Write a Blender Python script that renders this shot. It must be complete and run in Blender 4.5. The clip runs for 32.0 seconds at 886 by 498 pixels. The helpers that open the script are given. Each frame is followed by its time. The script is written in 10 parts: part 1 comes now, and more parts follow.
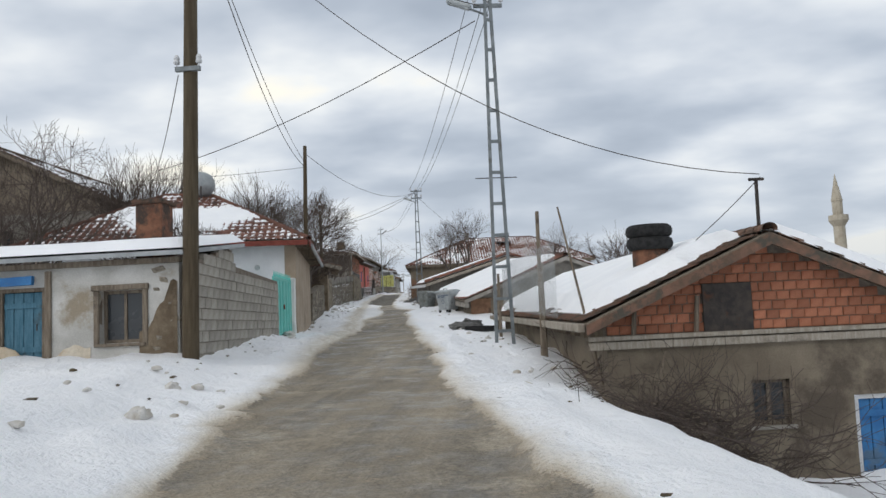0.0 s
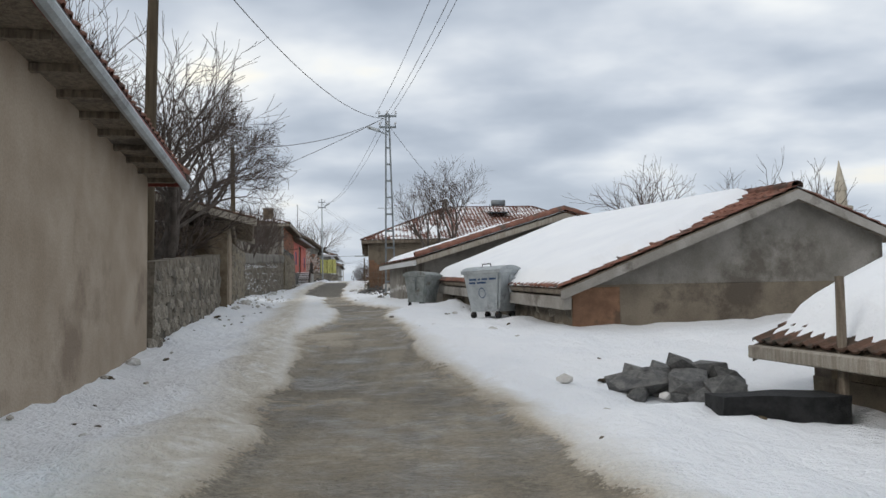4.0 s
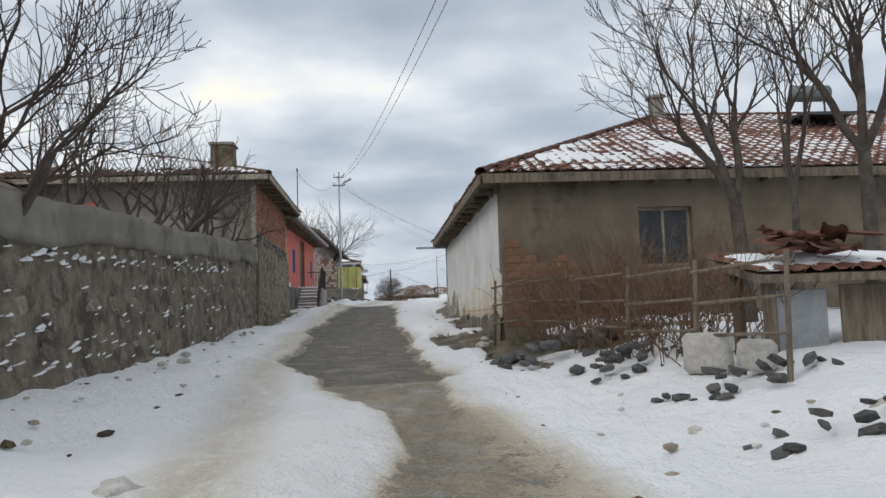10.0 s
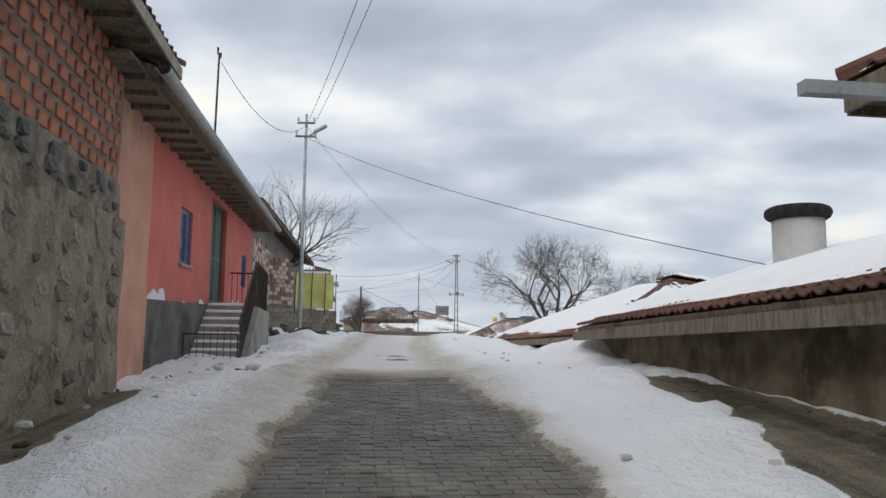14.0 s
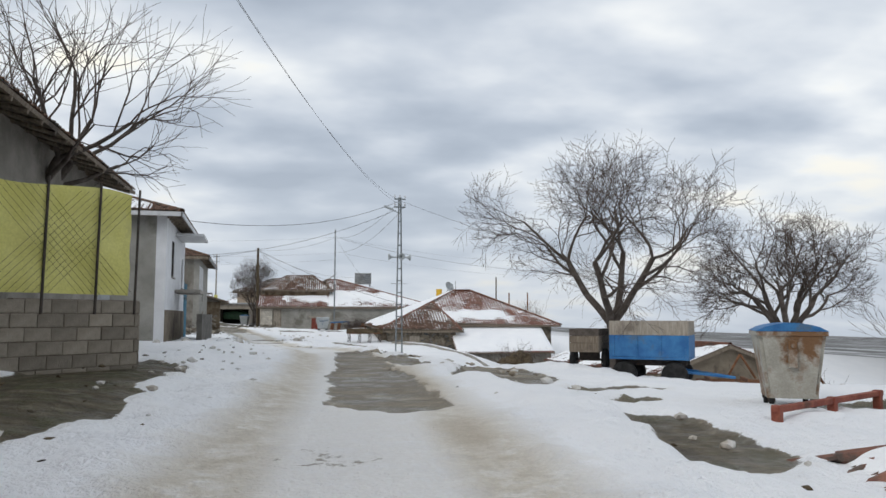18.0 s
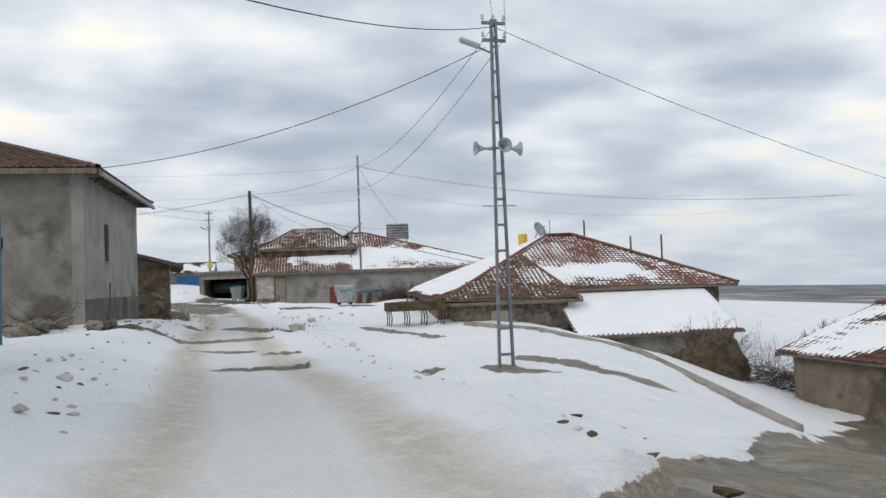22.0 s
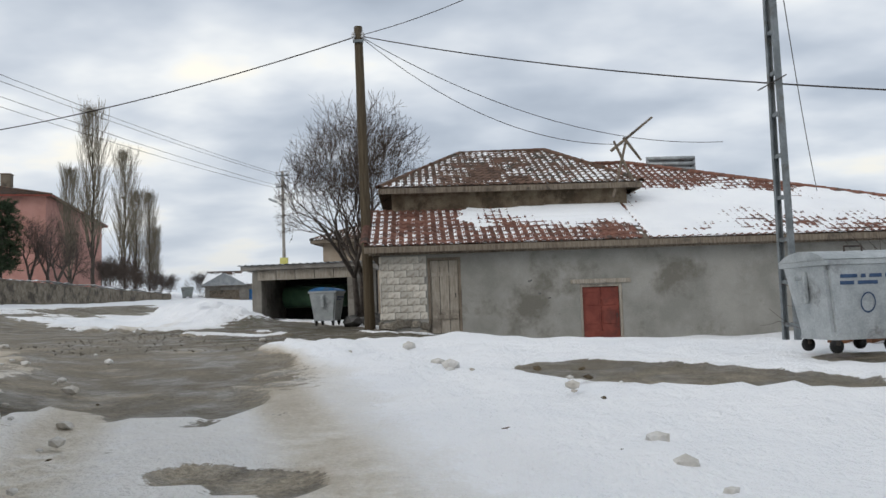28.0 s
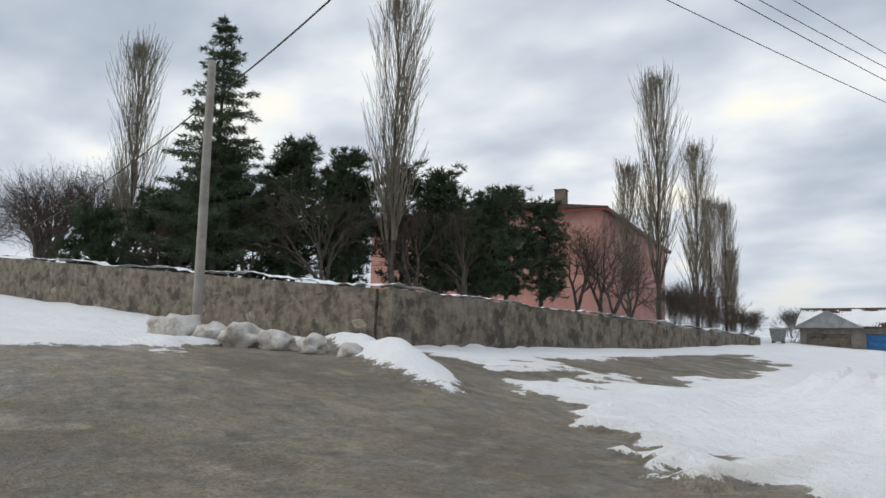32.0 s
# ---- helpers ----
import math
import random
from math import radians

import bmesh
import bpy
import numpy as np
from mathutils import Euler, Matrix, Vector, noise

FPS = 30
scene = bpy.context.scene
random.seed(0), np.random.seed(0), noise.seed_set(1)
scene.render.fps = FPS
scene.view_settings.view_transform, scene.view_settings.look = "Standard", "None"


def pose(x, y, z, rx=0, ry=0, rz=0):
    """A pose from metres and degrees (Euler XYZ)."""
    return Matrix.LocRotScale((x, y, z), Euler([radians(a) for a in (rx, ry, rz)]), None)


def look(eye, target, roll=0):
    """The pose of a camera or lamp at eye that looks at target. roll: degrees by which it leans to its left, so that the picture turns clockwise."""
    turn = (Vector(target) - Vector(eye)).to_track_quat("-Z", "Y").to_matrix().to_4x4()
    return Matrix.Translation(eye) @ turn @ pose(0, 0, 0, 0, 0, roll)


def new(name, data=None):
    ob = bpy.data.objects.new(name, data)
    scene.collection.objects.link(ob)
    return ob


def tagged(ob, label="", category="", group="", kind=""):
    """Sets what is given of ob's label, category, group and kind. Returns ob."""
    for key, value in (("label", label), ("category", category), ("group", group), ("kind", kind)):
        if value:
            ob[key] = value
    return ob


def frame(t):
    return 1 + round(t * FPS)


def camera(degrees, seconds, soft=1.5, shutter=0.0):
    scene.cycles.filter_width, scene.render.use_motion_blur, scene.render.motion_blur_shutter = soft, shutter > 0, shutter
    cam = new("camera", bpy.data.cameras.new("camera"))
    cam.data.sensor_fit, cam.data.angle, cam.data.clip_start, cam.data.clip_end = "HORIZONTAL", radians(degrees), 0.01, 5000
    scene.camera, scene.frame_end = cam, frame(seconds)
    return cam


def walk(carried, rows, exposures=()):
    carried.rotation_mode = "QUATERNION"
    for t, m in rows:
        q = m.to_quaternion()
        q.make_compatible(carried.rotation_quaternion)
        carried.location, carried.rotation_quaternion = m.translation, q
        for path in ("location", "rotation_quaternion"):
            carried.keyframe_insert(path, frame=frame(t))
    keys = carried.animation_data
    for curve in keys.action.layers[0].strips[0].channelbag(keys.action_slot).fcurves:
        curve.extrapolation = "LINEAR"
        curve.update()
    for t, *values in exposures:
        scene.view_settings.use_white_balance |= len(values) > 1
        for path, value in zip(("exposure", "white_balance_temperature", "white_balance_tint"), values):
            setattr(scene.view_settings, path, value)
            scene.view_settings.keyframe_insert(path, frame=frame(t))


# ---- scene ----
cam = camera(59.5, 32.0)
PATH = [
    (0, (6.882, -11.318, 0.715), (6.497, -6.355, 1.185), -2.64),
    (0.5, (6.306, -8.869, 0.772), (5.972, -3.896, 1.175), -2.46),
    (1, (5.763, -6.378, 0.853), (5.491, -1.402, 1.254), -2.20),
    (1.5, (5.253, -3.912, 0.911), (5.055, 1.068, 1.317), -1.38),
    (2, (4.779, -1.375, 0.966), (4.647, 3.605, 1.400), -1.15),
    (2.5, (4.345, 1.189, 1.070), (4.273, 6.170, 1.498), -1.29),
    (3, (3.947, 3.711, 1.165), (3.931, 8.695, 1.566), -1.44),
    (3.5, (3.544, 6.205, 1.198), (3.563, 11.190, 1.596), -1.38),
    (5.5, (1.876, 17.657, 1.827), (1.890, 22.630, 2.351), -1.52),
    (6, (1.399, 20.401, 1.992), (1.405, 25.369, 2.555), -1.15),
    (6.5, (0.959, 22.907, 2.146), (0.950, 27.873, 2.723), -0.74),
    (7, (0.578, 25.316, 2.290), (0.574, 30.282, 2.868), -0.51),
    (7.5, (0.170, 27.762, 2.399), (0.179, 32.733, 2.930), -0.70),
    (8, (-0.233, 30.240, 2.535), (-0.248, 35.209, 3.089), -0.91),
    (8.5, (-0.646, 32.841, 2.695), (-0.685, 37.808, 3.264), -1.60),
    (9, (-1.098, 35.480, 2.814), (-1.161, 40.455, 3.314), -1.92),
    (9.5, (-1.522, 37.999, 2.896), (-1.585, 42.975, 3.375), -2.20),
    (10, (-1.930, 40.657, 2.955), (-2.002, 45.631, 3.460), -2.05),
    (10.5, (-2.363, 43.188, 3.011), (-2.440, 48.167, 3.465), -2.03),
    (11, (-2.788, 45.855, 3.119), (-2.841, 50.836, 3.554), -2.17),
    (11.5, (-3.208, 48.345, 3.331), (-3.230, 53.319, 3.845), -1.46),
    (12, (-3.658, 50.954, 3.475), (-3.655, 55.914, 4.109), -0.91),
    (12.5, (-4.048, 53.695, 3.658), (-4.029, 58.651, 4.319), -0.71),
    (13, (-4.433, 56.633, 3.867), (-4.388, 61.591, 4.512), -0.61),
    (13.5, (-4.826, 59.605, 4.042), (-4.725, 64.566, 4.655), -0.09),
    (14, (-5.168, 62.761, 4.273), (-5.000, 67.716, 4.925), 0.68),
    (14.5, (-5.462, 65.932, 4.460), (-5.206, 70.890, 5.058), 0.85),
    (15, (-5.696, 69.118, 4.628), (-5.326, 74.074, 5.183), 0.64),
    (15.5, (-5.756, 72.367, 4.819), (-5.300, 77.319, 5.334), 0.26),
    (17.5, (-6.117, 84.217, 5.759), (-5.428, 89.148, 6.216), 0.43),
    (18, (-6.121, 87.366, 5.878), (-5.353, 92.288, 6.313), 0.16),
    (18.5, (-6.011, 90.405, 5.966), (-5.161, 95.317, 6.347), -1.60),
    (19, (-5.931, 93.524, 6.012), (-4.992, 98.429, 6.264), -3.22),
    (19.5, (-5.790, 96.540, 6.012), (-4.792, 101.435, 6.220), -3.47),
    (20, (-5.684, 99.644, 5.989), (-4.668, 104.535, 6.192), -3.12),
    (20.5, (-5.606, 102.944, 5.949), (-4.649, 107.850, 6.093), -2.76),
    (21, (-5.610, 106.357, 5.902), (-4.760, 111.282, 6.022), -2.20),
    (21.5, (-5.652, 109.751, 5.850), (-4.918, 114.693, 6.026), -1.81),
    (22, (-5.793, 113.166, 5.805), (-5.175, 118.124, 6.013), -2.07),
    (22.5, (-6.037, 116.653, 5.752), (-5.570, 121.629, 5.907), -2.06),
    (23, (-6.372, 120.160, 5.643), (-6.053, 125.148, 5.790), -1.99),
    (23.5, (-6.794, 123.486, 5.537), (-6.627, 128.481, 5.689), -2.20),
    (24, (-7.315, 126.839, 5.450), (-7.292, 131.836, 5.631), -3.03),
    (24.5, (-7.932, 130.205, 5.409), (-8.001, 135.200, 5.631), -3.33),
    (26.5, (-9.969, 143.724, 5.038), (-9.984, 148.711, 5.406), 0.75),
    (27, (-10.285, 146.804, 5.087), (-10.204, 151.790, 5.443), -0.49),
    (27.5, (-10.637, 149.803, 5.188), (-10.533, 154.787, 5.575), -1.80),
    (28, (-11.060, 152.749, 5.279), (-11.024, 157.736, 5.650), -1.97),
    (28.5, (-11.586, 155.571, 5.342), (-11.729, 160.554, 5.733), -1.57),
    (29, (-12.227, 158.358, 5.428), (-12.611, 163.320, 5.914), -1.28),
    (29.5, (-12.967, 161.036, 5.556), (-13.664, 165.957, 6.109), -0.96),
    (30, (-13.998, 163.668, 5.705), (-15.156, 168.503, 6.232), -0.62),
    (30.5, (-15.263, 166.007, 5.873), (-16.956, 170.684, 6.376), -0.05),
    (31, (-16.858, 168.295, 5.906), (-19.110, 172.722, 6.481), 0.81),
    (31.5, (-18.436, 170.193, 5.979), (-21.177, 174.326, 6.616), 1.38),
    (32, (-20.076, 171.919, 6.027), (-23.200, 175.770, 6.672), 1.33),
]
walk(cam, [(t, look(eye, target, roll)) for t, eye, target, roll in PATH])

# ---------- world and light ----------
world = bpy.data.worlds.new("world")
scene.world = world
world.use_nodes = True


def sky():
    nt = world.node_tree
    nt.nodes.clear()
    out = nt.nodes.new("ShaderNodeOutputWorld")
    bg = nt.nodes.new("ShaderNodeBackground")
    st = nt.nodes.new("ShaderNodeTexSky")
    st.sky_type, st.sun_disc, st.sun_elevation, st.sun_rotation = "NISHITA", False, radians(32), radians(220)
    st.dust_density, st.air_density = 3.0, 1.0
    tc = nt.nodes.new("ShaderNodeTexCoord")
    sep = nt.nodes.new("ShaderNodeSeparateXYZ")
    nt.links.new(tc.outputs["Generated"], sep.inputs[0])
    up = nt.nodes.new("ShaderNodeMath")
    up.operation = "ADD"
    up.inputs[1].default_value = 0.22
    nt.links.new(sep.outputs[2], up.inputs[0])
    up2 = nt.nodes.new("ShaderNodeMath")
    up2.operation = "MAXIMUM"
    up2.inputs[1].default_value = 0.1
    nt.links.new(up.outputs[0], up2.inputs[0])
    div = nt.nodes.new("ShaderNodeVectorMath")
    div.operation = "DIVIDE"
    comb = nt.nodes.new("ShaderNodeCombineXYZ")
    for k in range(3):
        nt.links.new(up2.outputs[0], comb.inputs[k])
    nt.links.new(tc.outputs["Generated"], div.inputs[0])
    nt.links.new(comb.outputs[0], div.inputs[1])

    def noise_tex(scale, detail, rough, stretch):
        mp = nt.nodes.new("ShaderNodeMapping")
        mp.inputs["Scale"].default_value = stretch
        mp.inputs["Location"].default_value = (3.1, 1.7, 0)
        nt.links.new(div.outputs[0], mp.inputs[0])
        n = nt.nodes.new("ShaderNodeTexNoise")
        n.inputs["Scale"].default_value, n.inputs["Detail"].default_value, n.inputs["Roughness"].default_value = scale, detail, rough
        nt.links.new(mp.outputs[0], n.inputs[0])
        return n.outputs[0]

    a = noise_tex(2.5, 4, 0.44, (1.0, 1.2, 0.0))
    b = noise_tex(0.75, 2, 0.5, (1.0, 1.1, 0.0))
    mix = nt.nodes.new("ShaderNodeMath")
    mix.operation = "MULTIPLY_ADD"
    mix.inputs[1].default_value = 0.55
    nt.links.new(b, mix.inputs[0])
    mul = nt.nodes.new("ShaderNodeMath")
    mul.operation = "MULTIPLY"
    mul.inputs[1].default_value = 0.55
    nt.links.new(a, mul.inputs[0])
    nt.links.new(mul.outputs[0], mix.inputs[2])
    ramp = nt.nodes.new("ShaderNodeValToRGB")
    el = ramp.color_ramp.elements
    el[0].position, el[0].color = 0.38, (0.385, 0.44, 0.52, 1)
    el[1].position, el[1].color = 0.69, (1.0, 0.965, 0.86, 1)
    for p, c in ((0.46, (0.47, 0.528, 0.61, 1)), (0.53, (0.595, 0.648, 0.72, 1)), (0.59, (0.73, 0.772, 0.82, 1)), (0.64, (0.87, 0.895, 0.905, 1))):
        e = el.new(p)
        e.color = c
    nt.links.new(mix.outputs[0], ramp.inputs[0])
    haze = nt.nodes.new("ShaderNodeMapRange")
    haze.inputs[1].default_value, haze.inputs[2].default_value = 0.0, 0.22
    haze.inputs[3].default_value, haze.inputs[4].default_value = 0.75, 0.0
    nt.links.new(sep.outputs[2], haze.inputs[0])
    hz = nt.nodes.new("ShaderNodeMixRGB")
    hz.inputs[2].default_value = (0.53, 0.585, 0.66, 1)
    nt.links.new(haze.outputs[0], hz.inputs[0])
    nt.links.new(ramp.outputs[0], hz.inputs[1])
    # the clouds cover nearly all of the blue sky behind them
    sc = nt.nodes.new("ShaderNodeVectorMath")
    sc.operation = "SCALE"
    sc.inputs[3].default_value = 0.10
    nt.links.new(st.outputs[0], sc.inputs[0])
    cov = nt.nodes.new("ShaderNodeMixRGB")
    cov.inputs[0].default_value = 0.94
    nt.links.new(sc.outputs[0], cov.inputs[1])
    nt.links.new(hz.outputs[0], cov.inputs[2])
    nt.links.new(cov.outputs[0], bg.inputs[0])
    bg.inputs[1].default_value = 1.08
    nt.links.new(bg.outputs[0], out.inputs[0])


sky()
sun = new("sun", bpy.data.lights.new("sun", "SUN"))
sun.data.energy, sun.data.angle, sun.data.color = 0.85, radians(25), (1.0, 0.96, 0.91)
sun.rotation_euler = (radians(58), 0, radians(-50))


# ---------- materials ----------
def nodes(name):
    m = bpy.data.materials.new(name)
    m.use_nodes = True
    nt = m.node_tree
    return m, nt, nt.nodes["Principled BSDF"]


def tex_coord(nt, kind="Object"):
    return nt.nodes.new("ShaderNodeTexCoord").outputs[kind]


def noise_node(nt, co, scale, detail=4, rough=0.55, stretch=None):
    if stretch:
        mp = nt.nodes.new("ShaderNodeMapping")
        mp.inputs["Scale"].default_value = stretch
        nt.links.new(co, mp.inputs[0])
        co = mp.outputs[0]
    n = nt.nodes.new("ShaderNodeTexNoise")
    n.inputs["Scale"].default_value, n.inputs["Detail"].default_value, n.inputs["Roughness"].default_value = scale, detail, rough
    nt.links.new(co, n.inputs[0])
    return n.outputs[0]


def ramp_node(nt, fac, stops):
    r = nt.nodes.new("ShaderNodeValToRGB")
    el = r.color_ramp.elements
    while len(el) < len(stops):
        el.new(0.5)
    for e, (p, c) in zip(el, stops):
        e.position = p
        e.color = (*c, 1) if len(c) == 3 else c
    nt.links.new(fac, r.inputs[0])
    return r.outputs[0]


def mix_rgb(nt, fac, a, b, mode="MIX"):
    m = nt.nodes.new("ShaderNodeMixRGB")
    m.blend_type = mode
    for i, v in enumerate((fac, a, b)):
        if isinstance(v, (int, float)):
            m.inputs[i].default_value = v
        elif isinstance(v, tuple):
            m.inputs[i].default_value = (*v, 1)
        else:
            nt.links.new(v, m.inputs[i])
    return m.outputs[0]


def math_node(nt, op, a, b=0.0, c=0.0):
    m = nt.nodes.new("ShaderNodeMath")
    m.operation = op
    for i, v in enumerate((a, b, c)):
        if isinstance(v, (int, float)):
            m.inputs[i].default_value = v
        else:
            nt.links.new(v, m.inputs[i])
    return m.outputs[0]


def bump(nt, bsdf, height, strength=0.4, dist=0.02):
    b = nt.nodes.new("ShaderNodeBump")
    b.inputs["Strength"].default_value, b.inputs["Distance"].default_value = strength, dist
    nt.links.new(height, b.inputs["Height"])
    nt.links.new(b.outputs[0], bsdf.inputs["Normal"])


def surface(name, c1, c2, c3=None, scale=3.0, rough=0.85, bumps=0.35, grain=60.0, stain=0.45, streak=None, metal=0.0, rand=0.0, edge=(0.38, 0.62)):
    """A weathered surface: two tones by large noise, a third in stains, grain and relief."""
    m, nt, b = nodes(name)
    co = tex_coord(nt)
    big = noise_node(nt, co, scale, 5, 0.6, streak)
    col = ramp_node(nt, big, [(edge[0], c1), (edge[1], c2)])
    if c3:
        st = noise_node(nt, co, scale * 0.45, 6, 0.68)
        fac = ramp_node(nt, st, [(1.0 - stain - 0.05, (0, 0, 0)), (1.0 - stain + 0.05, (1, 1, 1))])
        col = mix_rgb(nt, fac, col, c3)
    fine = noise_node(nt, co, grain, 3, 0.6)
    col = mix_rgb(nt, 0.35, col, ramp_node(nt, fine, [(0.3, (0.45, 0.45, 0.45)), (0.7, (1.0, 1.0, 1.0))]), "MULTIPLY")
    if rand:
        oi = nt.nodes.new("ShaderNodeObjectInfo")
        hv = nt.nodes.new("ShaderNodeHueSaturation")
        nt.links.new(math_node(nt, "MULTIPLY_ADD", oi.outputs["Random"], rand, 1 - rand * 0.5), hv.inputs["Value"])
        nt.links.new(col, hv.inputs["Color"])
        col = hv.outputs[0]
    nt.links.new(col, b.inputs["Base Color"])
    b.inputs["Roughness"].default_value, b.inputs["Metallic"].default_value = rough, metal
    b.inputs["Specular IOR Level"].default_value = 0.3
    bump(nt, b, math_node(nt, "ADD", fine, math_node(nt, "MULTIPLY", big, 1.5)), bumps, 0.03)
    return m


def snow_material():
    m, nt, b = nodes("snow")
    co = tex_coord(nt)
    n1, n2 = noise_node(nt, co, 0.9, 5), noise_node(nt, co, 14, 5, 0.65)
    col = ramp_node(nt, n1, [(0.3, (0.86, 0.875, 0.90)), (0.7, (0.93, 0.94, 0.95))])
    nt.links.new(col, b.inputs["Base Color"])
    b.inputs["Roughness"].default_value = 0.75
    b.inputs["Specular IOR Level"].default_value = 0.2
    bump(nt, b, math_node(nt, "ADD", math_node(nt, "MULTIPLY", n1, 3.0), n2), 0.5, 0.08)
    return m


def ground_material():
    """Snow, dirty packed snow and bare wet ground, told apart by the sheet's own 'bare' and 'tan' values."""
    m, nt, b = nodes("snowy_ground")
    co = tex_coord(nt)

    def attr(n):
        a = nt.nodes.new("ShaderNodeAttribute")
        a.attribute_name = n
        return a.outputs["Fac"]

    n1, n2, n3 = noise_node(nt, co, 0.7, 5), noise_node(nt, co, 4, 6, 0.65), noise_node(nt, co, 34, 4, 0.6)
    n4 = noise_node(nt, co, 1.4, 4, 0.6)
    snow = ramp_node(nt, n1, [(0.3, (0.87, 0.885, 0.91)), (0.7, (0.94, 0.945, 0.955))])
    speck = ramp_node(nt, noise_node(nt, co, 9, 6, 0.78), [(0.66, (0, 0, 0)), (0.70, (1, 1, 1))])
    near_road = ramp_node(nt, n4, [(0.42, (0.15, 0.15, 0.15)), (0.62, (1, 1, 1))])
    snow = mix_rgb(nt, math_node(nt, "MULTIPLY", math_node(nt, "MULTIPLY", speck, 0.6), near_road), snow, (0.30, 0.27, 0.23))
    tan_c = ramp_node(nt, n2, [(0.30, (0.50, 0.44, 0.35)), (0.5, (0.65, 0.605, 0.525)), (0.68, (0.79, 0.77, 0.735))])
    mud = ramp_node(nt, n2, [(0.3, (0.125, 0.11, 0.087)), (0.52, (0.215, 0.195, 0.162)), (0.72, (0.335, 0.31, 0.27))])
    mud = mix_rgb(nt, ramp_node(nt, n4, [(0.4, (0, 0, 0)), (0.65, (0.7, 0.7, 0.7))]), mud, (0.33, 0.285, 0.215))
    big = noise_node(nt, co, 0.33, 4, 0.6)
    mud = mix_rgb(nt, ramp_node(nt, big, [(0.46, (0, 0, 0)), (0.6, (0.6, 0.6, 0.6))]), mud, (0.135, 0.115, 0.085))
    mud = mix_rgb(nt, ramp_node(nt, noise_node(nt, co, 0.8, 5, 0.65), [(0.56, (0, 0, 0)), (0.64, (0.7, 0.7, 0.7))]), mud, (0.40, 0.35, 0.27))
    earth = ramp_node(nt, n2, [(0.35, (0.040, 0.031, 0.020)), (0.55, (0.10, 0.082, 0.052)), (0.72, (0.20, 0.17, 0.12))])
    grass = ramp_node(nt, noise_node(nt, co, 1.7, 5, 0.7), [(0.50, (0, 0, 0)), (0.58, (1, 1, 1))])
    earth = mix_rgb(nt, math_node(nt, "MULTIPLY", grass, 0.6), earth, (0.055, 0.062, 0.022))
    road = mix_rgb(nt, attr("earth"), mud, earth)
    grit = ramp_node(nt, noise_node(nt, co, 22, 8, 0.85), [(0.36, (0.35, 0.33, 0.31)), (0.5, (0.95, 0.93, 0.9)), (0.66, (1.7, 1.66, 1.6))])
    road = mix_rgb(nt, 0.75, road, grit, "MULTIPLY")
    tan_c = mix_rgb(nt, 0.18, tan_c, grit, "MULTIPLY")
    wob = math_node(nt, "MULTIPLY_ADD", n2, 0.7, -0.35)
    wob = math_node(nt, "MULTIPLY_ADD", n3, 0.30, math_node(nt, "ADD", wob, -0.15))
    ft = nt.nodes.new("ShaderNodeMapRange")
    ft.inputs[1].default_value, ft.inputs[2].default_value = 0.2, 0.85
    nt.links.new(math_node(nt, "ADD", attr("tan"), wob), ft.inputs[0])
    fb = nt.nodes.new("ShaderNodeMapRange")
    fb.inputs[1].default_value, fb.inputs[2].default_value = 0.475, 0.525
    bare_w = math_node(nt, "ADD", attr("bare"), wob)
    nt.links.new(bare_w, fb.inputs[0])
    # brown slush where the wheels throw the mud over the snow's edge
    fs = nt.nodes.new("ShaderNodeMapRange")
    fs.inputs[1].default_value, fs.inputs[2].default_value = 0.24, 0.48
    nt.links.new(math_node(nt, "MULTIPLY", bare_w, attr("tan")), fs.inputs[0])
    slush = ramp_node(nt, n2, [(0.34, (0.27, 0.21, 0.14)), (0.52, (0.43, 0.355, 0.26)), (0.7, (0.62, 0.55, 0.45))])
    col = mix_rgb(nt, ft.outputs[0], snow, tan_c)
    col = mix_rgb(nt, math_node(nt, "MULTIPLY", fs.outputs[0], 0.85), col, slush)
    # wheel-worn streaks along the lane and wet sheen between them
    streak = noise_node(nt, co, 1.0, 5, 0.65, (2.6, 0.16, 1.0))
    worn = ramp_node(nt, streak, [(0.42, (0, 0, 0)), (0.62, (0.75, 0.75, 0.75))])
    worn = math_node(nt, "MULTIPLY", worn, attr("lane"))
    road = mix_rgb(nt, worn, road, mix_rgb(nt, 0.5, road, (0.40, 0.33, 0.235)))
    col = mix_rgb(nt, fb.outputs[0], col, road)
    # thin snow over scrub and ploughed fields on the far plain
    fields = ramp_node(nt, noise_node(nt, co, 0.02, 6, 0.65, (1.0, 0.4, 1.0)), [(0.42, (0.10, 0.10, 0.095)), (0.54, (0.20, 0.20, 0.20)), (0.66, (0.48, 0.49, 0.50))])
    col = mix_rgb(nt, attr("plain"), col, fields)
    nt.links.new(col, b.inputs["Base Color"])
    wet = math_node(nt, "MULTIPLY", fb.outputs[0], ramp_node(nt, n4, [(0.38, (1, 1, 1)), (0.55, (0.2, 0.2, 0.2))]))
    nt.links.new(math_node(nt, "MULTIPLY_ADD", wet, -0.5, 0.85), b.inputs["Roughness"])
    b.inputs["Specular IOR Level"].default_value = 0.35
    lump = noise_node(nt, co, 2.2, 5, 0.7)
    h = math_node(nt, "ADD", math_node(nt, "MULTIPLY", n2, 1.8), math_node(nt, "MULTIPLY", n3, 0.5))
    h = math_node(nt, "MULTIPLY_ADD", lump, 2.2, h)
    bump(nt, b, h, 0.8, 0.075)
    return m


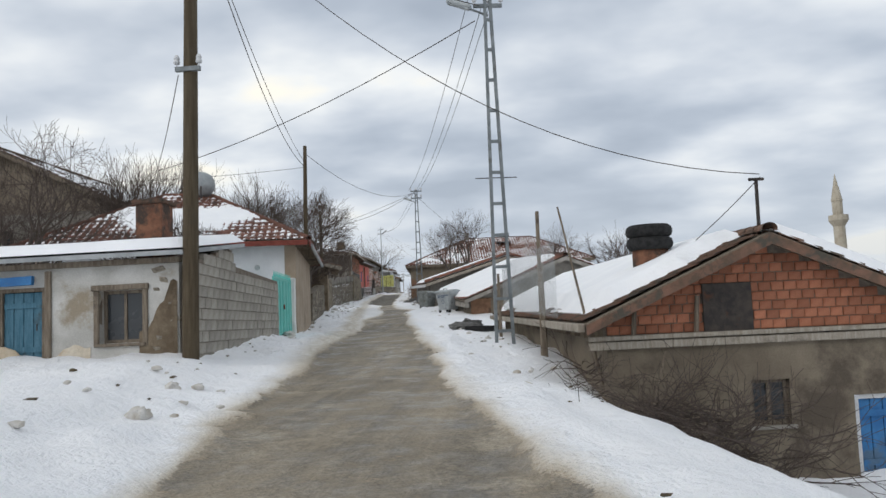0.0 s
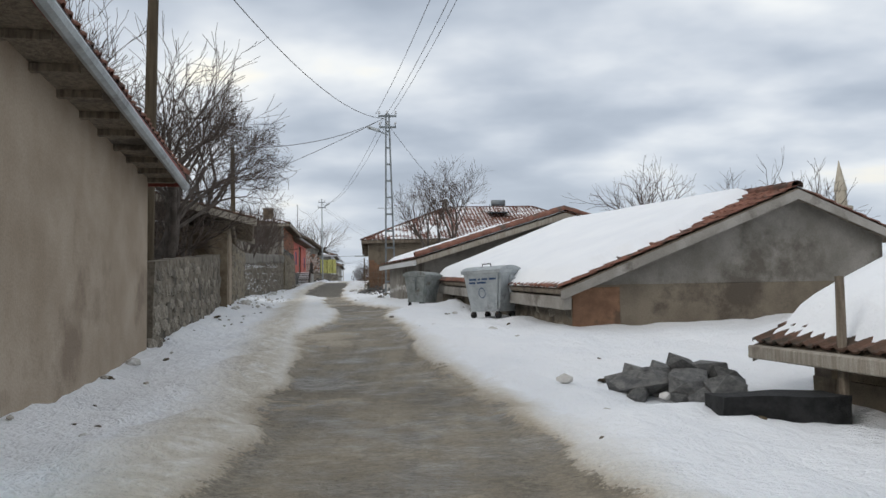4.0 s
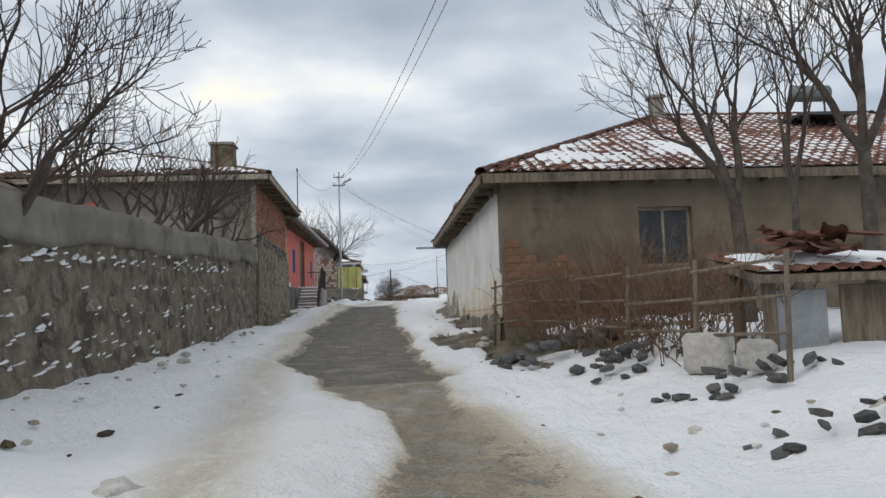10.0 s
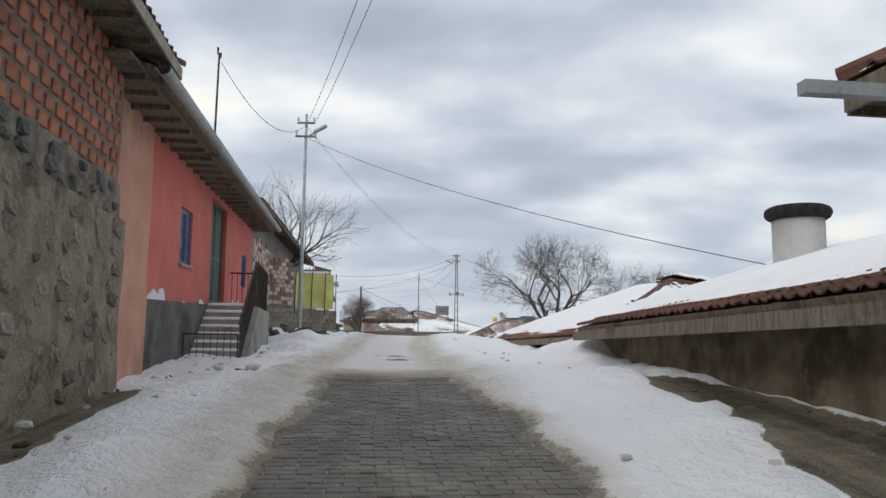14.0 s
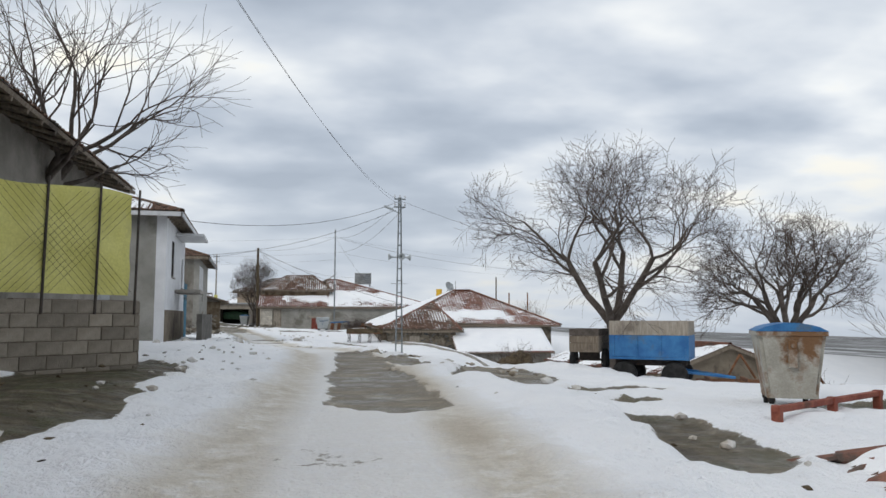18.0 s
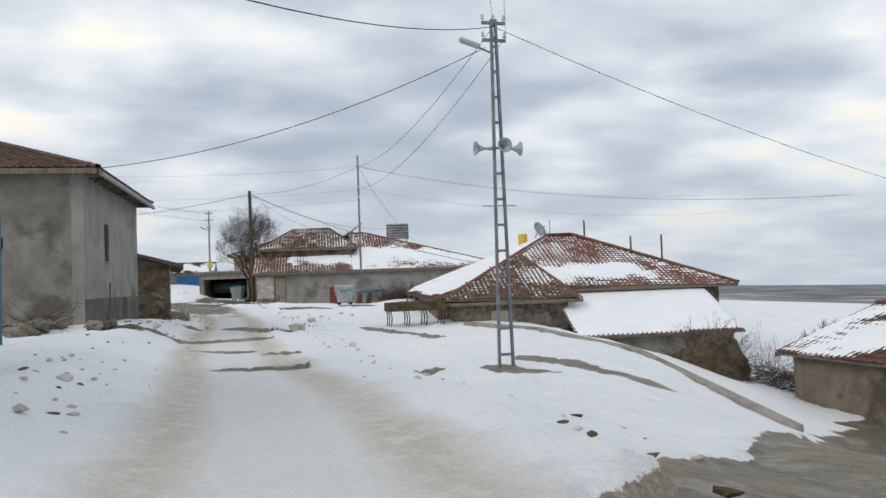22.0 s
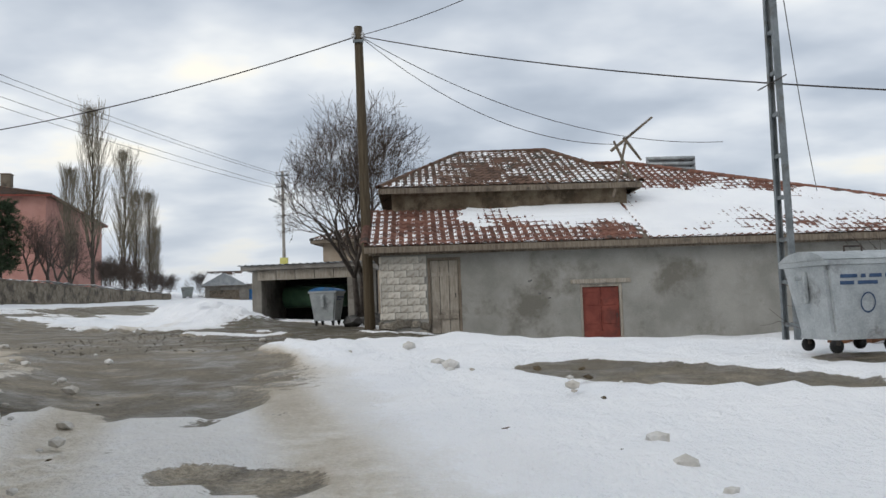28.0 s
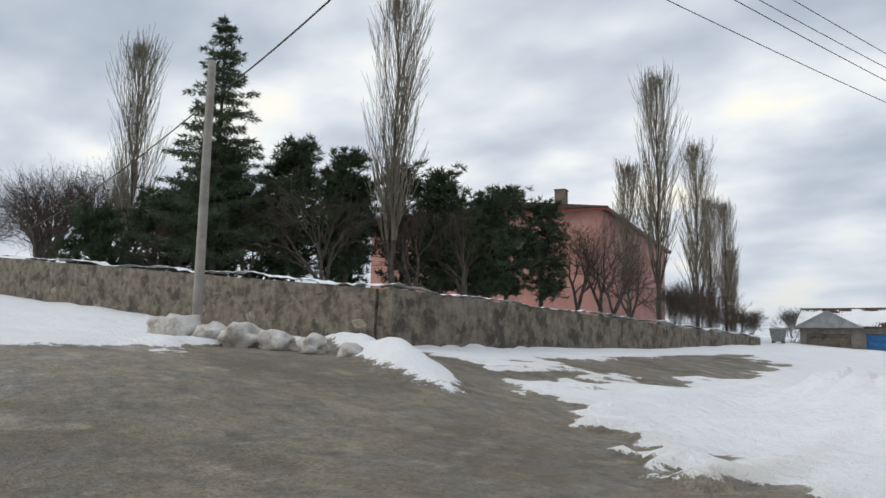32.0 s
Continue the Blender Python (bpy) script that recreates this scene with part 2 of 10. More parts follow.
def glass_material(name, tint):
    m, nt, b = nodes(name)
    b.inputs["Base Color"].default_value = (*tint, 1)
    b.inputs["Roughness"].default_value = 0.12
    b.inputs["Specular IOR Level"].default_value = 0.6
    n = noise_node(nt, tex_coord(nt), 3, 3)
    nt.links.new(ramp_node(nt, n, [(0.35, (0.08, 0.08, 0.08)), (0.7, (0.35, 0.35, 0.35))]), b.inputs["Roughness"])
    return m


M = {
    "snow": snow_material(),
    "ground": ground_material(),
    "plaster_white": surface("plaster_white", (0.68, 0.675, 0.66), (0.80, 0.795, 0.78), (0.52, 0.46, 0.37), 0.9, 0.9, 0.3, 50, 0.33),
    "plaster_old": surface("plaster_old", (0.46, 0.45, 0.42), (0.62, 0.61, 0.58), (0.33, 0.28, 0.21), 1.3, 0.92, 0.45, 40, 0.4),
    "plaster_bright": surface("plaster_bright", (0.66, 0.67, 0.69), (0.78, 0.79, 0.81), (0.55, 0.55, 0.55), 1.0, 0.9, 0.2, 50, 0.3),
    "plaster_grey": surface("plaster_grey", (0.19, 0.175, 0.15), (0.285, 0.265, 0.235), (0.13, 0.115, 0.095), 1.1, 0.92, 0.35, 40, 0.42),
    "plaster_lightgrey": surface("plaster_lightgrey", (0.25, 0.245, 0.22), (0.345, 0.335, 0.305), (0.175, 0.165, 0.14), 0.9, 0.92, 0.35, 40, 0.4),
    "plaster_brown": surface("plaster_brown", (0.165, 0.135, 0.10), (0.24, 0.20, 0.15), (0.105, 0.085, 0.065), 1.1, 0.92, 0.4, 40, 0.42),
    "plaster_beige": surface("plaster_beige", (0.34, 0.27, 0.20), (0.43, 0.355, 0.275), (0.25, 0.195, 0.145), 1.0, 0.92, 0.3, 40, 0.38),
    "plaster_red": surface("plaster_red", (0.55, 0.135, 0.105), (0.64, 0.18, 0.14), (0.50, 0.15, 0.12), 0.9, 0.85, 0.25, 40, 0.45),
    "plaster_pink": surface("plaster_pink", (0.52, 0.27, 0.19), (0.60, 0.34, 0.25), (0.42, 0.24, 0.17), 1.4, 0.9, 0.3, 40, 0.4),
    "plaster_salmon": surface("plaster_salmon", (0.42, 0.215, 0.175), (0.50, 0.27, 0.225), (0.34, 0.18, 0.15), 0.6, 0.9, 0.2, 40, 0.4),
    "plaster_ochre": surface("plaster_ochre", (0.42, 0.33, 0.18), (0.52, 0.42, 0.25), (0.3, 0.24, 0.15), 0.9, 0.9, 0.2, 40, 0.4),
    "stain_faint": surface("stain_faint", (0.62, 0.58, 0.50), (0.74, 0.71, 0.65), (0.54, 0.46, 0.35), 1.2, 0.92, 0.3, 40, 0.35),
    "stain_ochre": surface("stain_ochre", (0.52, 0.43, 0.31), (0.64, 0.575, 0.47), (0.38, 0.29, 0.19), 1.6, 0.92, 0.3, 40, 0.42),
    "stain_salt": surface("stain_salt", (0.36, 0.345, 0.32), (0.60, 0.59, 0.57), (0.25, 0.23, 0.20), 6.0, 0.92, 0.3, 40, 0.45),
    "stain_pale": surface("stain_pale", (0.29, 0.275, 0.245), (0.43, 0.415, 0.38), (0.22, 0.20, 0.17), 4.5, 0.92, 0.3, 40, 0.45),
    "plinth": surface("plinth", (0.10, 0.095, 0.085), (0.165, 0.155, 0.14), (0.07, 0.065, 0.06), 1.2, 0.93, 0.4, 40, 0.4),
    "mud_wall": surface("mud_wall", (0.14, 0.105, 0.07), (0.25, 0.20, 0.14), (0.09, 0.068, 0.045), 2.2, 0.95, 0.8, 25, 0.45),
    "rubble_light": surface("rubble_light", (0.20, 0.165, 0.115), (0.31, 0.265, 0.195), (0.12, 0.10, 0.075), 3.0, 0.95, 0.9, 22, 0.42),
    "rubble": surface("rubble", (0.15, 0.125, 0.095), (0.27, 0.235, 0.185), (0.09, 0.078, 0.062), 3.4, 0.95, 0.9, 22, 0.45),
    "stone": surface("stone", (0.19, 0.165, 0.13), (0.34, 0.305, 0.25), (0.12, 0.105, 0.085), 5.0, 0.93, 0.7, 30, 0.4, rand=0.8),
    "dark_stone": surface("dark_stone", (0.10, 0.10, 0.10), (0.19, 0.185, 0.175), (0.06, 0.06, 0.06), 5.0, 0.9, 0.6, 30, 0.4, rand=0.7),
    "concrete": surface("concrete", (0.27, 0.25, 0.22), (0.38, 0.355, 0.32), (0.17, 0.15, 0.13), 2.0, 0.9, 0.35, 50, 0.4),
    "red_iron": surface("red_iron", (0.22, 0.06, 0.04), (0.30, 0.10, 0.065), (0.14, 0.06, 0.04), 5.0, 0.75, 0.2, 40, 0.4),
    "vine": surface("vine", (0.14, 0.085, 0.055), (0.23, 0.145, 0.095), None, 3.0, 0.95, 0.2, 40),
    "brick_mud": surface("brick_mud", (0.20, 0.11, 0.068), (0.29, 0.165, 0.10), (0.14, 0.09, 0.06), 4.0, 0.95, 0.5, 60, 0.4, rand=0.3),
    "block_pale": surface("block_pale", (0.29, 0.265, 0.225), (0.40, 0.375, 0.33), (0.20, 0.18, 0.15), 2.5, 0.95, 0.6, 70, 0.35, rand=0.25),
    "brick_sooty": surface("brick_sooty", (0.15, 0.07, 0.045), (0.26, 0.125, 0.075), (0.07, 0.05, 0.04), 4.0, 0.95, 0.6, 50, 0.5),
    "bin_worn": surface("bin_worn", (0.35, 0.34, 0.29), (0.47, 0.46, 0.41), (0.20, 0.11, 0.055), 3.0, 0.7, 0.2, 40, 0.5),
    "briquette": surface("briquette", (0.22, 0.19, 0.15), (0.30, 0.265, 0.215), (0.15, 0.13, 0.105), 4.0, 0.95, 0.6, 70, 0.35, rand=0.45),
    "brick": surface("brick", (0.30, 0.11, 0.06), (0.41, 0.17, 0.10), (0.20, 0.085, 0.055), 5.0, 0.9, 0.5, 60, 0.35, rand=0.55),
    "brick_pale": surface("brick_pale", (0.55, 0.42, 0.36), (0.70, 0.62, 0.57), (0.40, 0.20, 0.13), 6.0, 0.9, 0.4, 60, 0.4, rand=0.4),
    "white_block": surface("white_block", (0.54, 0.50, 0.43), (0.72, 0.69, 0.62), (0.27, 0.225, 0.17), 4.0, 0.93, 0.6, 50, 0.42, rand=0.35),
    "paver": surface("paver", (0.135, 0.122, 0.10), (0.205, 0.188, 0.16), (0.27, 0.245, 0.205), 3.0, 0.75, 0.4, 60, 0.4, rand=0.5),
    "mortar": surface("mortar", (0.16, 0.13, 0.105), (0.25, 0.21, 0.17), None, 6.0, 0.97, 0.6, 60),
    "tile": surface("tile", (0.14, 0.066, 0.047), (0.235, 0.112, 0.08), (0.095, 0.072, 0.06), 5.0, 0.85, 0.4, 60, 0.42, rand=0.7),
    "tile_dark": surface("tile_dark", (0.10, 0.068, 0.048), (0.18, 0.10, 0.07), (0.07, 0.062, 0.05), 5.0, 0.88, 0.4, 60, 0.45, rand=0.7),
    "wood": surface("wood", (0.15, 0.12, 0.09), (0.26, 0.215, 0.165), (0.09, 0.075, 0.06), 2.5, 0.88, 0.5, 50, 0.4, (9, 9, 1)),
    "wood_pale": surface("wood_pale", (0.30, 0.26, 0.21), (0.42, 0.38, 0.32), (0.2, 0.17, 0.14), 2.5, 0.88, 0.5, 50, 0.4, (9, 9, 1)),
    "wood_pole": surface("wood_pole", (0.071, 0.052, 0.031), (0.108, 0.084, 0.053), (0.08, 0.065, 0.045), 2.0, 0.85, 0.4, 50, 0.4, (8, 8, 0.7)),
    "bark": surface("bark", (0.075, 0.062, 0.052), (0.13, 0.11, 0.095), None, 5.0, 0.95, 0.6, 40),
    "twig": surface("twig", (0.07, 0.054, 0.045), (0.12, 0.094, 0.08), None, 3.0, 0.95, 0.2, 40),
    "poplar_twig": surface("poplar_twig", (0.19, 0.165, 0.12), (0.27, 0.24, 0.185), None, 3.0, 0.95, 0.2, 40),
    "pine": surface("pine", (0.042, 0.064, 0.036), (0.09, 0.12, 0.066), None, 1.5, 0.9, 0.2, 30),
    "galvanised": surface("galvanised", (0.36, 0.39, 0.40), (0.48, 0.51, 0.52), (0.27, 0.28, 0.28), 4.0, 0.55, 0.15, 40, 0.4, metal=0.3),
    "old_bin": surface("old_bin", (0.24, 0.26, 0.25), (0.34, 0.36, 0.35), (0.16, 0.14, 0.11), 5.0, 0.65, 0.25, 40, 0.4, metal=0.2),
    "lattice": surface("lattice", (0.17, 0.19, 0.20), (0.25, 0.275, 0.285), (0.13, 0.12, 0.105), 4.0, 0.6, 0.15, 40, 0.4, metal=0.3),
    "iron": surface("iron", (0.045, 0.04, 0.038), (0.085, 0.07, 0.06), (0.13, 0.06, 0.035), 8.0, 0.7, 0.2, 60, 0.35, metal=0.3),
    "rust": surface("rust", (0.14, 0.065, 0.035), (0.24, 0.115, 0.06), (0.09, 0.05, 0.035), 6.0, 0.9, 0.3, 60, 0.4),
    "rubber": surface("rubber", (0.012, 0.012, 0.012), (0.03, 0.03, 0.03), None, 10.0, 0.85, 0.4, 50),
    "teal": surface("teal", (0.115, 0.50, 0.44), (0.15, 0.58, 0.51), (0.20, 0.46, 0.38), 1.5, 0.45, 0.1, 30, 0.32),
    "blue": surface("blue", (0.025, 0.13, 0.33), (0.045, 0.19, 0.42), (0.08, 0.15, 0.24), 3.0, 0.55, 0.15, 40, 0.4),
    "blue_faded": surface("blue_faded", (0.05, 0.14, 0.20), (0.09, 0.20, 0.27), (0.06, 0.08, 0.085), 3.0, 0.8, 0.3, 40, 0.4, (6, 6, 1)),
    "green": surface("green", (0.022, 0.055, 0.030), (0.04, 0.085, 0.045), None, 3.0, 0.5, 0.1, 40),
    "maroon": surface("maroon", (0.17, 0.04, 0.028), (0.23, 0.06, 0.042), (0.13, 0.04, 0.03), 3.0, 0.7, 0.2, 40, 0.4),
    "yellow": surface("yellow", (0.58, 0.55, 0.16), (0.66, 0.63, 0.22), (0.52, 0.49, 0.2), 1.5, 0.7, 0.2, 30, 0.4),
    "yellow_can": surface("yellow_can", (0.66, 0.40, 0.03), (0.72, 0.46, 0.05), None, 3.0, 0.5, 0.1, 40),
    "white_metal": surface("white_metal", (0.55, 0.56, 0.57), (0.66, 0.67, 0.68), (0.4, 0.39, 0.38), 4.0, 0.5, 0.1, 40, 0.35),
    "sheet": surface("sheet", (0.30, 0.32, 0.33), (0.42, 0.44, 0.45), (0.2, 0.17, 0.14), 2.0, 0.5, 0.15, 40, 0.35, metal=0.4),
    # near-black, stands in for the shade inside rooms and the open shed
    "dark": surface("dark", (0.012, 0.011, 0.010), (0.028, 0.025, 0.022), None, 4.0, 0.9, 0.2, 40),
    "glass": glass_material("glass", (0.03, 0.035, 0.04)),
    "pane_pale": glass_material("pane_pale", (0.35, 0.38, 0.40)),
    "hay": surface("hay", (0.075, 0.055, 0.033), (0.15, 0.115, 0.07), (0.045, 0.035, 0.025), 4.0, 0.95, 0.9, 30, 0.4),
    "straw": surface("straw", (0.16, 0.125, 0.05), (0.25, 0.20, 0.09), (0.08, 0.065, 0.035), 4.0, 0.95, 0.9, 30, 0.4),
    "minaret": surface("minaret", (0.40, 0.35, 0.27), (0.50, 0.45, 0.36), None, 0.6, 0.9, 0.1, 20),
    "print": surface("print", (0.03, 0.06, 0.13), (0.05, 0.09, 0.17), None, 8.0, 0.7, 0.0, 40),
}


# ---------- building helpers ----------
def part(name, bm, material, parent=None, label="", smooth=False):
    """Links a bmesh as one mesh object under a thing or a part."""
    me = bpy.data.meshes.new(name)
    bm.to_mesh(me)
    bm.free()
    if smooth:
        for p in me.polygons:
            p.use_smooth = True
    me.materials.append(M[material])
    ob = new(name, me)
    ob.parent = parent
    return tagged(ob, label)


def mesh_part(name, verts, faces, material, parent=None, label="", smooth=False):
    me = bpy.data.meshes.new(name)
    me.from_pydata(verts, [], faces)
    if smooth:
        me.polygons.foreach_set("use_smooth", [True] * len(me.polygons))
    me.materials.append(M[material])
    ob = new(name, me)
    ob.parent = parent
    return tagged(ob, label)


def thing(name, label, category, x=0.0, y=0.0, z=0.0, turn=0.0, group="", kind=""):
    ob = new(name)
    ob.empty_display_size = 0.1
    ob.matrix_world = pose(x, y, z, 0, 0, turn)
    return tagged(ob, label, category, group, kind)


def box(bm, x0, y0, z0, x1, y1, z1, bevel=0.0, m=None):
    vs = [bm.verts.new((x, y, z)) for x in (x0, x1) for y in (y0, y1) for z in (z0, z1)]
    fs = [bm.faces.new([vs[i] for i in f]) for f in ((0, 1, 3, 2), (4, 6, 7, 5), (0, 4, 5, 1), (2, 3, 7, 6), (0, 2, 6, 4), (1, 5, 7, 3))]
    if bevel:
        es = {e for f in fs for e in f.edges}
        r = bmesh.ops.bevel(bm, geom=list(es), offset=bevel, segments=1, affect="EDGES")
        vs = list({v for f in r["faces"] for v in f.verts} | {v for v in vs if v.is_valid})
    if m is not None:
        bmesh.ops.transform(bm, matrix=m, verts=vs)
    return vs


def prism(bm, pts, a, b, axis="y"):
    """A polygon in the plane across the axis, drawn out from a to b."""
    def at(p, v):
        return (p[0], v, p[1]) if axis == "y" else (v, p[0], p[1]) if axis == "x" else (p[0], p[1], v)
    lo, hi = [bm.verts.new(at(p, a)) for p in pts], [bm.verts.new(at(p, b)) for p in pts]
    n = len(pts)
    bm.faces.new(lo)
    bm.faces.new(hi[::-1])
    for i in range(n):
        bm.faces.new([lo[i], hi[i], hi[(i + 1) % n], lo[(i + 1) % n]])
    bmesh.ops.recalc_face_normals(bm, faces=bm.faces[:])


def tube(bm, p, q, r0, r1, n=8):
    p, q = Vector(p), Vector(q)
    d = (q - p).normalized()
    u = d.orthogonal().normalized()
    v = d.cross(u)
    rings = []
    for c, r in ((p, r0), (q, r1)):
        rings.append([bm.verts.new(c + r * (math.cos(2 * math.pi * k / n) * u + math.sin(2 * math.pi * k / n) * v)) for k in range(n)])
    for k in range(n):
        bm.faces.new([rings[0][k], rings[0][(k + 1) % n], rings[1][(k + 1) % n], rings[1][k]])
    bm.faces.new(rings[0][::-1])
    bm.faces.new(rings[1])


def lathe(bm, profile, n=16, cx=0.0, cy=0.0):
    rings = [[bm.verts.new((cx + r * math.cos(2 * math.pi * k / n), cy + r * math.sin(2 * math.pi * k / n), z)) for k in range(n)] for r, z in profile]
    for a, b in zip(rings, rings[1:]):
        for k in range(n):
            bm.faces.new([a[k], a[(k + 1) % n], b[(k + 1) % n], b[k]])
    bm.faces.new(rings[0][::-1])
    bm.faces.new(rings[-1])


def fbm(x, y, scale, seed=0):
    return noise.fractal(Vector((x * scale + seed * 7.13, y * scale - seed * 3.7, seed * 1.9)), 1.0, 2.0, 4)


def smooth01(a, b, v):
    t = np.clip((np.asarray(v, float) - a) / (b - a), 0, 1)
    return t * t * (3 - 2 * t)


def wall_mesh(bm, length, z0, z1, thick, holes=(), ztop=None):
    """A wall along x from 0, from y 0 inwards to thick, with holes (u0, u1, v0, v1); ztop: its height at the far end if it slopes."""
    us = sorted({0.0, length, *[h[0] for h in holes], *[h[1] for h in holes]})
    zs = sorted({z0, z1, *[h[2] for h in holes], *[h[3] for h in holes]})
    for a, b in zip(us, us[1:]):
        for c, d in zip(zs, zs[1:]):
            if any(h[0] < (a + b) / 2 < h[1] and h[2] < (c + d) / 2 < h[3] for h in holes):
                continue
            vs = box(bm, a, 0, c, b, thick, d)
            if ztop is not None and d == z1:
                for v in vs:
                    if abs(v.co.z - z1) < 1e-6:
                        v.co.z = z1 + (ztop - z1) * v.co.x / length
    bmesh.ops.remove_doubles(bm, verts=bm.verts[:], dist=0.0005)


def rough_up(bm, amount, cuts=0.5, seed=0):
    """Cuts large faces and shifts their points a little, for hand-made walls."""
    for _ in range(6):
        es = [e for e in bm.edges if e.calc_length() > cuts]
        if not es:
            break
        bmesh.ops.subdivide_edges(bm, edges=es, cuts=1, use_grid_fill=True)
    bmesh.ops.remove_doubles(bm, verts=bm.verts[:], dist=0.002)
    for v in bm.verts:
        n = noise.noise_vector(v.co * 1.7 + Vector((seed, seed * 2, 0)))
        v.co += Vector((n.x, n.y, n.z * 0.4)) * amount


def snow_sheet(parent, o, u, v, lu, lv, height, step=0.2, name="snow_cover", label="white snow cover"):
    """Snow on a slope: o its lower corner, u and v unit vectors along it; height(a, b) its depth, none where 0 or less."""
    o, u, v = Vector(o), Vector(u).normalized(), Vector(v).normalized()
    n = u.cross(v).normalized()
    na, nb = max(2, int(lu / step)), max(2, int(lv / step))
    h = [[height(lu * i / na, lv * j / nb) for j in range(nb + 1)] for i in range(na + 1)]
    idx, verts, faces = {}, [], []

    def vert(i, j):
        if (i, j) not in idx:
            idx[i, j] = len(verts)
            verts.append(tuple(o + u * (lu * i / na) + v * (lv * j / nb) + n * (max(h[i][j], -0.02) + 0.012)))
        return idx[i, j]
    for i in range(na):
        for j in range(nb):
            if max(h[i][j], h[i + 1][j], h[i][j + 1], h[i + 1][j + 1]) > 0:
                faces.append((vert(i, j), vert(i + 1, j), vert(i + 1, j + 1), vert(i, j + 1)))
    if faces:
        ob = mesh_part(name, verts, faces, "snow", parent, label, True)
        if step < 0.1:
            tagged(ob, label, kind="stuff")
        return ob
    return None


def tile_shape():
    w, ln, pts = 0.235, 0.40, []
    prof = [(-0.5, 0.0), (-0.38, 0.035), (-0.2, 0.042), (-0.06, 0.012), (0.1, 0.006), (0.3, 0.008), (0.42, 0.03), (0.5, 0.02)]
    verts, faces = [], []
    for yy, dz in ((0.0, 0.028), (ln, 0.0)):
        verts += [(x * w, yy, z + dz) for x, z in prof]
    verts += [(x * w, 0.0, z + 0.008) for x, z in prof]
    k = len(prof)
    for i in range(k - 1):
        faces.append((i, i + 1, k + i + 1, k + i))
        faces.append((2 * k + i, 2 * k + i + 1, i + 1, i))
    return verts, faces


TILE_V, TILE_F = tile_shape()
TILE_MESH = {}


def tiles(parent, o, u, v, lu, lv, inside, material="tile", singles=0, near=None):
    """Clay tiles in rows on a slope; singles of them, nearest to the point near, are parts of their own."""
    o, u, v = Vector(o), Vector(u).normalized(), Vector(v).normalized()
    n = u.cross(v).normalized()
    rng = random.Random(int(abs(o.x * 13 + o.y * 7) * 10))
    singles, spots = int(singles * 0.7), []
    for r in range(int(lv / 0.33)):
        for c in range(int(lu / 0.225)):
            a, b = (c + 0.5) * 0.225, r * 0.33
            if inside(a, b + 0.15):
                spots.append((a + rng.uniform(-0.006, 0.006), b + rng.uniform(-0.015, 0.015), rng.uniform(-0.02, 0.02), rng.uniform(0, 0.006)))
    if singles and near is not None:
        near = Vector(near)
        spots.sort(key=lambda s: (o + u * s[0] + v * s[1] - near).length_squared)
    base = Matrix((u, v, n)).transposed()
    if material not in TILE_MESH:
        me = bpy.data.meshes.new("roof_tile")
        me.from_pydata(TILE_V, [], TILE_F)
        me.materials.append(M[material])
        TILE_MESH[material] = me
    for a, b, tw, dz in spots[:singles]:
        ob = new("roof_tile", TILE_MESH[material])
        ob.parent = parent
        ob.matrix_local = Matrix.Translation(o + u * a + v * b + n * (0.01 + dz)) @ (base @ Matrix.Rotation(tw, 3, "Z")).to_4x4()
    tv, verts, faces = np.array(TILE_V), [], []
    bn = np.array(base)
    for a, b, tw, dz in spots[singles:]:
        k = len(verts)
        at = np.array(o + u * a + v * b + n * (0.01 + dz))
        c, s = math.cos(tw), math.sin(tw)
        p = tv @ (bn @ np.array([[c, -s, 0], [s, c, 0], [0, 0, 1]])).T + at
        verts += p.tolist()
        faces += [tuple(i + k for i in f) for f in TILE_F]
    if verts:
        tagged(mesh_part("roof_tiles", verts, faces, material, parent), kind="stuff")


def ridge_tiles(parent, p, q, material="tile", size=1.0):
    p, q = Vector(p), Vector(q)
    bm = bmesh.new()
    ln = (q - p).length
    k = max(1, int(ln / (0.34 * size)))
    for i in range(k):
        a, b = p.lerp(q, i / k), p.lerp(q, (i + 1.12) / k)
        d = (b - a).normalized()
        s = d.cross(Vector((0, 0, 1))).normalized()
        up = s.cross(d)
        rings = []
        for c, r in ((a, 0.125 * size), (b, 0.105 * size)):
            rings.append([bm.verts.new(c + s * (r * math.cos(t)) + up * (r * 0.8 * math.sin(t) + 0.02)) for t in np.linspace(-0.3, math.pi + 0.3, 7)])
        for j in range(6):
            bm.faces.new([rings[0][j], rings[0][j + 1], rings[1][j + 1], rings[1][j]])
    return part("ridge_tiles", bm, material, parent)


BRICK_MESH = {}


def brick_mesh(kind, w, h, d, material, seed=0):
    key = (kind, seed)
    if key not in BRICK_MESH:
        bm = bmesh.new()
        box(bm, -w / 2, -d / 2, -h / 2, w / 2, d / 2, h / 2, 0.008)
        rng = random.Random(seed)
        for v in bm.verts:
            v.co += Vector((rng.uniform(-1, 1), rng.uniform(-0.6, 0.6), rng.uniform(-1, 1))) * 0.005
        me = bpy.data.meshes.new(kind)
        bm.to_mesh(me)
        bm.free()
        me.materials.append(M[material])
        BRICK_MESH[key] = me
    return BRICK_MESH[key]


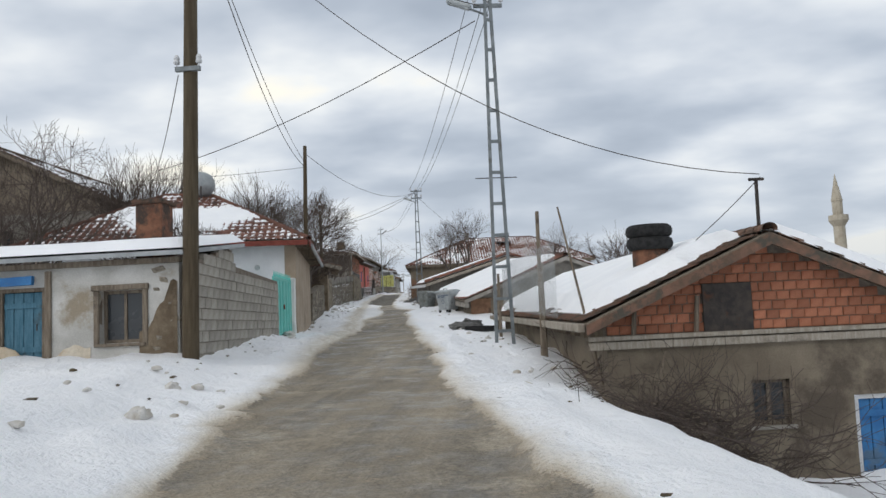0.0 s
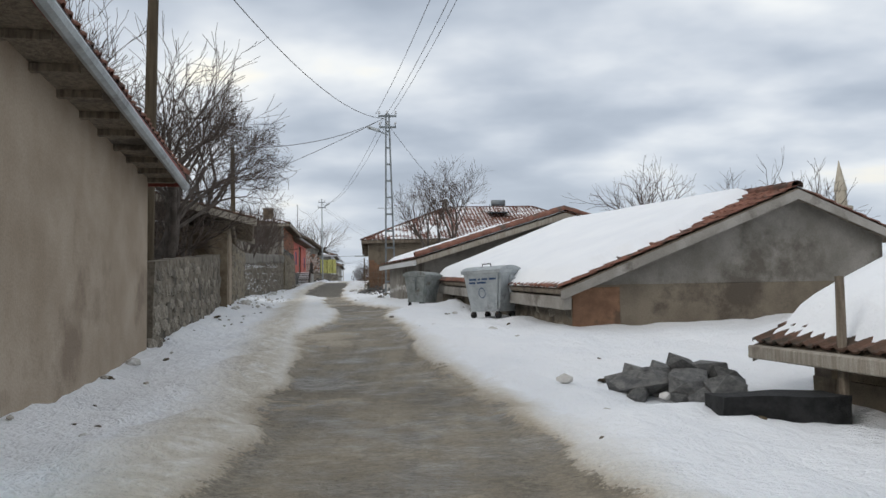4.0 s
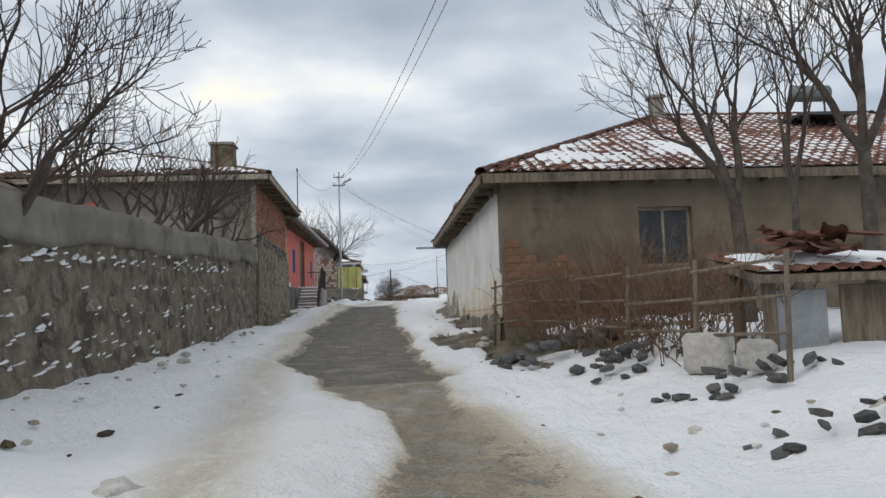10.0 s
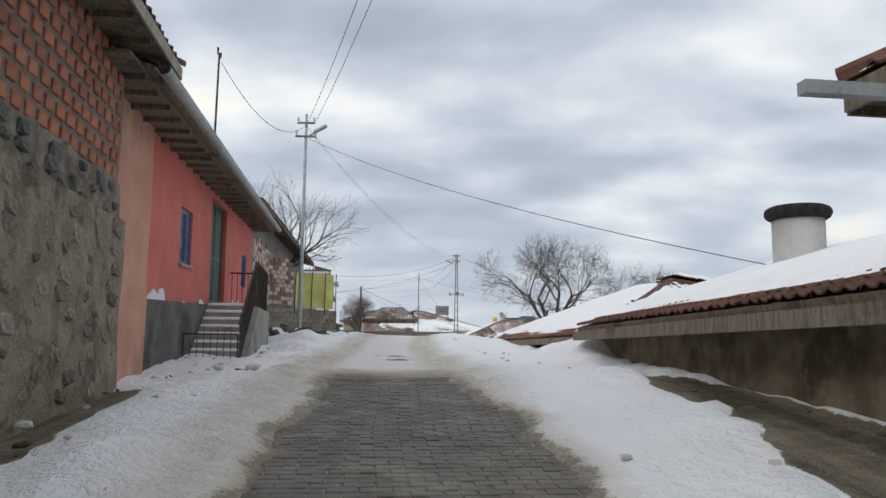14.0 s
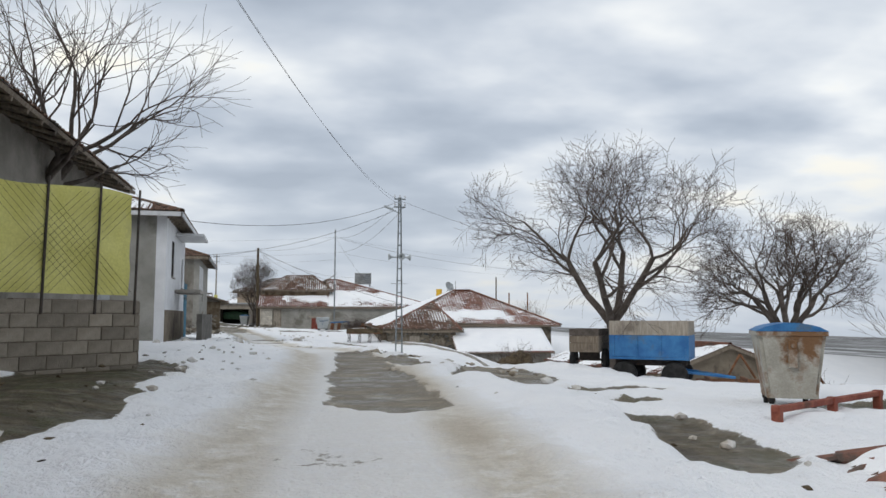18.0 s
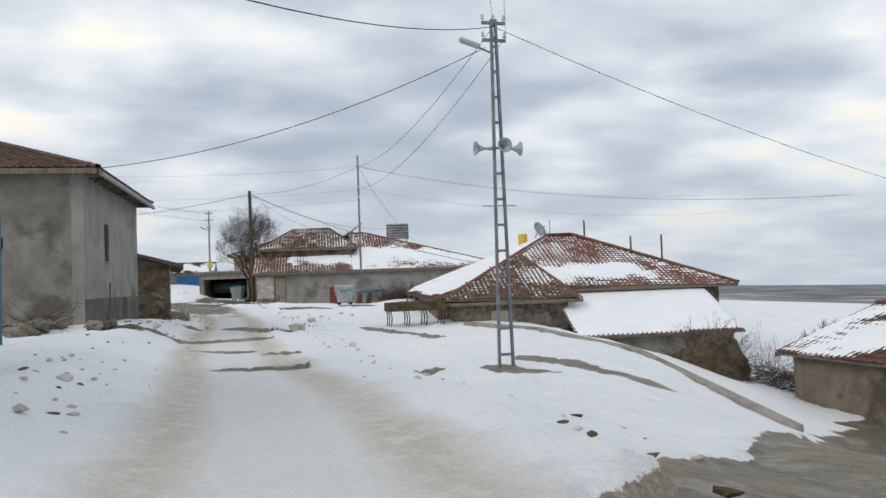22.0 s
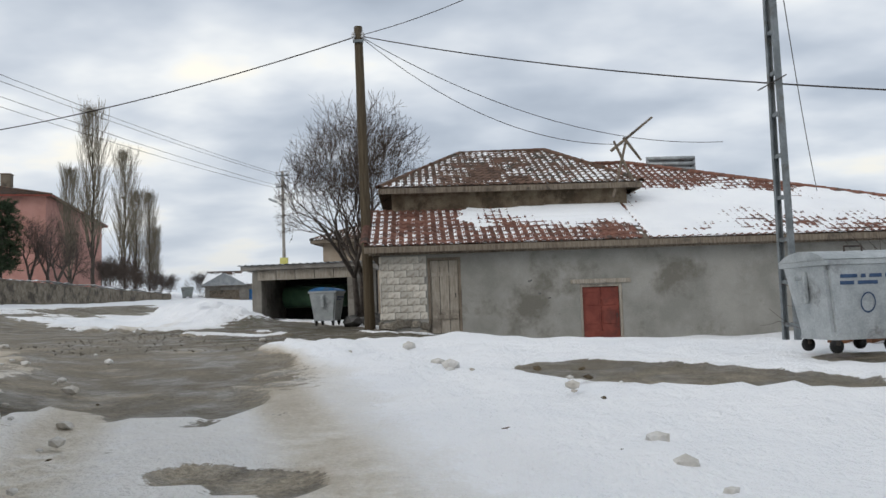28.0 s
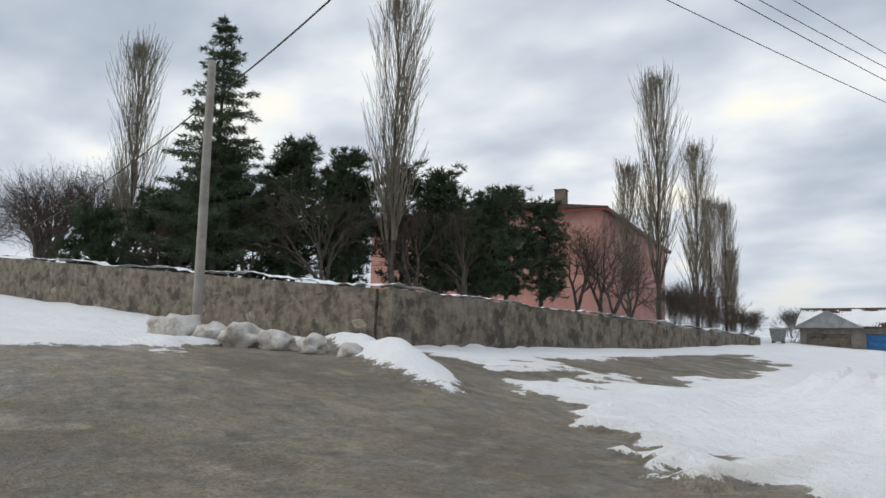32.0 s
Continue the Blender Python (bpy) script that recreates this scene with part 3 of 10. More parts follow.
def bricks(parent, kind, o, u, length, height, w, h, material, inside=None, out=0.03, gap=0.012, wobble=0.006, mats=None, face=None):
    """Courses of single bricks on a wall's face, from o along u; they stand proud by out."""
    o, u = Vector(o), Vector(u).normalized()
    nrm = Vector((u.y, -u.x, 0)) if face is None else Vector(face)
    rot = Matrix((u, -nrm, Vector((0, 0, 1)))).transposed()
    rng = random.Random(int(abs(o.x * 31 + o.y * 17 + o.z * 5) * 10))
    for r in range(int(height / (h + gap))):
        shift = (r % 2) * 0.5 * (w + gap) * (0.8 + 0.4 * rng.random())
        c = 0
        while True:
            a = c * (w + gap) - shift + w / 2
            c += 1
            if a - w / 2 > length - 0.02:
                break
            b = r * (h + gap) + h / 2
            lo, hi = max(0.0, a - w / 2), min(length, a + w / 2)
            if hi - lo < 0.06 or (inside and not inside((lo + hi) / 2, b)):
                continue
            mt = mats[rng.randrange(len(mats))] if mats else material
            ob = new(kind, brick_mesh(kind + mt, w, h, 0.09, mt, rng.randrange(4)))
            ob.parent = parent
            p = o + u * ((lo + hi) / 2) + Vector((0, 0, b)) + nrm * (out - 0.045 + rng.uniform(-wobble, wobble))
            ob.matrix_local = Matrix.Translation(p) @ rot.to_4x4() @ Matrix.Diagonal(((hi - lo) / w, 1, 1, 1))


STONES = []


def stone_meshes(material):
    out = []
    for s in range(7):
        rng = random.Random(s + 50)
        bm = bmesh.new()
        bmesh.ops.create_icosphere(bm, subdivisions=1, radius=0.5)
        for v in bm.verts:
            k = 1 + 0.25 * noise.noise(v.co * 2.3 + Vector((s * 5, 0, 0)))
            v.co = Vector((math.copysign(abs(v.co.x * 2) ** 0.65 / 2, v.co.x), math.copysign(abs(v.co.y * 2) ** 0.65 / 2, v.co.y), math.copysign(abs(v.co.z * 2) ** 0.65 / 2, v.co.z))) * k
        me = bpy.data.meshes.new("stone")
        bm.to_mesh(me)
        bm.free()
        me.materials.append(M[material])
        out.append(me)
    return out


STONE_MESH = {k: stone_meshes(k) for k in ("stone", "dark_stone")}


def stones(parent, o, u, length, height, count, size=0.22, material="stone", out=0.02, seed=1, top=None):
    """Rubble stones set in a wall's face, each a part; laid in loose courses."""
    o, u = Vector(o), Vector(u).normalized()
    nrm = Vector((u.y, -u.x, 0))
    rng = random.Random(seed)
    rows = max(1, int(height / (size * 0.75)))
    per = max(1, int(count * 0.6) // rows)
    for r in range(rows):
        for c in range(per):
            a = (c + 0.5 + rng.uniform(-0.35, 0.35)) / per * length
            b = (r + 0.5 + rng.uniform(-0.25, 0.25)) / rows * (height if top is None else top(a))
            s = size * rng.uniform(0.6, 1.3)
            ob = new("stone", STONE_MESH[material][rng.randrange(7)])
            ob.parent = parent
            ob.matrix_local = Matrix.Translation(o + u * a + Vector((0, 0, b)) + nrm * (out - 0.03)) @ Matrix.Rotation(math.atan2(u.y, u.x), 4, "Z") @ Matrix.Rotation(rng.uniform(-0.3, 0.3), 4, "Y") @ Matrix.Diagonal((s * rng.uniform(0.9, 1.5), 0.13, s * rng.uniform(0.55, 0.9), 1))


# ---------- ground ----------
PX = np.array([r[1][0] for r in PATH])
PY = np.array([r[1][1] for r in PATH])
PZ = np.array([r[1][2] for r in PATH])


def road_x(y):
    y = np.asarray(y, float)
    return np.interp(y, np.r_[-60, PY, 260], np.r_[PX[0] + 10, PX, PX[-1] - 45])


def road_z(y):
    y = np.asarray(y, float)
    zs = np.convolve(np.r_[PZ[0], PZ[0], PZ, PZ[-1], PZ[-1]], np.ones(5) / 5, "valid")
    return np.interp(y, np.r_[-60, PY, 200, 260], np.r_[PZ[0] - 1.5, zs, zs[-1] + 0.1, zs[-1] + 1.2]) - 1.17


def table(y, rows):
    return np.interp(y, [r[0] for r in rows], [r[1] for r in rows])


LEFT_BANK = [(-20, 0.4), (2, 0.42), (8, 0.46), (13, 0.36), (21, 0.2), (28, 0.24), (33, 0.36), (40, 0.32), (47, 0.26), (52, 0.12), (58, 0.02), (66, -0.08), (74, -0.2), (79, 0.0), (84, 0.1), (96, 0.25), (120, 0.4), (139, 0.75), (150, 0.5), (163, 0.2), (172, 0.0)]
RIGHT_BANK = [(7, -0.1), (16, -0.05), (21, 0.06), (30, 0.14), (36, 0.26), (42, 0.5), (54, 0.45), (66, 0.3), (75, 0.0), (92, 0.0), (105, -0.2), (115, -0.5), (134, -0.75), (148, -0.2), (162, 0.05), (168, -0.1), (172, -0.1)]


def ground_z(x, y):
    x, y = np.asarray(x, float), np.asarray(y, float)
    u = x - road_x(np.minimum(y, 172))
    z = road_z(y)
    z = z + table(y, LEFT_BANK) * smooth01(1.6, 3.4, -u) + table(y, RIGHT_BANK) * smooth01(1.8, 5.0, u)
    z = z - 0.12 * smooth01(1.5, 2.8, u) * (1 - smooth01(14, 19, y))
    z = z - 1.7 * smooth01(2.9, 6.6, u) * (1 - smooth01(-0.5, 5.5, y)) - 0.35 * smooth01(3.4, 6.0, u) * (1 - smooth01(6, 15, y))
    far = 5 + 6.5 * smooth01(124, 142, y)
    z = z - 2.2 * smooth01(0, 9, u - far) * smooth01(98, 112, y) * (1 - smooth01(152, 166, y))
    z = z + 0.09 * np.maximum(-34 - x, 0) * smooth01(165, 178, y) * smooth01(-80, -60, x)
    z = z + 1.15 * smooth01(3, 14, -u) * smooth01(168, 178, y)
    z = z - 0.5 * smooth01(7, 11, u) * smooth01(163, 171, y)
    z = z - 0.035 * np.maximum(u - 22, 0) ** 1.15 + 0.01 * np.maximum(-u - 30, 0)
    return np.maximum(z, -14 - 0.03 * np.maximum(u - 120, 0))


def gz(x, y):
    return float(ground_z(x, y))


#          y     centre  half  bare  tan
ROAD = [(-40, 0.2, 1.3, 0.74, 0.95), (0, 0.15, 1.2, 0.74, 0.95), (8, 0.3, 1.0, 0.72, 0.95), (14, 0.4, 0.95, 0.70, 0.95), (19, 0.5, 0.9, 0.66, 0.9), (23, 0.7, 0.8, 0.66, 0.9), (27, 1.0, 0.45, 0.66, 0.9), (31, 1.2, 0.7, 0.70, 0.9), (34.5, 1.0, 0.55, 0.55, 0.9),
        (36.5, 0.9, 0.4, 0.45, 0.85), (38, 0.8, 0.5, 0.64, 0.9), (42, 0.75, 0.55, 0.70, 0.9), (45.5, 0.85, 0.42, 0.66, 0.85), (48, 0.9, 0.38, 0.62, 0.8), (50.5, 0.7, 0.65, 0.74, 0.8), (52.5, 0.38, 1.05, 0.88, 0.8), (60, 0.4, 1.12, 0.90, 0.8), (69, 0.45, 0.95, 0.88, 0.8),
        (73, 0.3, 0.7, 0.64, 0.9), (76, 0.1, 0.9, 0.15, 0.95), (90, 0.1, 1.0, 0.15, 0.95), (96, 0.4, 1.2, 0.30, 0.9), (112, 0.3, 1.0, 0.15, 0.9), (118, 0.1, 0.9, 0.10, 0.85), (135, -0.3, 0.9, 0.12, 0.85), (148, -0.5, 1.0, 0.16, 0.95), (152, -0.5, 1.2, 0.2, 1.0), (156, -0.8, 1.6, 0.26, 1.0),
        (160, -1.2, 2.0, 0.32, 1.0), (166, -1.8, 3.2, 0.5, 1.0), (176, -7.0, 6.0, 0.78, 0.8), (184, -10, 3.0, 0.30, 0.3), (300, -10, 3, 0.0, 0.0)]
TRACKS = [(-40, 0.2), (115, 0.1), (134, -0.4), (155, -0.5), (175, -1.5)]
# bare places: x, y, half sizes along and across, turn, and how much of it is soil
PATCHES = [(-1.3, 54.4, 2.8, 0.8, 105, 1.0), (-0.2, 52.4, 1.6, 0.6, 120, 1.0), (-18.0, 173.6, 2.6, 1.3, 0, 0.5), (-20.1, 173.6, 2.0, 1.3, 0, 0.2), (-17.5, 175.2, 3.2, 1.3, 20, 0.6),
           (-12.6, 170.3, 3.4, 1.6, 15, 0.85), (-14.0, 168.0, 2.5, 1.2, 60, 0.5), (-16.0, 167.5, 3.0, 1.5, 100, 0.1), (-1.7, 55.0, 2.6, 0.6, 103, 0.8), (-1.5, 59.0, 3.0, 0.55, 98, 0.9),
           (-1.9, 66.0, 4.5, 0.5, 95, 0.85), (-2.0, 70.4, 3.0, 0.4, 95, 0.9), (0.8, 52.6, 2.0, 0.8, 10, 0.8), (-5.8, 80.2, 1.0, 0.4, 80, 0.0), (-5.5, 77.7, 0.6, 0.3, 80, 0.0), (-11.0, 172.6, 3.0, 0.6, 0, 0.8),
           (-16.6, 180.2, 5.5, 2.0, 100, 0.75), (-14.4, 174.6, 4.0, 1.7, 100, 0.85), (-14.4, 170.6, 2.6, 1.2, 60, 0.7), (-24.0, 176.0, 7.0, 4.0, 150, 0.15), (-30.0, 182.0, 8.0, 3.2, 150, 0.2),
           (-15.5, 165.0, 6.0, 2.0, 115, 0.1), (-18.6, 170.5, 5.0, 2.6, 125, 0.15), (-30.0, 197.0, 12.0, 2.0, 95, 0.3), (8.5, 4.0, 2.0, 0.4, 100, 0.9)]
# bare strips: from, to, half width, and how much of it is soil
STRIPS = [((-3.6, 108.6), (-1.6, 113.4), 1.35, 0.1), ((-2.3, 115.1), (10.6, 132.1), 3.1, 0.1), ((-5.25, 102.0), (-5.0, 116.0), 0.55, 0.0), ((-5.3, 97.0), (-5.1, 102.6), 0.6, 0.0), ((-2.7, 101.6), (-1.7, 107.6), 0.95, 0.15),
          ((-3.4, 104.6), (-4.4, 108.6), 0.3, 0.1), ((-9.6, 92.5), (-9.2, 101.0), 0.95, 1.0), ((-2.9, 93.2), (-2.6, 95.2), 0.4, 0.9), ((-2.6, 96.6), (-1.7, 97.6), 0.3, 0.8), ((-1.9, 99.4), (-0.6, 100.2), 0.25, 0.6), ((0.4, 96.4), (2.4, 97.0), 0.35, 0.9),
          ((-8.2, 129.3), (-7.0, 128.9), 0.48, 0.0), ((-7.6, 133.2), (-6.7, 132.6), 0.3, 0.0), ((-9.8, 134.8), (-8.6, 134.2), 0.35, 0.0), ((-11.0, 138.7), (-9.2, 139.8), 0.85, 0.0), ((-12.5, 146.3), (-12.3, 148.6), 0.35, 0.0), ((-10.8, 148.6), (-8.5, 143.6), 0.62, 0.0),
          ((-5.1, 148.4), (-2.3, 142.6), 0.28, 0.0), ((-1.7, 134.6), (-0.9, 132.2), 0.32, 0.1), ((-0.5, 136.2), (1.7, 131.4), 0.3, 0.1), ((-4.9, 127.8), (-3.9, 128.4), 0.22, 0.1), ((-4.2, 132.6), (-3.4, 134.6), 0.15, 0.0),
          ((-12.2, 135.6), (-12.4, 138.0), 0.3, 1.0), ((-14.3, 147.2), (-15.6, 160.0), 0.55, 1.0), ((-13.9, 151.6), (-15.4, 159.0), 0.5, 1.0), ((-12.7, 157.8), (-12.0, 157.4), 0.15, 0.0), ((-9.4, 162.4), (-7.4, 160.4), 0.6, 0.3), ((-5.9, 162.2), (-4.6, 161.4), 0.4, 0.4),
          ((-6.0, 80.6), (-5.7, 79.4), 0.3, 0.0), ((-8.2, 66.0), (-8.7, 71.6), 0.35, 0.8)]
BANKS = [(6.8, 108.0, 3.2, 1.8, 0, 0.42), (3.0, 108.8, 3.0, 2.2, 0, 0.42), (1.6, 43.6, 3.0, 1.5, 97, 0.12), (-20.5, 185.0, 6.5, 2.0, 118, 0.75), (-31.0, 183.6, 4.0, 0.8, 150, 0.35), (-2.0, 162.5, 3.0, 1.5, 5, 0.25), (-0.6, 76.5, 1.8, 1.2, 95, 0.3),
         (-1.7, 77.6, 1.8, 1.2, 95, 0.35), (3.4, 29.6, 1.0, 0.7, 95, 0.16), (-8.2, 84.5, 3.0, 0.8, 97, 0.35), (-23.5, 189.5, 4.0, 1.4, 110, 0.5)]


def build_ground():
    us = np.r_[-900, -420, -220, -120, -80, -60, -48, -40, -35, np.arange(-31, -15, 0.8), np.arange(-15, 9, 0.17), np.arange(9, 24, 0.8), 26, 30, 36, 44, 56, 75, 110, 180, 320, 700, 1500, 3000]
    ys = np.r_[-1500, -500, -200, -100, -60, np.arange(-40, -16, 2.0), np.arange(-16, 194, 0.22), np.arange(194, 232, 1.2), 240, 255, 280, 320, 400, 600, 1000, 2000, 4000]
    uu, yy = np.meshgrid(us, ys, indexing="ij")
    cx = road_x(np.minimum(yy, 172.0))
    xx = cx + uu
    zz = ground_z(xx, yy)
    flat_x, flat_y, flat_u = xx.ravel(), yy.ravel(), uu.ravel()
    near = (np.abs(flat_u) < 34) & (flat_y > -20) & (flat_y < 235)
    n1, n2, n3 = np.zeros(flat_x.size), np.zeros(flat_x.size), np.zeros(flat_x.size)
    for i in np.nonzero(near)[0]:
        n1[i] = noise.noise((flat_x[i] * 0.55, flat_y[i] * 0.4, 0.3)) + 0.5 * noise.noise((flat_x[i] * 1.3, flat_y[i] * 1.0, 5.3))
        n2[i] = noise.noise((flat_x[i] * 1.9, flat_y[i] * 1.6, 9.0))
        n3[i] = noise.noise((flat_x[i] * 2.7, flat_y[i] * 2.3, 17.0))
    y1 = flat_y
    c, hw, bl, tl = (np.interp(y1, [r[0] for r in ROAD], [r[k] for r in ROAD]) for k in (1, 2, 3, 4))
    # from the bend on, the road leaves to the left
    d = np.abs(flat_u - c)
    band = 1 - smooth01(-0.15, 0.45, d - hw + 0.35 * n1 + 0.15 * n2)
    bare = bl * band + 0.28 * n1 * band
    tan = tl * band * smooth01(0.3, 0.6, bl) + 0.5 * tl * (1 - smooth01(-0.3, 0.5, d - hw - 0.1 + 0.4 * n1))
    tc = table(y1, TRACKS)
    for side in (-0.98, 0.98):
        tan = np.maximum(tan, tl * np.exp(-(((flat_u - tc - side) / 0.55) ** 2)) + 0.12 * n1)
    tan = np.maximum(tan, 0.42 * tl * (1 - smooth01(0.6, 1.5, np.abs(flat_u - tc))) + 0.12 * n1)
    tan = np.where(np.abs(flat_u - tc) > 3.2 + 6 * smooth01(160, 170, y1), np.minimum(tan, 0.0), tan)
    earth = np.zeros(flat_x.size)
    lift = np.zeros(flat_x.size)
    for px, py, a, b, turn, soil in PATCHES:
        cs, sn = math.cos(radians(turn)), math.sin(radians(turn))
        dx, dy = flat_x - px, flat_y - py
        r = np.hypot((dx * cs + dy * sn) / a, (-dx * sn + dy * cs) / b)
        k = 1 - smooth01(0.75, 1.1, r + 0.42 * n1 + 0.22 * n2)
        bare = np.maximum(bare, 0.95 * k)
        earth = np.maximum(earth, soil * k)
        tan = np.maximum(tan, 0.4 * (1 - smooth01(0.9, 1.25, r + 0.4 * n1)))
    for (xa, ya), (xb, yb), half, soil in STRIPS:
        ex, ey = xb - xa, yb - ya
        f = np.clip(((flat_x - xa) * ex + (flat_y - ya) * ey) / (ex * ex + ey * ey), 0, 1)
        gap = np.hypot(flat_x - xa - f * ex, flat_y - ya - f * ey) - half
        k = 1 - smooth01(-0.18, 0.18, gap - 0.12 + min(0.5, half * 0.4) * (n1 + 0.5 * n2))
        bare = np.maximum(bare, 0.95 * k)
        earth = np.maximum(earth, soil * k)
        tan = np.maximum(tan, 0.3 * (1 - smooth01(0.1, 0.4, gap + 0.3 * n1)))
    for px, py, a, b, turn, hgt in BANKS:
        cs, sn = math.cos(radians(turn)), math.sin(radians(turn))
        dx, dy = flat_x - px, flat_y - py
        r = np.hypot((dx * cs + dy * sn) / a, (-dx * sn + dy * cs) / b)
        k = np.exp(-(r ** 2) * 1.3)
        lift += hgt * k * (1 + 0.5 * n1 + 0.35 * n2)
        bare *= 1 - 0.95 * np.clip(k * 1.4, 0, 1)
        tan *= 1 - 0.8 * np.clip(k * 1.4, 0, 1)
    edge = np.exp(-(((d - hw - 0.8) / 0.6) ** 2))
    bump_z = 0.04 * n1 + (0.05 * n2 + 0.03 * n1) * (1 - band) + 0.07 * edge * (1 + 0.9 * n2) + (0.03 * n3 - 0.16 * np.clip(n3 - 0.22, 0, 0.3)) * (1 - 0.7 * band)
    snowy = 1 - smooth01(0.35, 0.65, bare)
    zf = zz.ravel() + np.where(near, snowy * (0.06 + 1.2 * bump_z) + lift - 0.03, 0.0)
    nu, ny = len(us), len(ys)
    verts = np.stack([flat_x, flat_y, zf], 1)
    i, j = np.meshgrid(np.arange(nu - 1), np.arange(ny - 1), indexing="ij")
    a = (i * ny + j).ravel()
    faces = np.stack([a, a + ny, a + ny + 1, a + 1], 1)
    me = bpy.data.meshes.new("ground")
    me.vertices.add(len(verts))
    me.vertices.foreach_set("co", verts.ravel().astype(np.float32))
    me.loops.add(faces.size)
    me.loops.foreach_set("vertex_index", faces.ravel().astype(np.int32))
    me.polygons.add(len(faces))
    me.polygons.foreach_set("loop_start", np.arange(0, faces.size, 4, dtype=np.int32))
    me.polygons.foreach_set("loop_total", np.full(len(faces), 4, dtype=np.int32))
    me.update(calc_edges=True)
    me.validate()
    me.polygons.foreach_set("use_smooth", np.ones(len(faces), dtype=bool))
    plain = smooth01(38, 90, flat_u) * smooth01(60, 110, flat_y + 0.5 * flat_u)
    for nm, vals in (("bare", bare), ("tan", tan), ("earth", earth), ("plain", plain), ("lane", 1 - smooth01(88, 96, flat_y))):
        at = me.attributes.new(nm, "FLOAT", "POINT")
        at.data.foreach_set("value", np.clip(vals, 0, 1).astype(np.float32))
    me.materials.append(M["ground"])
    tagged(new("ground", me), "snow-covered village ground with a muddy half-thawed lane", "ground", kind="structure")


build_ground()


# ---------- houses ----------
def slope(parent, e0, e1, r1, r0, material="tile", singles=0, near=None, snow=None, slab="wood", lay=True, fine=0.18):
    """One roof slope: eave e0 to e1, ridge r0 to r1; slab, clay tiles and snow(a, b, lu, lv) deep."""
    e0, e1, r1, r0 = Vector(e0), Vector(e1), Vector(r1), Vector(r0)
    u = (e1 - e0).normalized()
    mid = (r0 + r1) / 2 - (e0 + e1) / 2
    v = (mid - u * mid.dot(u)).normalized()
    n = u.cross(v)
    to2 = [((p - e0).dot(u), (p - e0).dot(v)) for p in (e0, e1, r1, r0)]

    def inside(a, b, pad=0.0):
        for (x0, y0), (x1, y1) in zip(to2, to2[1:] + to2[:1]):
            ln = math.hypot(x1 - x0, y1 - y0)
            if ln > 0.02 and ((x1 - x0) * (b - y0) - (y1 - y0) * (a - x0)) / ln < pad:
                return False
        return True

    bm = bmesh.new()
    top = [bm.verts.new(p) for p in (e0, e1, r1, r0)]
    low = [bm.verts.new(p - n * 0.08) for p in (e0, e1, r1, r0)]
    tri = (r1 - r0).length < 0.02
    k = 3 if tri else 4
    if tri:
        bm.verts.remove(top[3])
        bm.verts.remove(low[3])
        top, low = top[:3], low[:3]
    bm.faces.new(top)
    bm.faces.new(low[::-1])
    for i in range(k):
        bm.faces.new([top[i], low[i], low[(i + 1) % k], top[(i + 1) % k]])
    part("roof_slope", bm, slab, parent)
    lo, hi = min(p[0] for p in to2), max(p[0] for p in to2)
    lv = max(p[1] for p in to2)
    o = e0 + u * lo
    if lay:
        tiles(parent, o, u, v, hi - lo, lv + 0.1, lambda a, b: inside(a + lo, b, 0.0), material, singles, near)
    if snow:
        snow_sheet(parent, o + n * 0.045, u, v, hi - lo, lv, lambda a, b: snow(a, b, hi - lo, lv) if inside(a + lo, b, 0.02) else -0.03, fine)
    return v


def walls(h, lx, ly, z1, mats, holes=None, thick=0.35, z0=-0.8, rough=0.0):
    """Four walls of a house over its rectangle. Returns the wall frames by side."""
    holes = holes or {}
    frames = {"front": (pose(0, 0, 0), lx), "right": (pose(lx, thick, 0, 0, 0, 90), ly - 2 * thick), "back": (pose(lx, ly, 0, 0, 0, 180), lx), "left": (pose(0, ly - thick, 0, 0, 0, 270), ly - 2 * thick)}
    for side, (m, ln) in frames.items():
        bm = bmesh.new()
        wall_mesh(bm, ln, z0, z1, thick, holes.get(side, ()))
        if rough:
            rough_up(bm, rough, 0.6)
        ob = part("wall", bm, mats.get(side, mats["all"]), h)
        ob.matrix_local = m
    return {k: v[0] for k, v in frames.items()}


def shade_box(h, lx, ly, z1):
    """An inner box painted near-black as shade, so that openings look into a closed room."""
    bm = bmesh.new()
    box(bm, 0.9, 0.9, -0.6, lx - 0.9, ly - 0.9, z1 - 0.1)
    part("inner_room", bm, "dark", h)


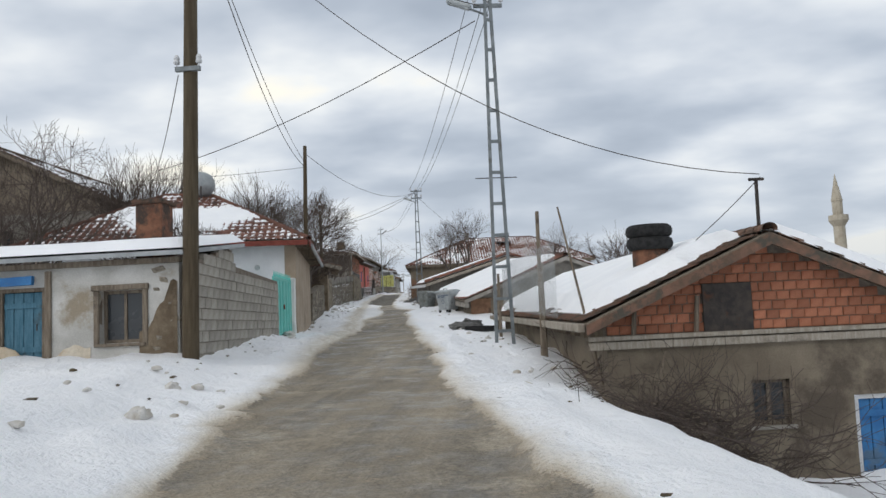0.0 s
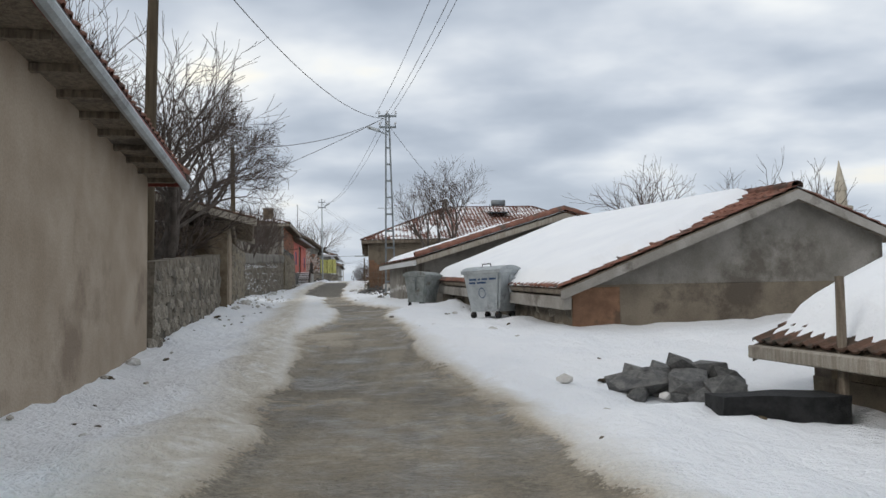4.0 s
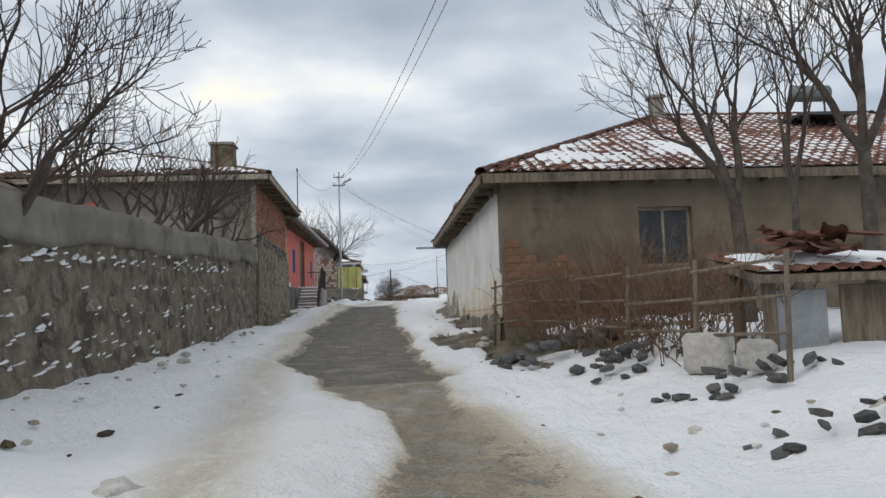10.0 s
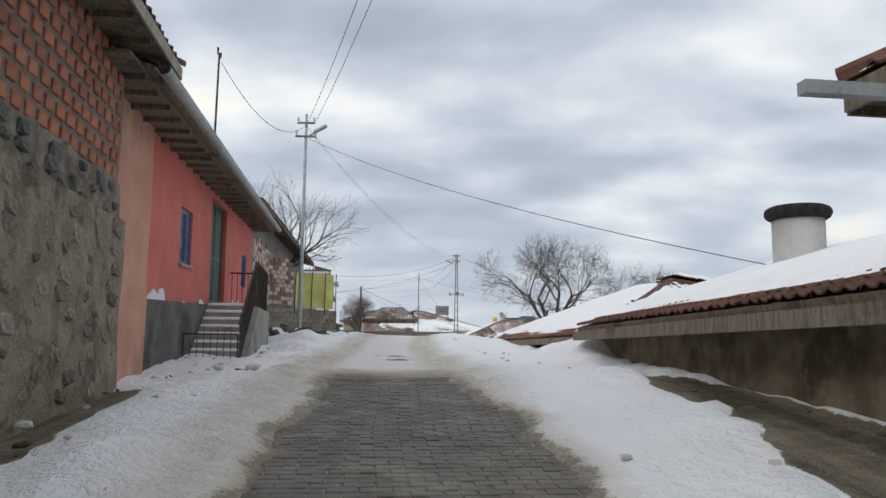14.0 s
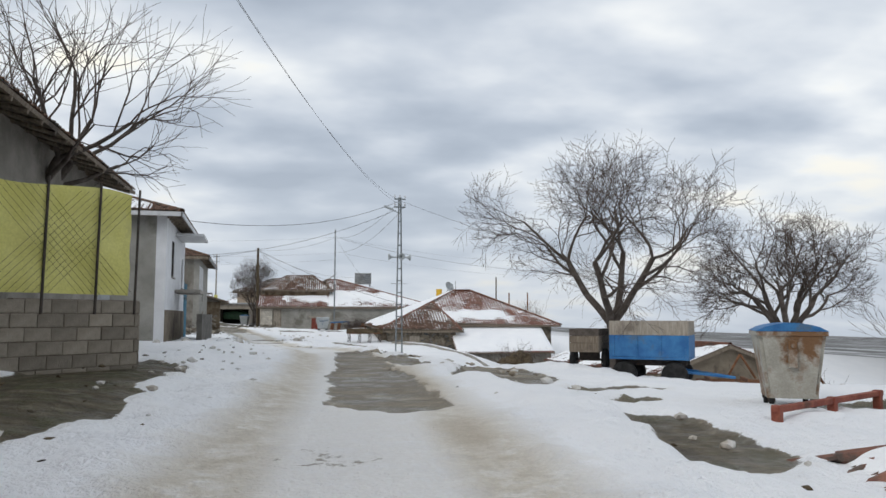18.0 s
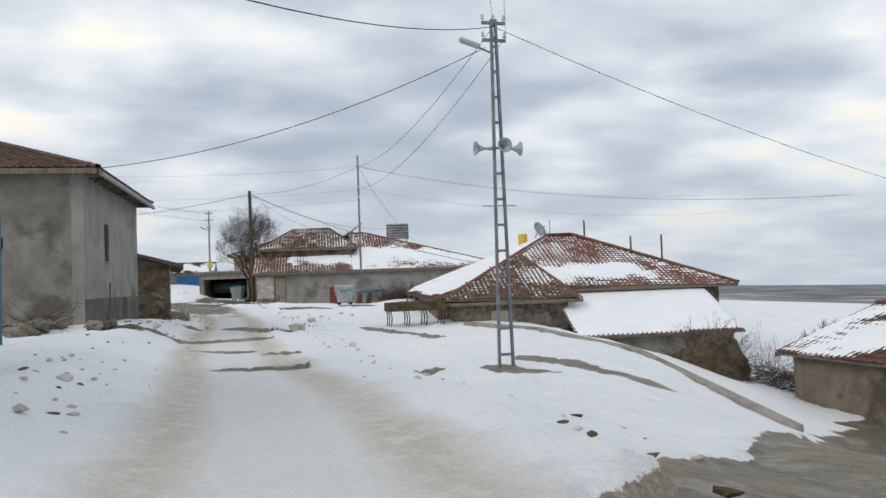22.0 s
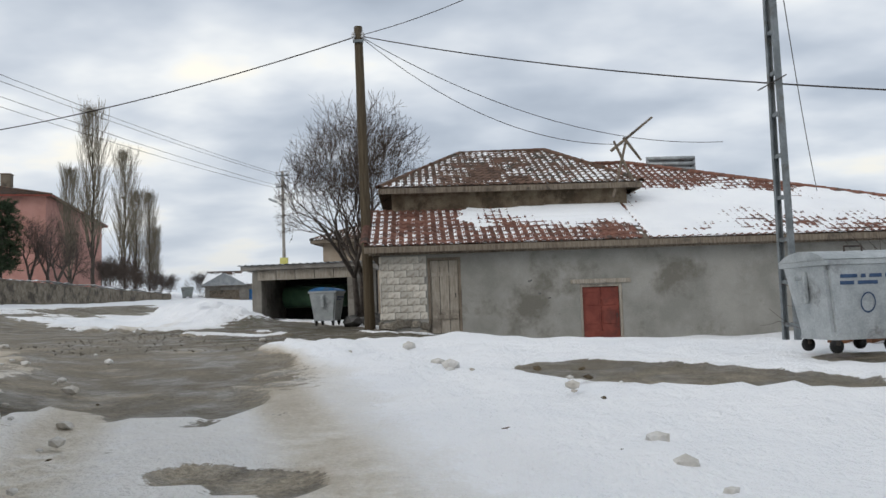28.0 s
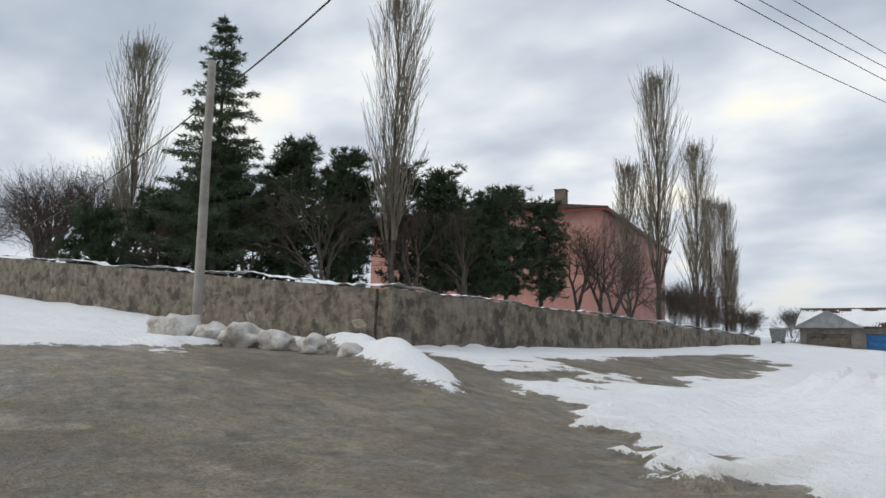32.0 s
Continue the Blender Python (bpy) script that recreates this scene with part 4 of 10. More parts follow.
def window(h, m, u0, u1, v0, v1, frame="wood", pane="glass", bars=None, deep=0.1, sill="concrete", mullion=1, lintel=True):
    bm = bmesh.new()
    t = 0.06
    for b in ((u0, v0, u0 + t, v1), (u1 - t, v0, u1, v1), (u0 + t, v0, u1 - t, v0 + t), (u0 + t, v1 - t, u1 - t, v1)):
        box(bm, b[0], deep, b[1], b[2], deep + 0.07, b[3])
    for k in range(mullion):
        c = u0 + (u1 - u0) * (k + 1) / (mullion + 1)
        box(bm, c - 0.025, deep + 0.005, v0 + t, c + 0.025, deep + 0.065, v1 - t)
    w = part("window", bm, frame, h)
    w.matrix_local = m
    for k in range(mullion + 1):
        a, b = u0 + (u1 - u0) * k / (mullion + 1), u0 + (u1 - u0) * (k + 1) / (mullion + 1)
        bm = bmesh.new()
        box(bm, a + 0.03, deep + 0.03, v0 + 0.03, b - 0.03, deep + 0.038, v1 - 0.03)
        part("pane", bm, pane, w)
    if sill:
        bm = bmesh.new()
        box(bm, u0 - 0.06, -0.06, v0 - 0.06, u1 + 0.06, deep + 0.05, v0 - 0.004, 0.008)
        part("sill", bm, sill, w)
    if bars:
        k = max(3, int((u1 - u0) / 0.12))
        for i in range(k + 1):
            c = u0 + (u1 - u0) * i / k
            bm = bmesh.new()
            tube(bm, (c, 0.03, v0), (c, 0.03, v1), 0.008, 0.008, 5)
            part("bar", bm, bars, w)
        for f in (0.2, 0.5, 0.8):
            c = v0 + (v1 - v0) * f
            bm = bmesh.new()
            tube(bm, (u0, 0.03, c), (u1, 0.03, c), 0.008, 0.008, 5)
            part("bar", bm, bars, w)
    return w


def plank_door(h, m, u0, u1, v0, v1, material="wood", boards=4, deep=0.08, frame="wood", handle=True):
    d = None
    bm = bmesh.new()
    t = 0.07
    for b in ((u0, v0, u0 + t, v1), (u1 - t, v0, u1, v1), (u0 + t, v1 - t, u1 - t, v1)):
        box(bm, b[0], deep - 0.05, b[1], b[2], deep + 0.06, b[3])
    d = part("door", bm, frame, h)
    d.matrix_local = m
    for k in range(boards):
        a, b = u0 + t + (u1 - u0 - 2 * t) * k / boards, u0 + t + (u1 - u0 - 2 * t) * (k + 1) / boards
        bm = bmesh.new()
        box(bm, a + 0.006, deep, v0 + 0.02, b - 0.006, deep + 0.035, v1 - t - 0.01, 0.006)
        part("board", bm, material, d)
    for f in (0.22, 0.78):
        c = v0 + (v1 - v0) * f
        bm = bmesh.new()
        box(bm, u0 + t + 0.02, deep - 0.025, c - 0.05, u1 - t - 0.02, deep - 0.002, c + 0.05)
        part("batten", bm, material, d)
    if handle:
        bm = bmesh.new()
        tube(bm, (u1 - 0.16, deep - 0.06, (v0 + v1) / 2 - 0.06), (u1 - 0.16, deep - 0.06, (v0 + v1) / 2 + 0.06), 0.012, 0.012, 6)
        part("handle", bm, "iron", d)
    return d


def hip_roof(h, x0, y0, x1, y1, ze, ridge0, ridge1, over=0.4, material="tile", singles=None, near=None, snow=None, fascia="wood", along="x", fine=0.18):
    """A hipped roof over a rectangle; the ridge runs from ridge0 to ridge1 (x, y, z). snow: depth by side."""
    a, b, c, d = (x0 - over, y0 - over, ze), (x1 + over, y0 - over, ze), (x1 + over, y1 + over, ze), (x0 - over, y1 + over, ze)
    singles, snow = singles or {}, snow or {}
    if along == "x":
        sides = {"front": (a, b, ridge1, ridge0), "back": (c, d, ridge0, ridge1), "right": (b, c, ridge1, ridge1), "left": (d, a, ridge0, ridge0)}
        hips = ((a, ridge0), (d, ridge0), (b, ridge1), (c, ridge1))
    else:
        sides = {"left": (d, a, ridge0, ridge1), "right": (b, c, ridge1, ridge0), "front": (a, b, ridge0, ridge0), "back": (c, d, ridge1, ridge1)}
        hips = ((a, ridge0), (b, ridge0), (c, ridge1), (d, ridge1))
    for k, s in sides.items():
        slope(h, *s, material=material, singles=singles.get(k, 0), near=near, snow=snow.get(k), fine=fine)
    for p, q in hips:
        ridge_tiles(h, p, q, material)
    if (Vector(ridge0) - Vector(ridge1)).length > 0.2:
        ridge_tiles(h, ridge0, ridge1, material)
    for p, q in ((a, b), (b, c), (c, d), (d, a)):
        bm = bmesh.new()
        p, q = Vector(p), Vector(q)
        ln = (q - p).length
        box(bm, 0.03, -0.03, -0.17, ln - 0.03, 0.0, -0.01)
        f = part("fascia", bm, fascia, h)
        f.matrix_local = Matrix.Translation(p) @ Matrix.Rotation(math.atan2(q.y - p.y, q.x - p.x), 4, "Z")


def soffit(h, x0, y0, x1, y1, z, over, rafters=True):
    bm = bmesh.new()
    box(bm, x0 - over + 0.02, y0 - over + 0.02, z - 0.10, x1 + over - 0.02, y1 + over - 0.02, z - 0.06)
    part("soffit", bm, "wood", h)
    if rafters:
        n = int((x1 - x0) / 0.7)
        for k in range(n + 1):
            bm = bmesh.new()
            c = x0 + (x1 - x0) * k / n
            box(bm, c - 0.035, y0 - over + 0.05, z - 0.17, c + 0.035, y0, z - 0.104)
            part("rafter", bm, "wood", h)


def chimney(h, x, y, z0, z1, w=0.5, material="brick", cap="tile_dark"):
    bm = bmesh.new()
    box(bm, x - w / 2, y - w / 2, z0, x + w / 2, y + w / 2, z1, 0.015)
    rough_up(bm, 0.012, 0.3, x)
    c = part("chimney", bm, material, h)
    bm = bmesh.new()
    box(bm, x - w / 2 - 0.06, y - w / 2 - 0.06, z1 - 0.004, x + w / 2 + 0.06, y + w / 2 + 0.06, z1 + 0.09, 0.02)
    part("cap", bm, cap, c)
    return c


def tyre_chimney(h, x, y, z0, z1, r=0.26, body="brick", tyres=1, fat=1.0):
    bm = bmesh.new()
    lathe(bm, [(r * 0.95, z0), (r, z0 + 0.2), (r, z1)], 14, x, y)
    c = part("chimney", bm, body, h, "round plastered chimney", True)
    for k in range(tyres):
        bm = bmesh.new()
        z = z1 - 0.02 + k * 0.17 * fat
        lathe(bm, [(r * q, z + fat * g) for q, g in ((0.8, 0), (1.08, 0.0), (1.22, 0.03), (1.28, 0.07), (1.28, 0.11), (1.22, 0.15), (1.08, 0.175), (0.8, 0.18))], 22, x, y)
        part("tyre", bm, "rubber", c, "worn black tyre as chimney cap", True)
    return c


def patchy(lo, hi, seed, depth=0.05, base=0.0):
    """Snow lying in a band of the slope between lo and hi of its height, with a ragged edge."""
    def f(a, b, lu, lv):
        t = b / lv
        n = fbm(a, b, 0.45, seed)
        m = fbm(a * 1.0, b * 2.2, 1.9, seed + 5)
        k = min(t - lo, hi - t) * 3 + n * 1.2 + m * 0.45 + base
        rib = 0.55 * math.sin(b / 0.33 * 2 * math.pi)
        return min(depth, depth * (k * 1.2 + 0.45 * rib))
    return f


def dashes(seed, base=0.0, band=None, depth=0.03):
    """Thin snow left in the hollow of each tile, row by row, thicker where band() puts a drift."""
    def f(a, b, lu, lv):
        k = 0.62 * math.sin(b / 0.33 * 2 * math.pi + 0.6) + 0.55 * math.cos(a / 0.225 * 2 * math.pi) + 0.45 * fbm(a, b, 0.5, seed) + 0.4 * fbm(a, b, 2.2, seed + 3) - 0.66 + base
        d = min(depth, depth * k)
        return max(d, band(a, b, lu, lv)) if band else d
    return f


def full_snow(depth, seed, cut=0.0, edge=0.25):
    """A thick snow cover, thinner to its edges, gone below the height cut."""
    def f(a, b, lu, lv):
        n = fbm(a, b, 0.35, seed)
        k = min(1.0, (b - cut + 0.2 * n) / edge, (lv - b + 0.25) / 0.3, (a + 0.15 + 0.1 * n) / edge, (lu - a + 0.15 + 0.1 * n) / edge)
        return depth * k + 0.02 * n if k > 0.02 else -0.03
    return f


def dish(parent, x, y, z, r=0.45, az=-60, tilt=35, material="galvanised"):
    bm = bmesh.new()
    rings = [[bm.verts.new((s * r * math.cos(t), s * r * math.sin(t), 0.28 * r * s * s)) for t in np.linspace(0, 2 * math.pi, 21)[:-1]] for s in (0.05, 0.4, 0.75, 1.0, 0.985, 0.05)]
    for v in rings[4] + rings[5]:
        v.co.z -= 0.02
    for p, q in zip(rings, rings[1:]):
        for k in range(20):
            bm.faces.new([p[k], p[(k + 1) % 20], q[(k + 1) % 20], q[k]])
    d = part("satellite_dish", bm, material, parent, "grey satellite dish", True)
    d.matrix_local = pose(x, y, z, 90 - tilt, 0, az)
    bm = bmesh.new()
    tube(bm, (0, -0.9 * r, 0.2 * r), (0, 0, 0.95 * r), 0.012, 0.012, 6)
    tube(bm, (0, 0, 0.85 * r), (0, 0, 1.05 * r), 0.03, 0.03, 8)
    tube(bm, (0, 0, -0.02), (0, -0.3, -0.45), 0.025, 0.025, 6)
    part("dish_arm", bm, "iron", d)
    return d


def ragged(parent, name, o, u, length, lo, hi, proud, material, seed=0, label="", step=0.1):
    """A patch of plaster, stain or rubble on a wall, with ragged lower and upper edges lo(a), hi(a)."""
    o, u = Vector(o), Vector(u).normalized()
    n = u.cross(Vector((0, 0, 1)))
    verts, faces = [], []
    cols, rows = int(length / step), 6
    for i in range(cols + 1):
        a = length * i / cols
        z0, z1 = lo(a), max(lo(a) + 0.01, hi(a))
        for j in range(rows + 1):
            t = j / rows
            d = proud * (0.8 + 0.4 * fbm(a, z0 + (z1 - z0) * t, 1.5, seed)) if 0 < j < rows else -0.02
            tt = min(0.97, max(0.03, (j - 1) / (rows - 2))) if 0 < j < rows else t
            verts.append(tuple(o + u * a + n * d + Vector((0, 0, z0 + (z1 - z0) * tt))))
    for i in range(cols):
        for j in range(rows):
            k = i * (rows + 1) + j
            faces.append((k, k + rows + 1, k + rows + 2, k + 1))
    return mesh_part(name, verts, faces, material, parent, label, True)


def gable_roof(h, lx, ly, ze, zr, over=0.35, material="tile", snow=None, singles=None, near=None, fascia="wood_pale", off=0.0, zer=None):
    """A gabled roof with its ridge along y, at lx / 2 + off; zer: the right eave's height, where it differs."""
    snow, singles = snow or {}, singles or {}
    c = lx / 2 + off
    zer = ze if zer is None else zer
    sl, sr = (zr - ze) / c, (zr - zer) / (lx - c)
    a, b = ze - over * sl, zer - over * sr
    slope(h, (-over, ly + over, a), (-over, -over, a), (c, -over, zr), (c, ly + over, zr), material, singles.get("left", 0), near, snow.get("left"))
    slope(h, (lx + over, -over, b), (lx + over, ly + over, b), (c, ly + over, zr), (c, -over, zr), material, singles.get("right", 0), near, snow.get("right"))
    ridge_tiles(h, (c, -over, zr + 0.03), (c, ly + over, zr + 0.03), material)
    for y in (-over - 0.035, ly + over + 0.005):
        bm = bmesh.new()
        prism(bm, [(-over, a - 0.17), (-over, a - 0.02), (c, zr - 0.02), (lx + over, b - 0.02), (lx + over, b - 0.17), (c, zr - 0.19)], y, y + 0.03)
        part("bargeboard", bm, fascia, h)


def gable_wall(h, lx, z0, z1, y0, y1, material, off=0.0):
    bm = bmesh.new()
    prism(bm, [(0.003, z0), (lx - 0.003, z0), (lx / 2 + off, z1)], y0, y1)
    return part("gable", bm, material, h)


def house(name, label, x, y, z, turn, tilt=0.0):
    h = thing(name, label, "house", x, y, z, turn)
    h.matrix_world = pose(x, y, z, tilt, 0, turn)
    return h


# ---- the lane's first stretch ----
def shed_a():
    h = house("shed", "low whitewashed shed with peeling plaster and a snowy metal roof", -6.2, 2.0, 0.35, 0)
    fr = walls(h, 7.33, 2.6, 1.72, {"all": "plaster_old", "right": "mortar"}, {"front": [(3.95, 4.84, -0.1, 1.32), (5.86, 6.66, 0.26, 1.2)]}, rough=0.012)
    shade_box(h, 7.4, 2.6, 1.7)
    plank_door(h, fr["front"], 3.95, 4.84, -0.1, 1.32, "blue_faded", 4)
    w = window(h, fr["front"], 5.86, 6.66, 0.26, 1.2, "wood", "glass", None, 0.16, "wood", 1)
    bm = bmesh.new()
    box(bm, 5.72, -0.05, 1.2, 6.78, 0.12, 1.3, 0.01)
    box(bm, 5.76, -0.03, 0.2, 5.86, 0.1, 1.2, 0.01)
    box(bm, 6.66, -0.03, 0.2, 6.76, 0.1, 1.2, 0.01)
    part("casing", bm, "wood", w)
    for u0, u1 in ((3.82, 3.94), (4.85, 4.97)):
        bm = bmesh.new()
        box(bm, u0, -0.04, -0.4, u1, 0.1, 1.6, 0.012)
        part("door_post", bm, "wood", h)
    slope(h, (-0.3, -0.35, 1.83), (7.55, -0.35, 1.83), (7.55, 2.9, 2.25), (-0.3, 2.9, 2.25), slab="sheet", lay=False, snow=full_snow(0.16, 3, 0.0, 0.3))
    bm = bmesh.new()
    prism(bm, [(0.0, 1.7), (2.6, 1.7), (2.6, 2.12)], 7.0, 7.31, "x")
    part("gable", bm, "mortar", h)
    bm = bmesh.new()
    box(bm, 0, -0.12, 1.64, 7.4, -0.003, 1.74, 0.01)
    part("beam", bm, "wood", h)
    ragged(h, "plaster_loss", (6.6, -0.0, 0), (1, 0, 0), 0.7, lambda a: -0.5, lambda a: 0.5 + 1.2 * a + 0.4 * fbm(a, 0, 2.0, 3), 0.022, "mud_wall", 3, "bare mud where the whitewash fell off", 0.06)
    ragged(h, "damp_stain", (0.1, -0.0, 0), (1, 0, 0), 5.6, lambda a: -0.5, lambda a: 0.15 + 0.5 * fbm(a, 0, 0.9, 8), 0.02, "stain_ochre", 8, "ochre damp stain")
    chimney(h, 5.85, 2.24, 1.95, 3.08, 0.56, "brick_sooty", "tile_dark")
    # peeled corner with bare rubble, and a folded blue sheet over the door
    stones(h, (6.75, 0, -0.3), (1, 0, 0), 0.65, 1.9, 26, 0.22, "stone", -0.01, 4)
    stones(h, (0.0, 0, -0.4), (1, 0, 0), 7.3, 0.3, 26, 0.24, "stone", -0.02, 5)
    bm = bmesh.new()
    box(bm, 2.6, -0.16, 1.36, 4.7, -0.06, 1.52)
    rough_up(bm, 0.05, 0.15, 3)
    part("plastic_sheet", bm, "blue", h, "crumpled blue plastic sheet")


shed_a()


def block_wall(name, label, x, y, z, turn, length, tops, kind="briquette", w=0.39, h=0.19, start=-0.4):
    """A wall of single blocks; tops: (u, height) along it."""
    t = thing(name, label, "wall", x, y, z, turn, kind="structure")
    top = lambda u: float(np.interp(u, [p[0] for p in tops], [p[1] for p in tops]))
    bm = bmesh.new()
    n = int(length / 0.4)
    for k in range(n):
        a, b = length * k / n, length * (k + 1) / n
        box(bm, a, 0.02, start - 0.4, b, 0.16, min(top(a + 0.01), top(b - 0.01)) - 0.03)
    part("core", bm, "mortar", t)
    bricks(t, "block", (0, 0.02, start), (1, 0, 0), length, 4.0, w, h, kind, lambda a, b: start + b + h * 0.4 < top(a), 0.018)
    return t


block_wall("wall_1", "grey concrete block yard wall beside the lane", 1.5, 1.98, 0.35, 96.2, 7.6, [(0, 1.72), (2.7, 2.2), (2.72, 1.78), (5.0, 1.75), (7.6, 1.72)], "block_pale")


def teal_gate():
    g = thing("metal_gate", "turquoise sheet-metal double gate with a spiked top", "gate", 0.5, 9.68, 0.55, 95)
    for k in range(2):
        a = 0.02 + k * 1.28
        bm = bmesh.new()
        for b in ((a, 0.0, a + 0.05, 1.66), (a + 1.2, 0.0, a + 1.25, 1.66), (a + 0.05, 0.0, a + 1.2, 0.06), (a + 0.05, 1.6, a + 1.2, 1.66)):
            box(bm, b[0], -0.015, b[1], b[2], 0.035, b[3])
        leaf = part("gate_leaf", bm, "teal", g)
        for j in range(3):
            bm = bmesh.new()
            c0, c1 = a + 0.05 + j * 0.383, a + 0.05 + (j + 1) * 0.383
            box(bm, c0 + 0.004, -0.004, 0.065, c1 - 0.004, 0.006, 1.595)
            box(bm, c0 + 0.004, -0.02, 0.07, c0 + 0.02, -0.004, 1.59)
            part("panel", bm, "teal", leaf)
        bm = bmesh.new()
        for j in range(9):
            c = a + 0.06 + j * 0.14
            tube(bm, (c, 0.01, 1.66), (c + 0.05, 0.01, 1.82), 0.009, 0.004, 5)
            tube(bm, (c + 0.1, 0.01, 1.66), (c + 0.05, 0.01, 1.82), 0.009, 0.004, 5)
        part("spikes", bm, "teal", leaf)
    bm = bmesh.new()
    box(bm, 1.24, -0.05, 0.75, 1.36, -0.02, 0.9, 0.01)
    part("latch", bm, "rust", g)
    bm = bmesh.new()
    box(bm, 2.6, -0.1, -0.6, 2.85, 0.25, 1.75, 0.02)
    rough_up(bm, 0.02, 0.3)
    part("gate_post", bm, "plaster_white", g, "whitewashed gate post")


teal_gate()


def house_a():
    h = house("house", "white and beige plastered house with a snowy tiled roof", 0.3, 12.8, 0.4, 101)
    fr = walls(h, 7.6, 8.0, 3.1, {"all": "plaster_beige", "left": "plaster_bright"}, {"left": [(5.0, 6.2, 1.1, 1.9)]}, rough=0.008)
    shade_box(h, 7.6, 8.0, 3.0)
    window(h, fr["left"], 5.0, 6.2, 1.1, 1.9, "wood", "glass")
    hip_roof(h, 0, 0, 7.6, 8.0, 3.1, (3.8, 3.3, 5.3), (3.8, 4.9, 5.3), 0.45, "tile", {"left": 160, "front": 60}, (0, 2, 3.5), {"left": dashes(2, 0.1, patchy(0.2, 0.8, 2, 0.05, -0.25)), "front": dashes(4, 0.1)}, "maroon", along="y", fine=0.075)
    soffit(h, 0, 0, 7.6, 8.0, 3.08, 0.43)
    dish(h, 3.2, 3.5, 5.55, 0.5, 100, 30)
    chimney(h, 6.4, 2.2, 3.6, 4.9, 0.45, "brick_sooty")
    # gutter, holes for former beams, and grapevine clinging under the eave
    bm = bmesh.new()
    tube(bm, (0.2, -0.5, 2.98), (7.9, -0.5, 2.9), 0.06, 0.06, 8)
    part("gutter", bm, "galvanised", h)
    for k in range(3):
        bm = bmesh.new()
        tube(bm, (-0.004, 1.2 + k * 0.95, 2.3), (-0.03, 1.2 + k * 0.95, 2.3), 0.09, 0.08, 10)
        part("flue_cover", bm, "galvanised", h)


house_a()


def dark_gable_house():
    h = house("house", "tall grey two-storey house with a dark tiled gable roof", -21.2, 21.0, 1.0, 0)
    lx, ly = 12.0, 9.0
    fr = walls(h, lx, ly, 5.3, {"all": "plaster_grey"}, {"front": [(5.4, 6.6, 3.4, 4.7)]}, rough=0.008)
    shade_box(h, lx, ly, 5.2)
    window(h, fr["front"], 5.4, 6.6, 3.4, 4.7, "wood_pale", "glass")
    for y0 in (0.02, ly - 0.3):
        gable_wall(h, lx, 5.302, 8.1, y0, y0 + 0.28, "wood")
    gable_roof(h, lx, ly, 5.3, 8.25, 0.5, "tile_dark", {"right": patchy(0.2, 0.9, 21, 0.06), "left": patchy(0.2, 0.9, 22, 0.06)}, {}, None, "wood")


dark_gable_house()


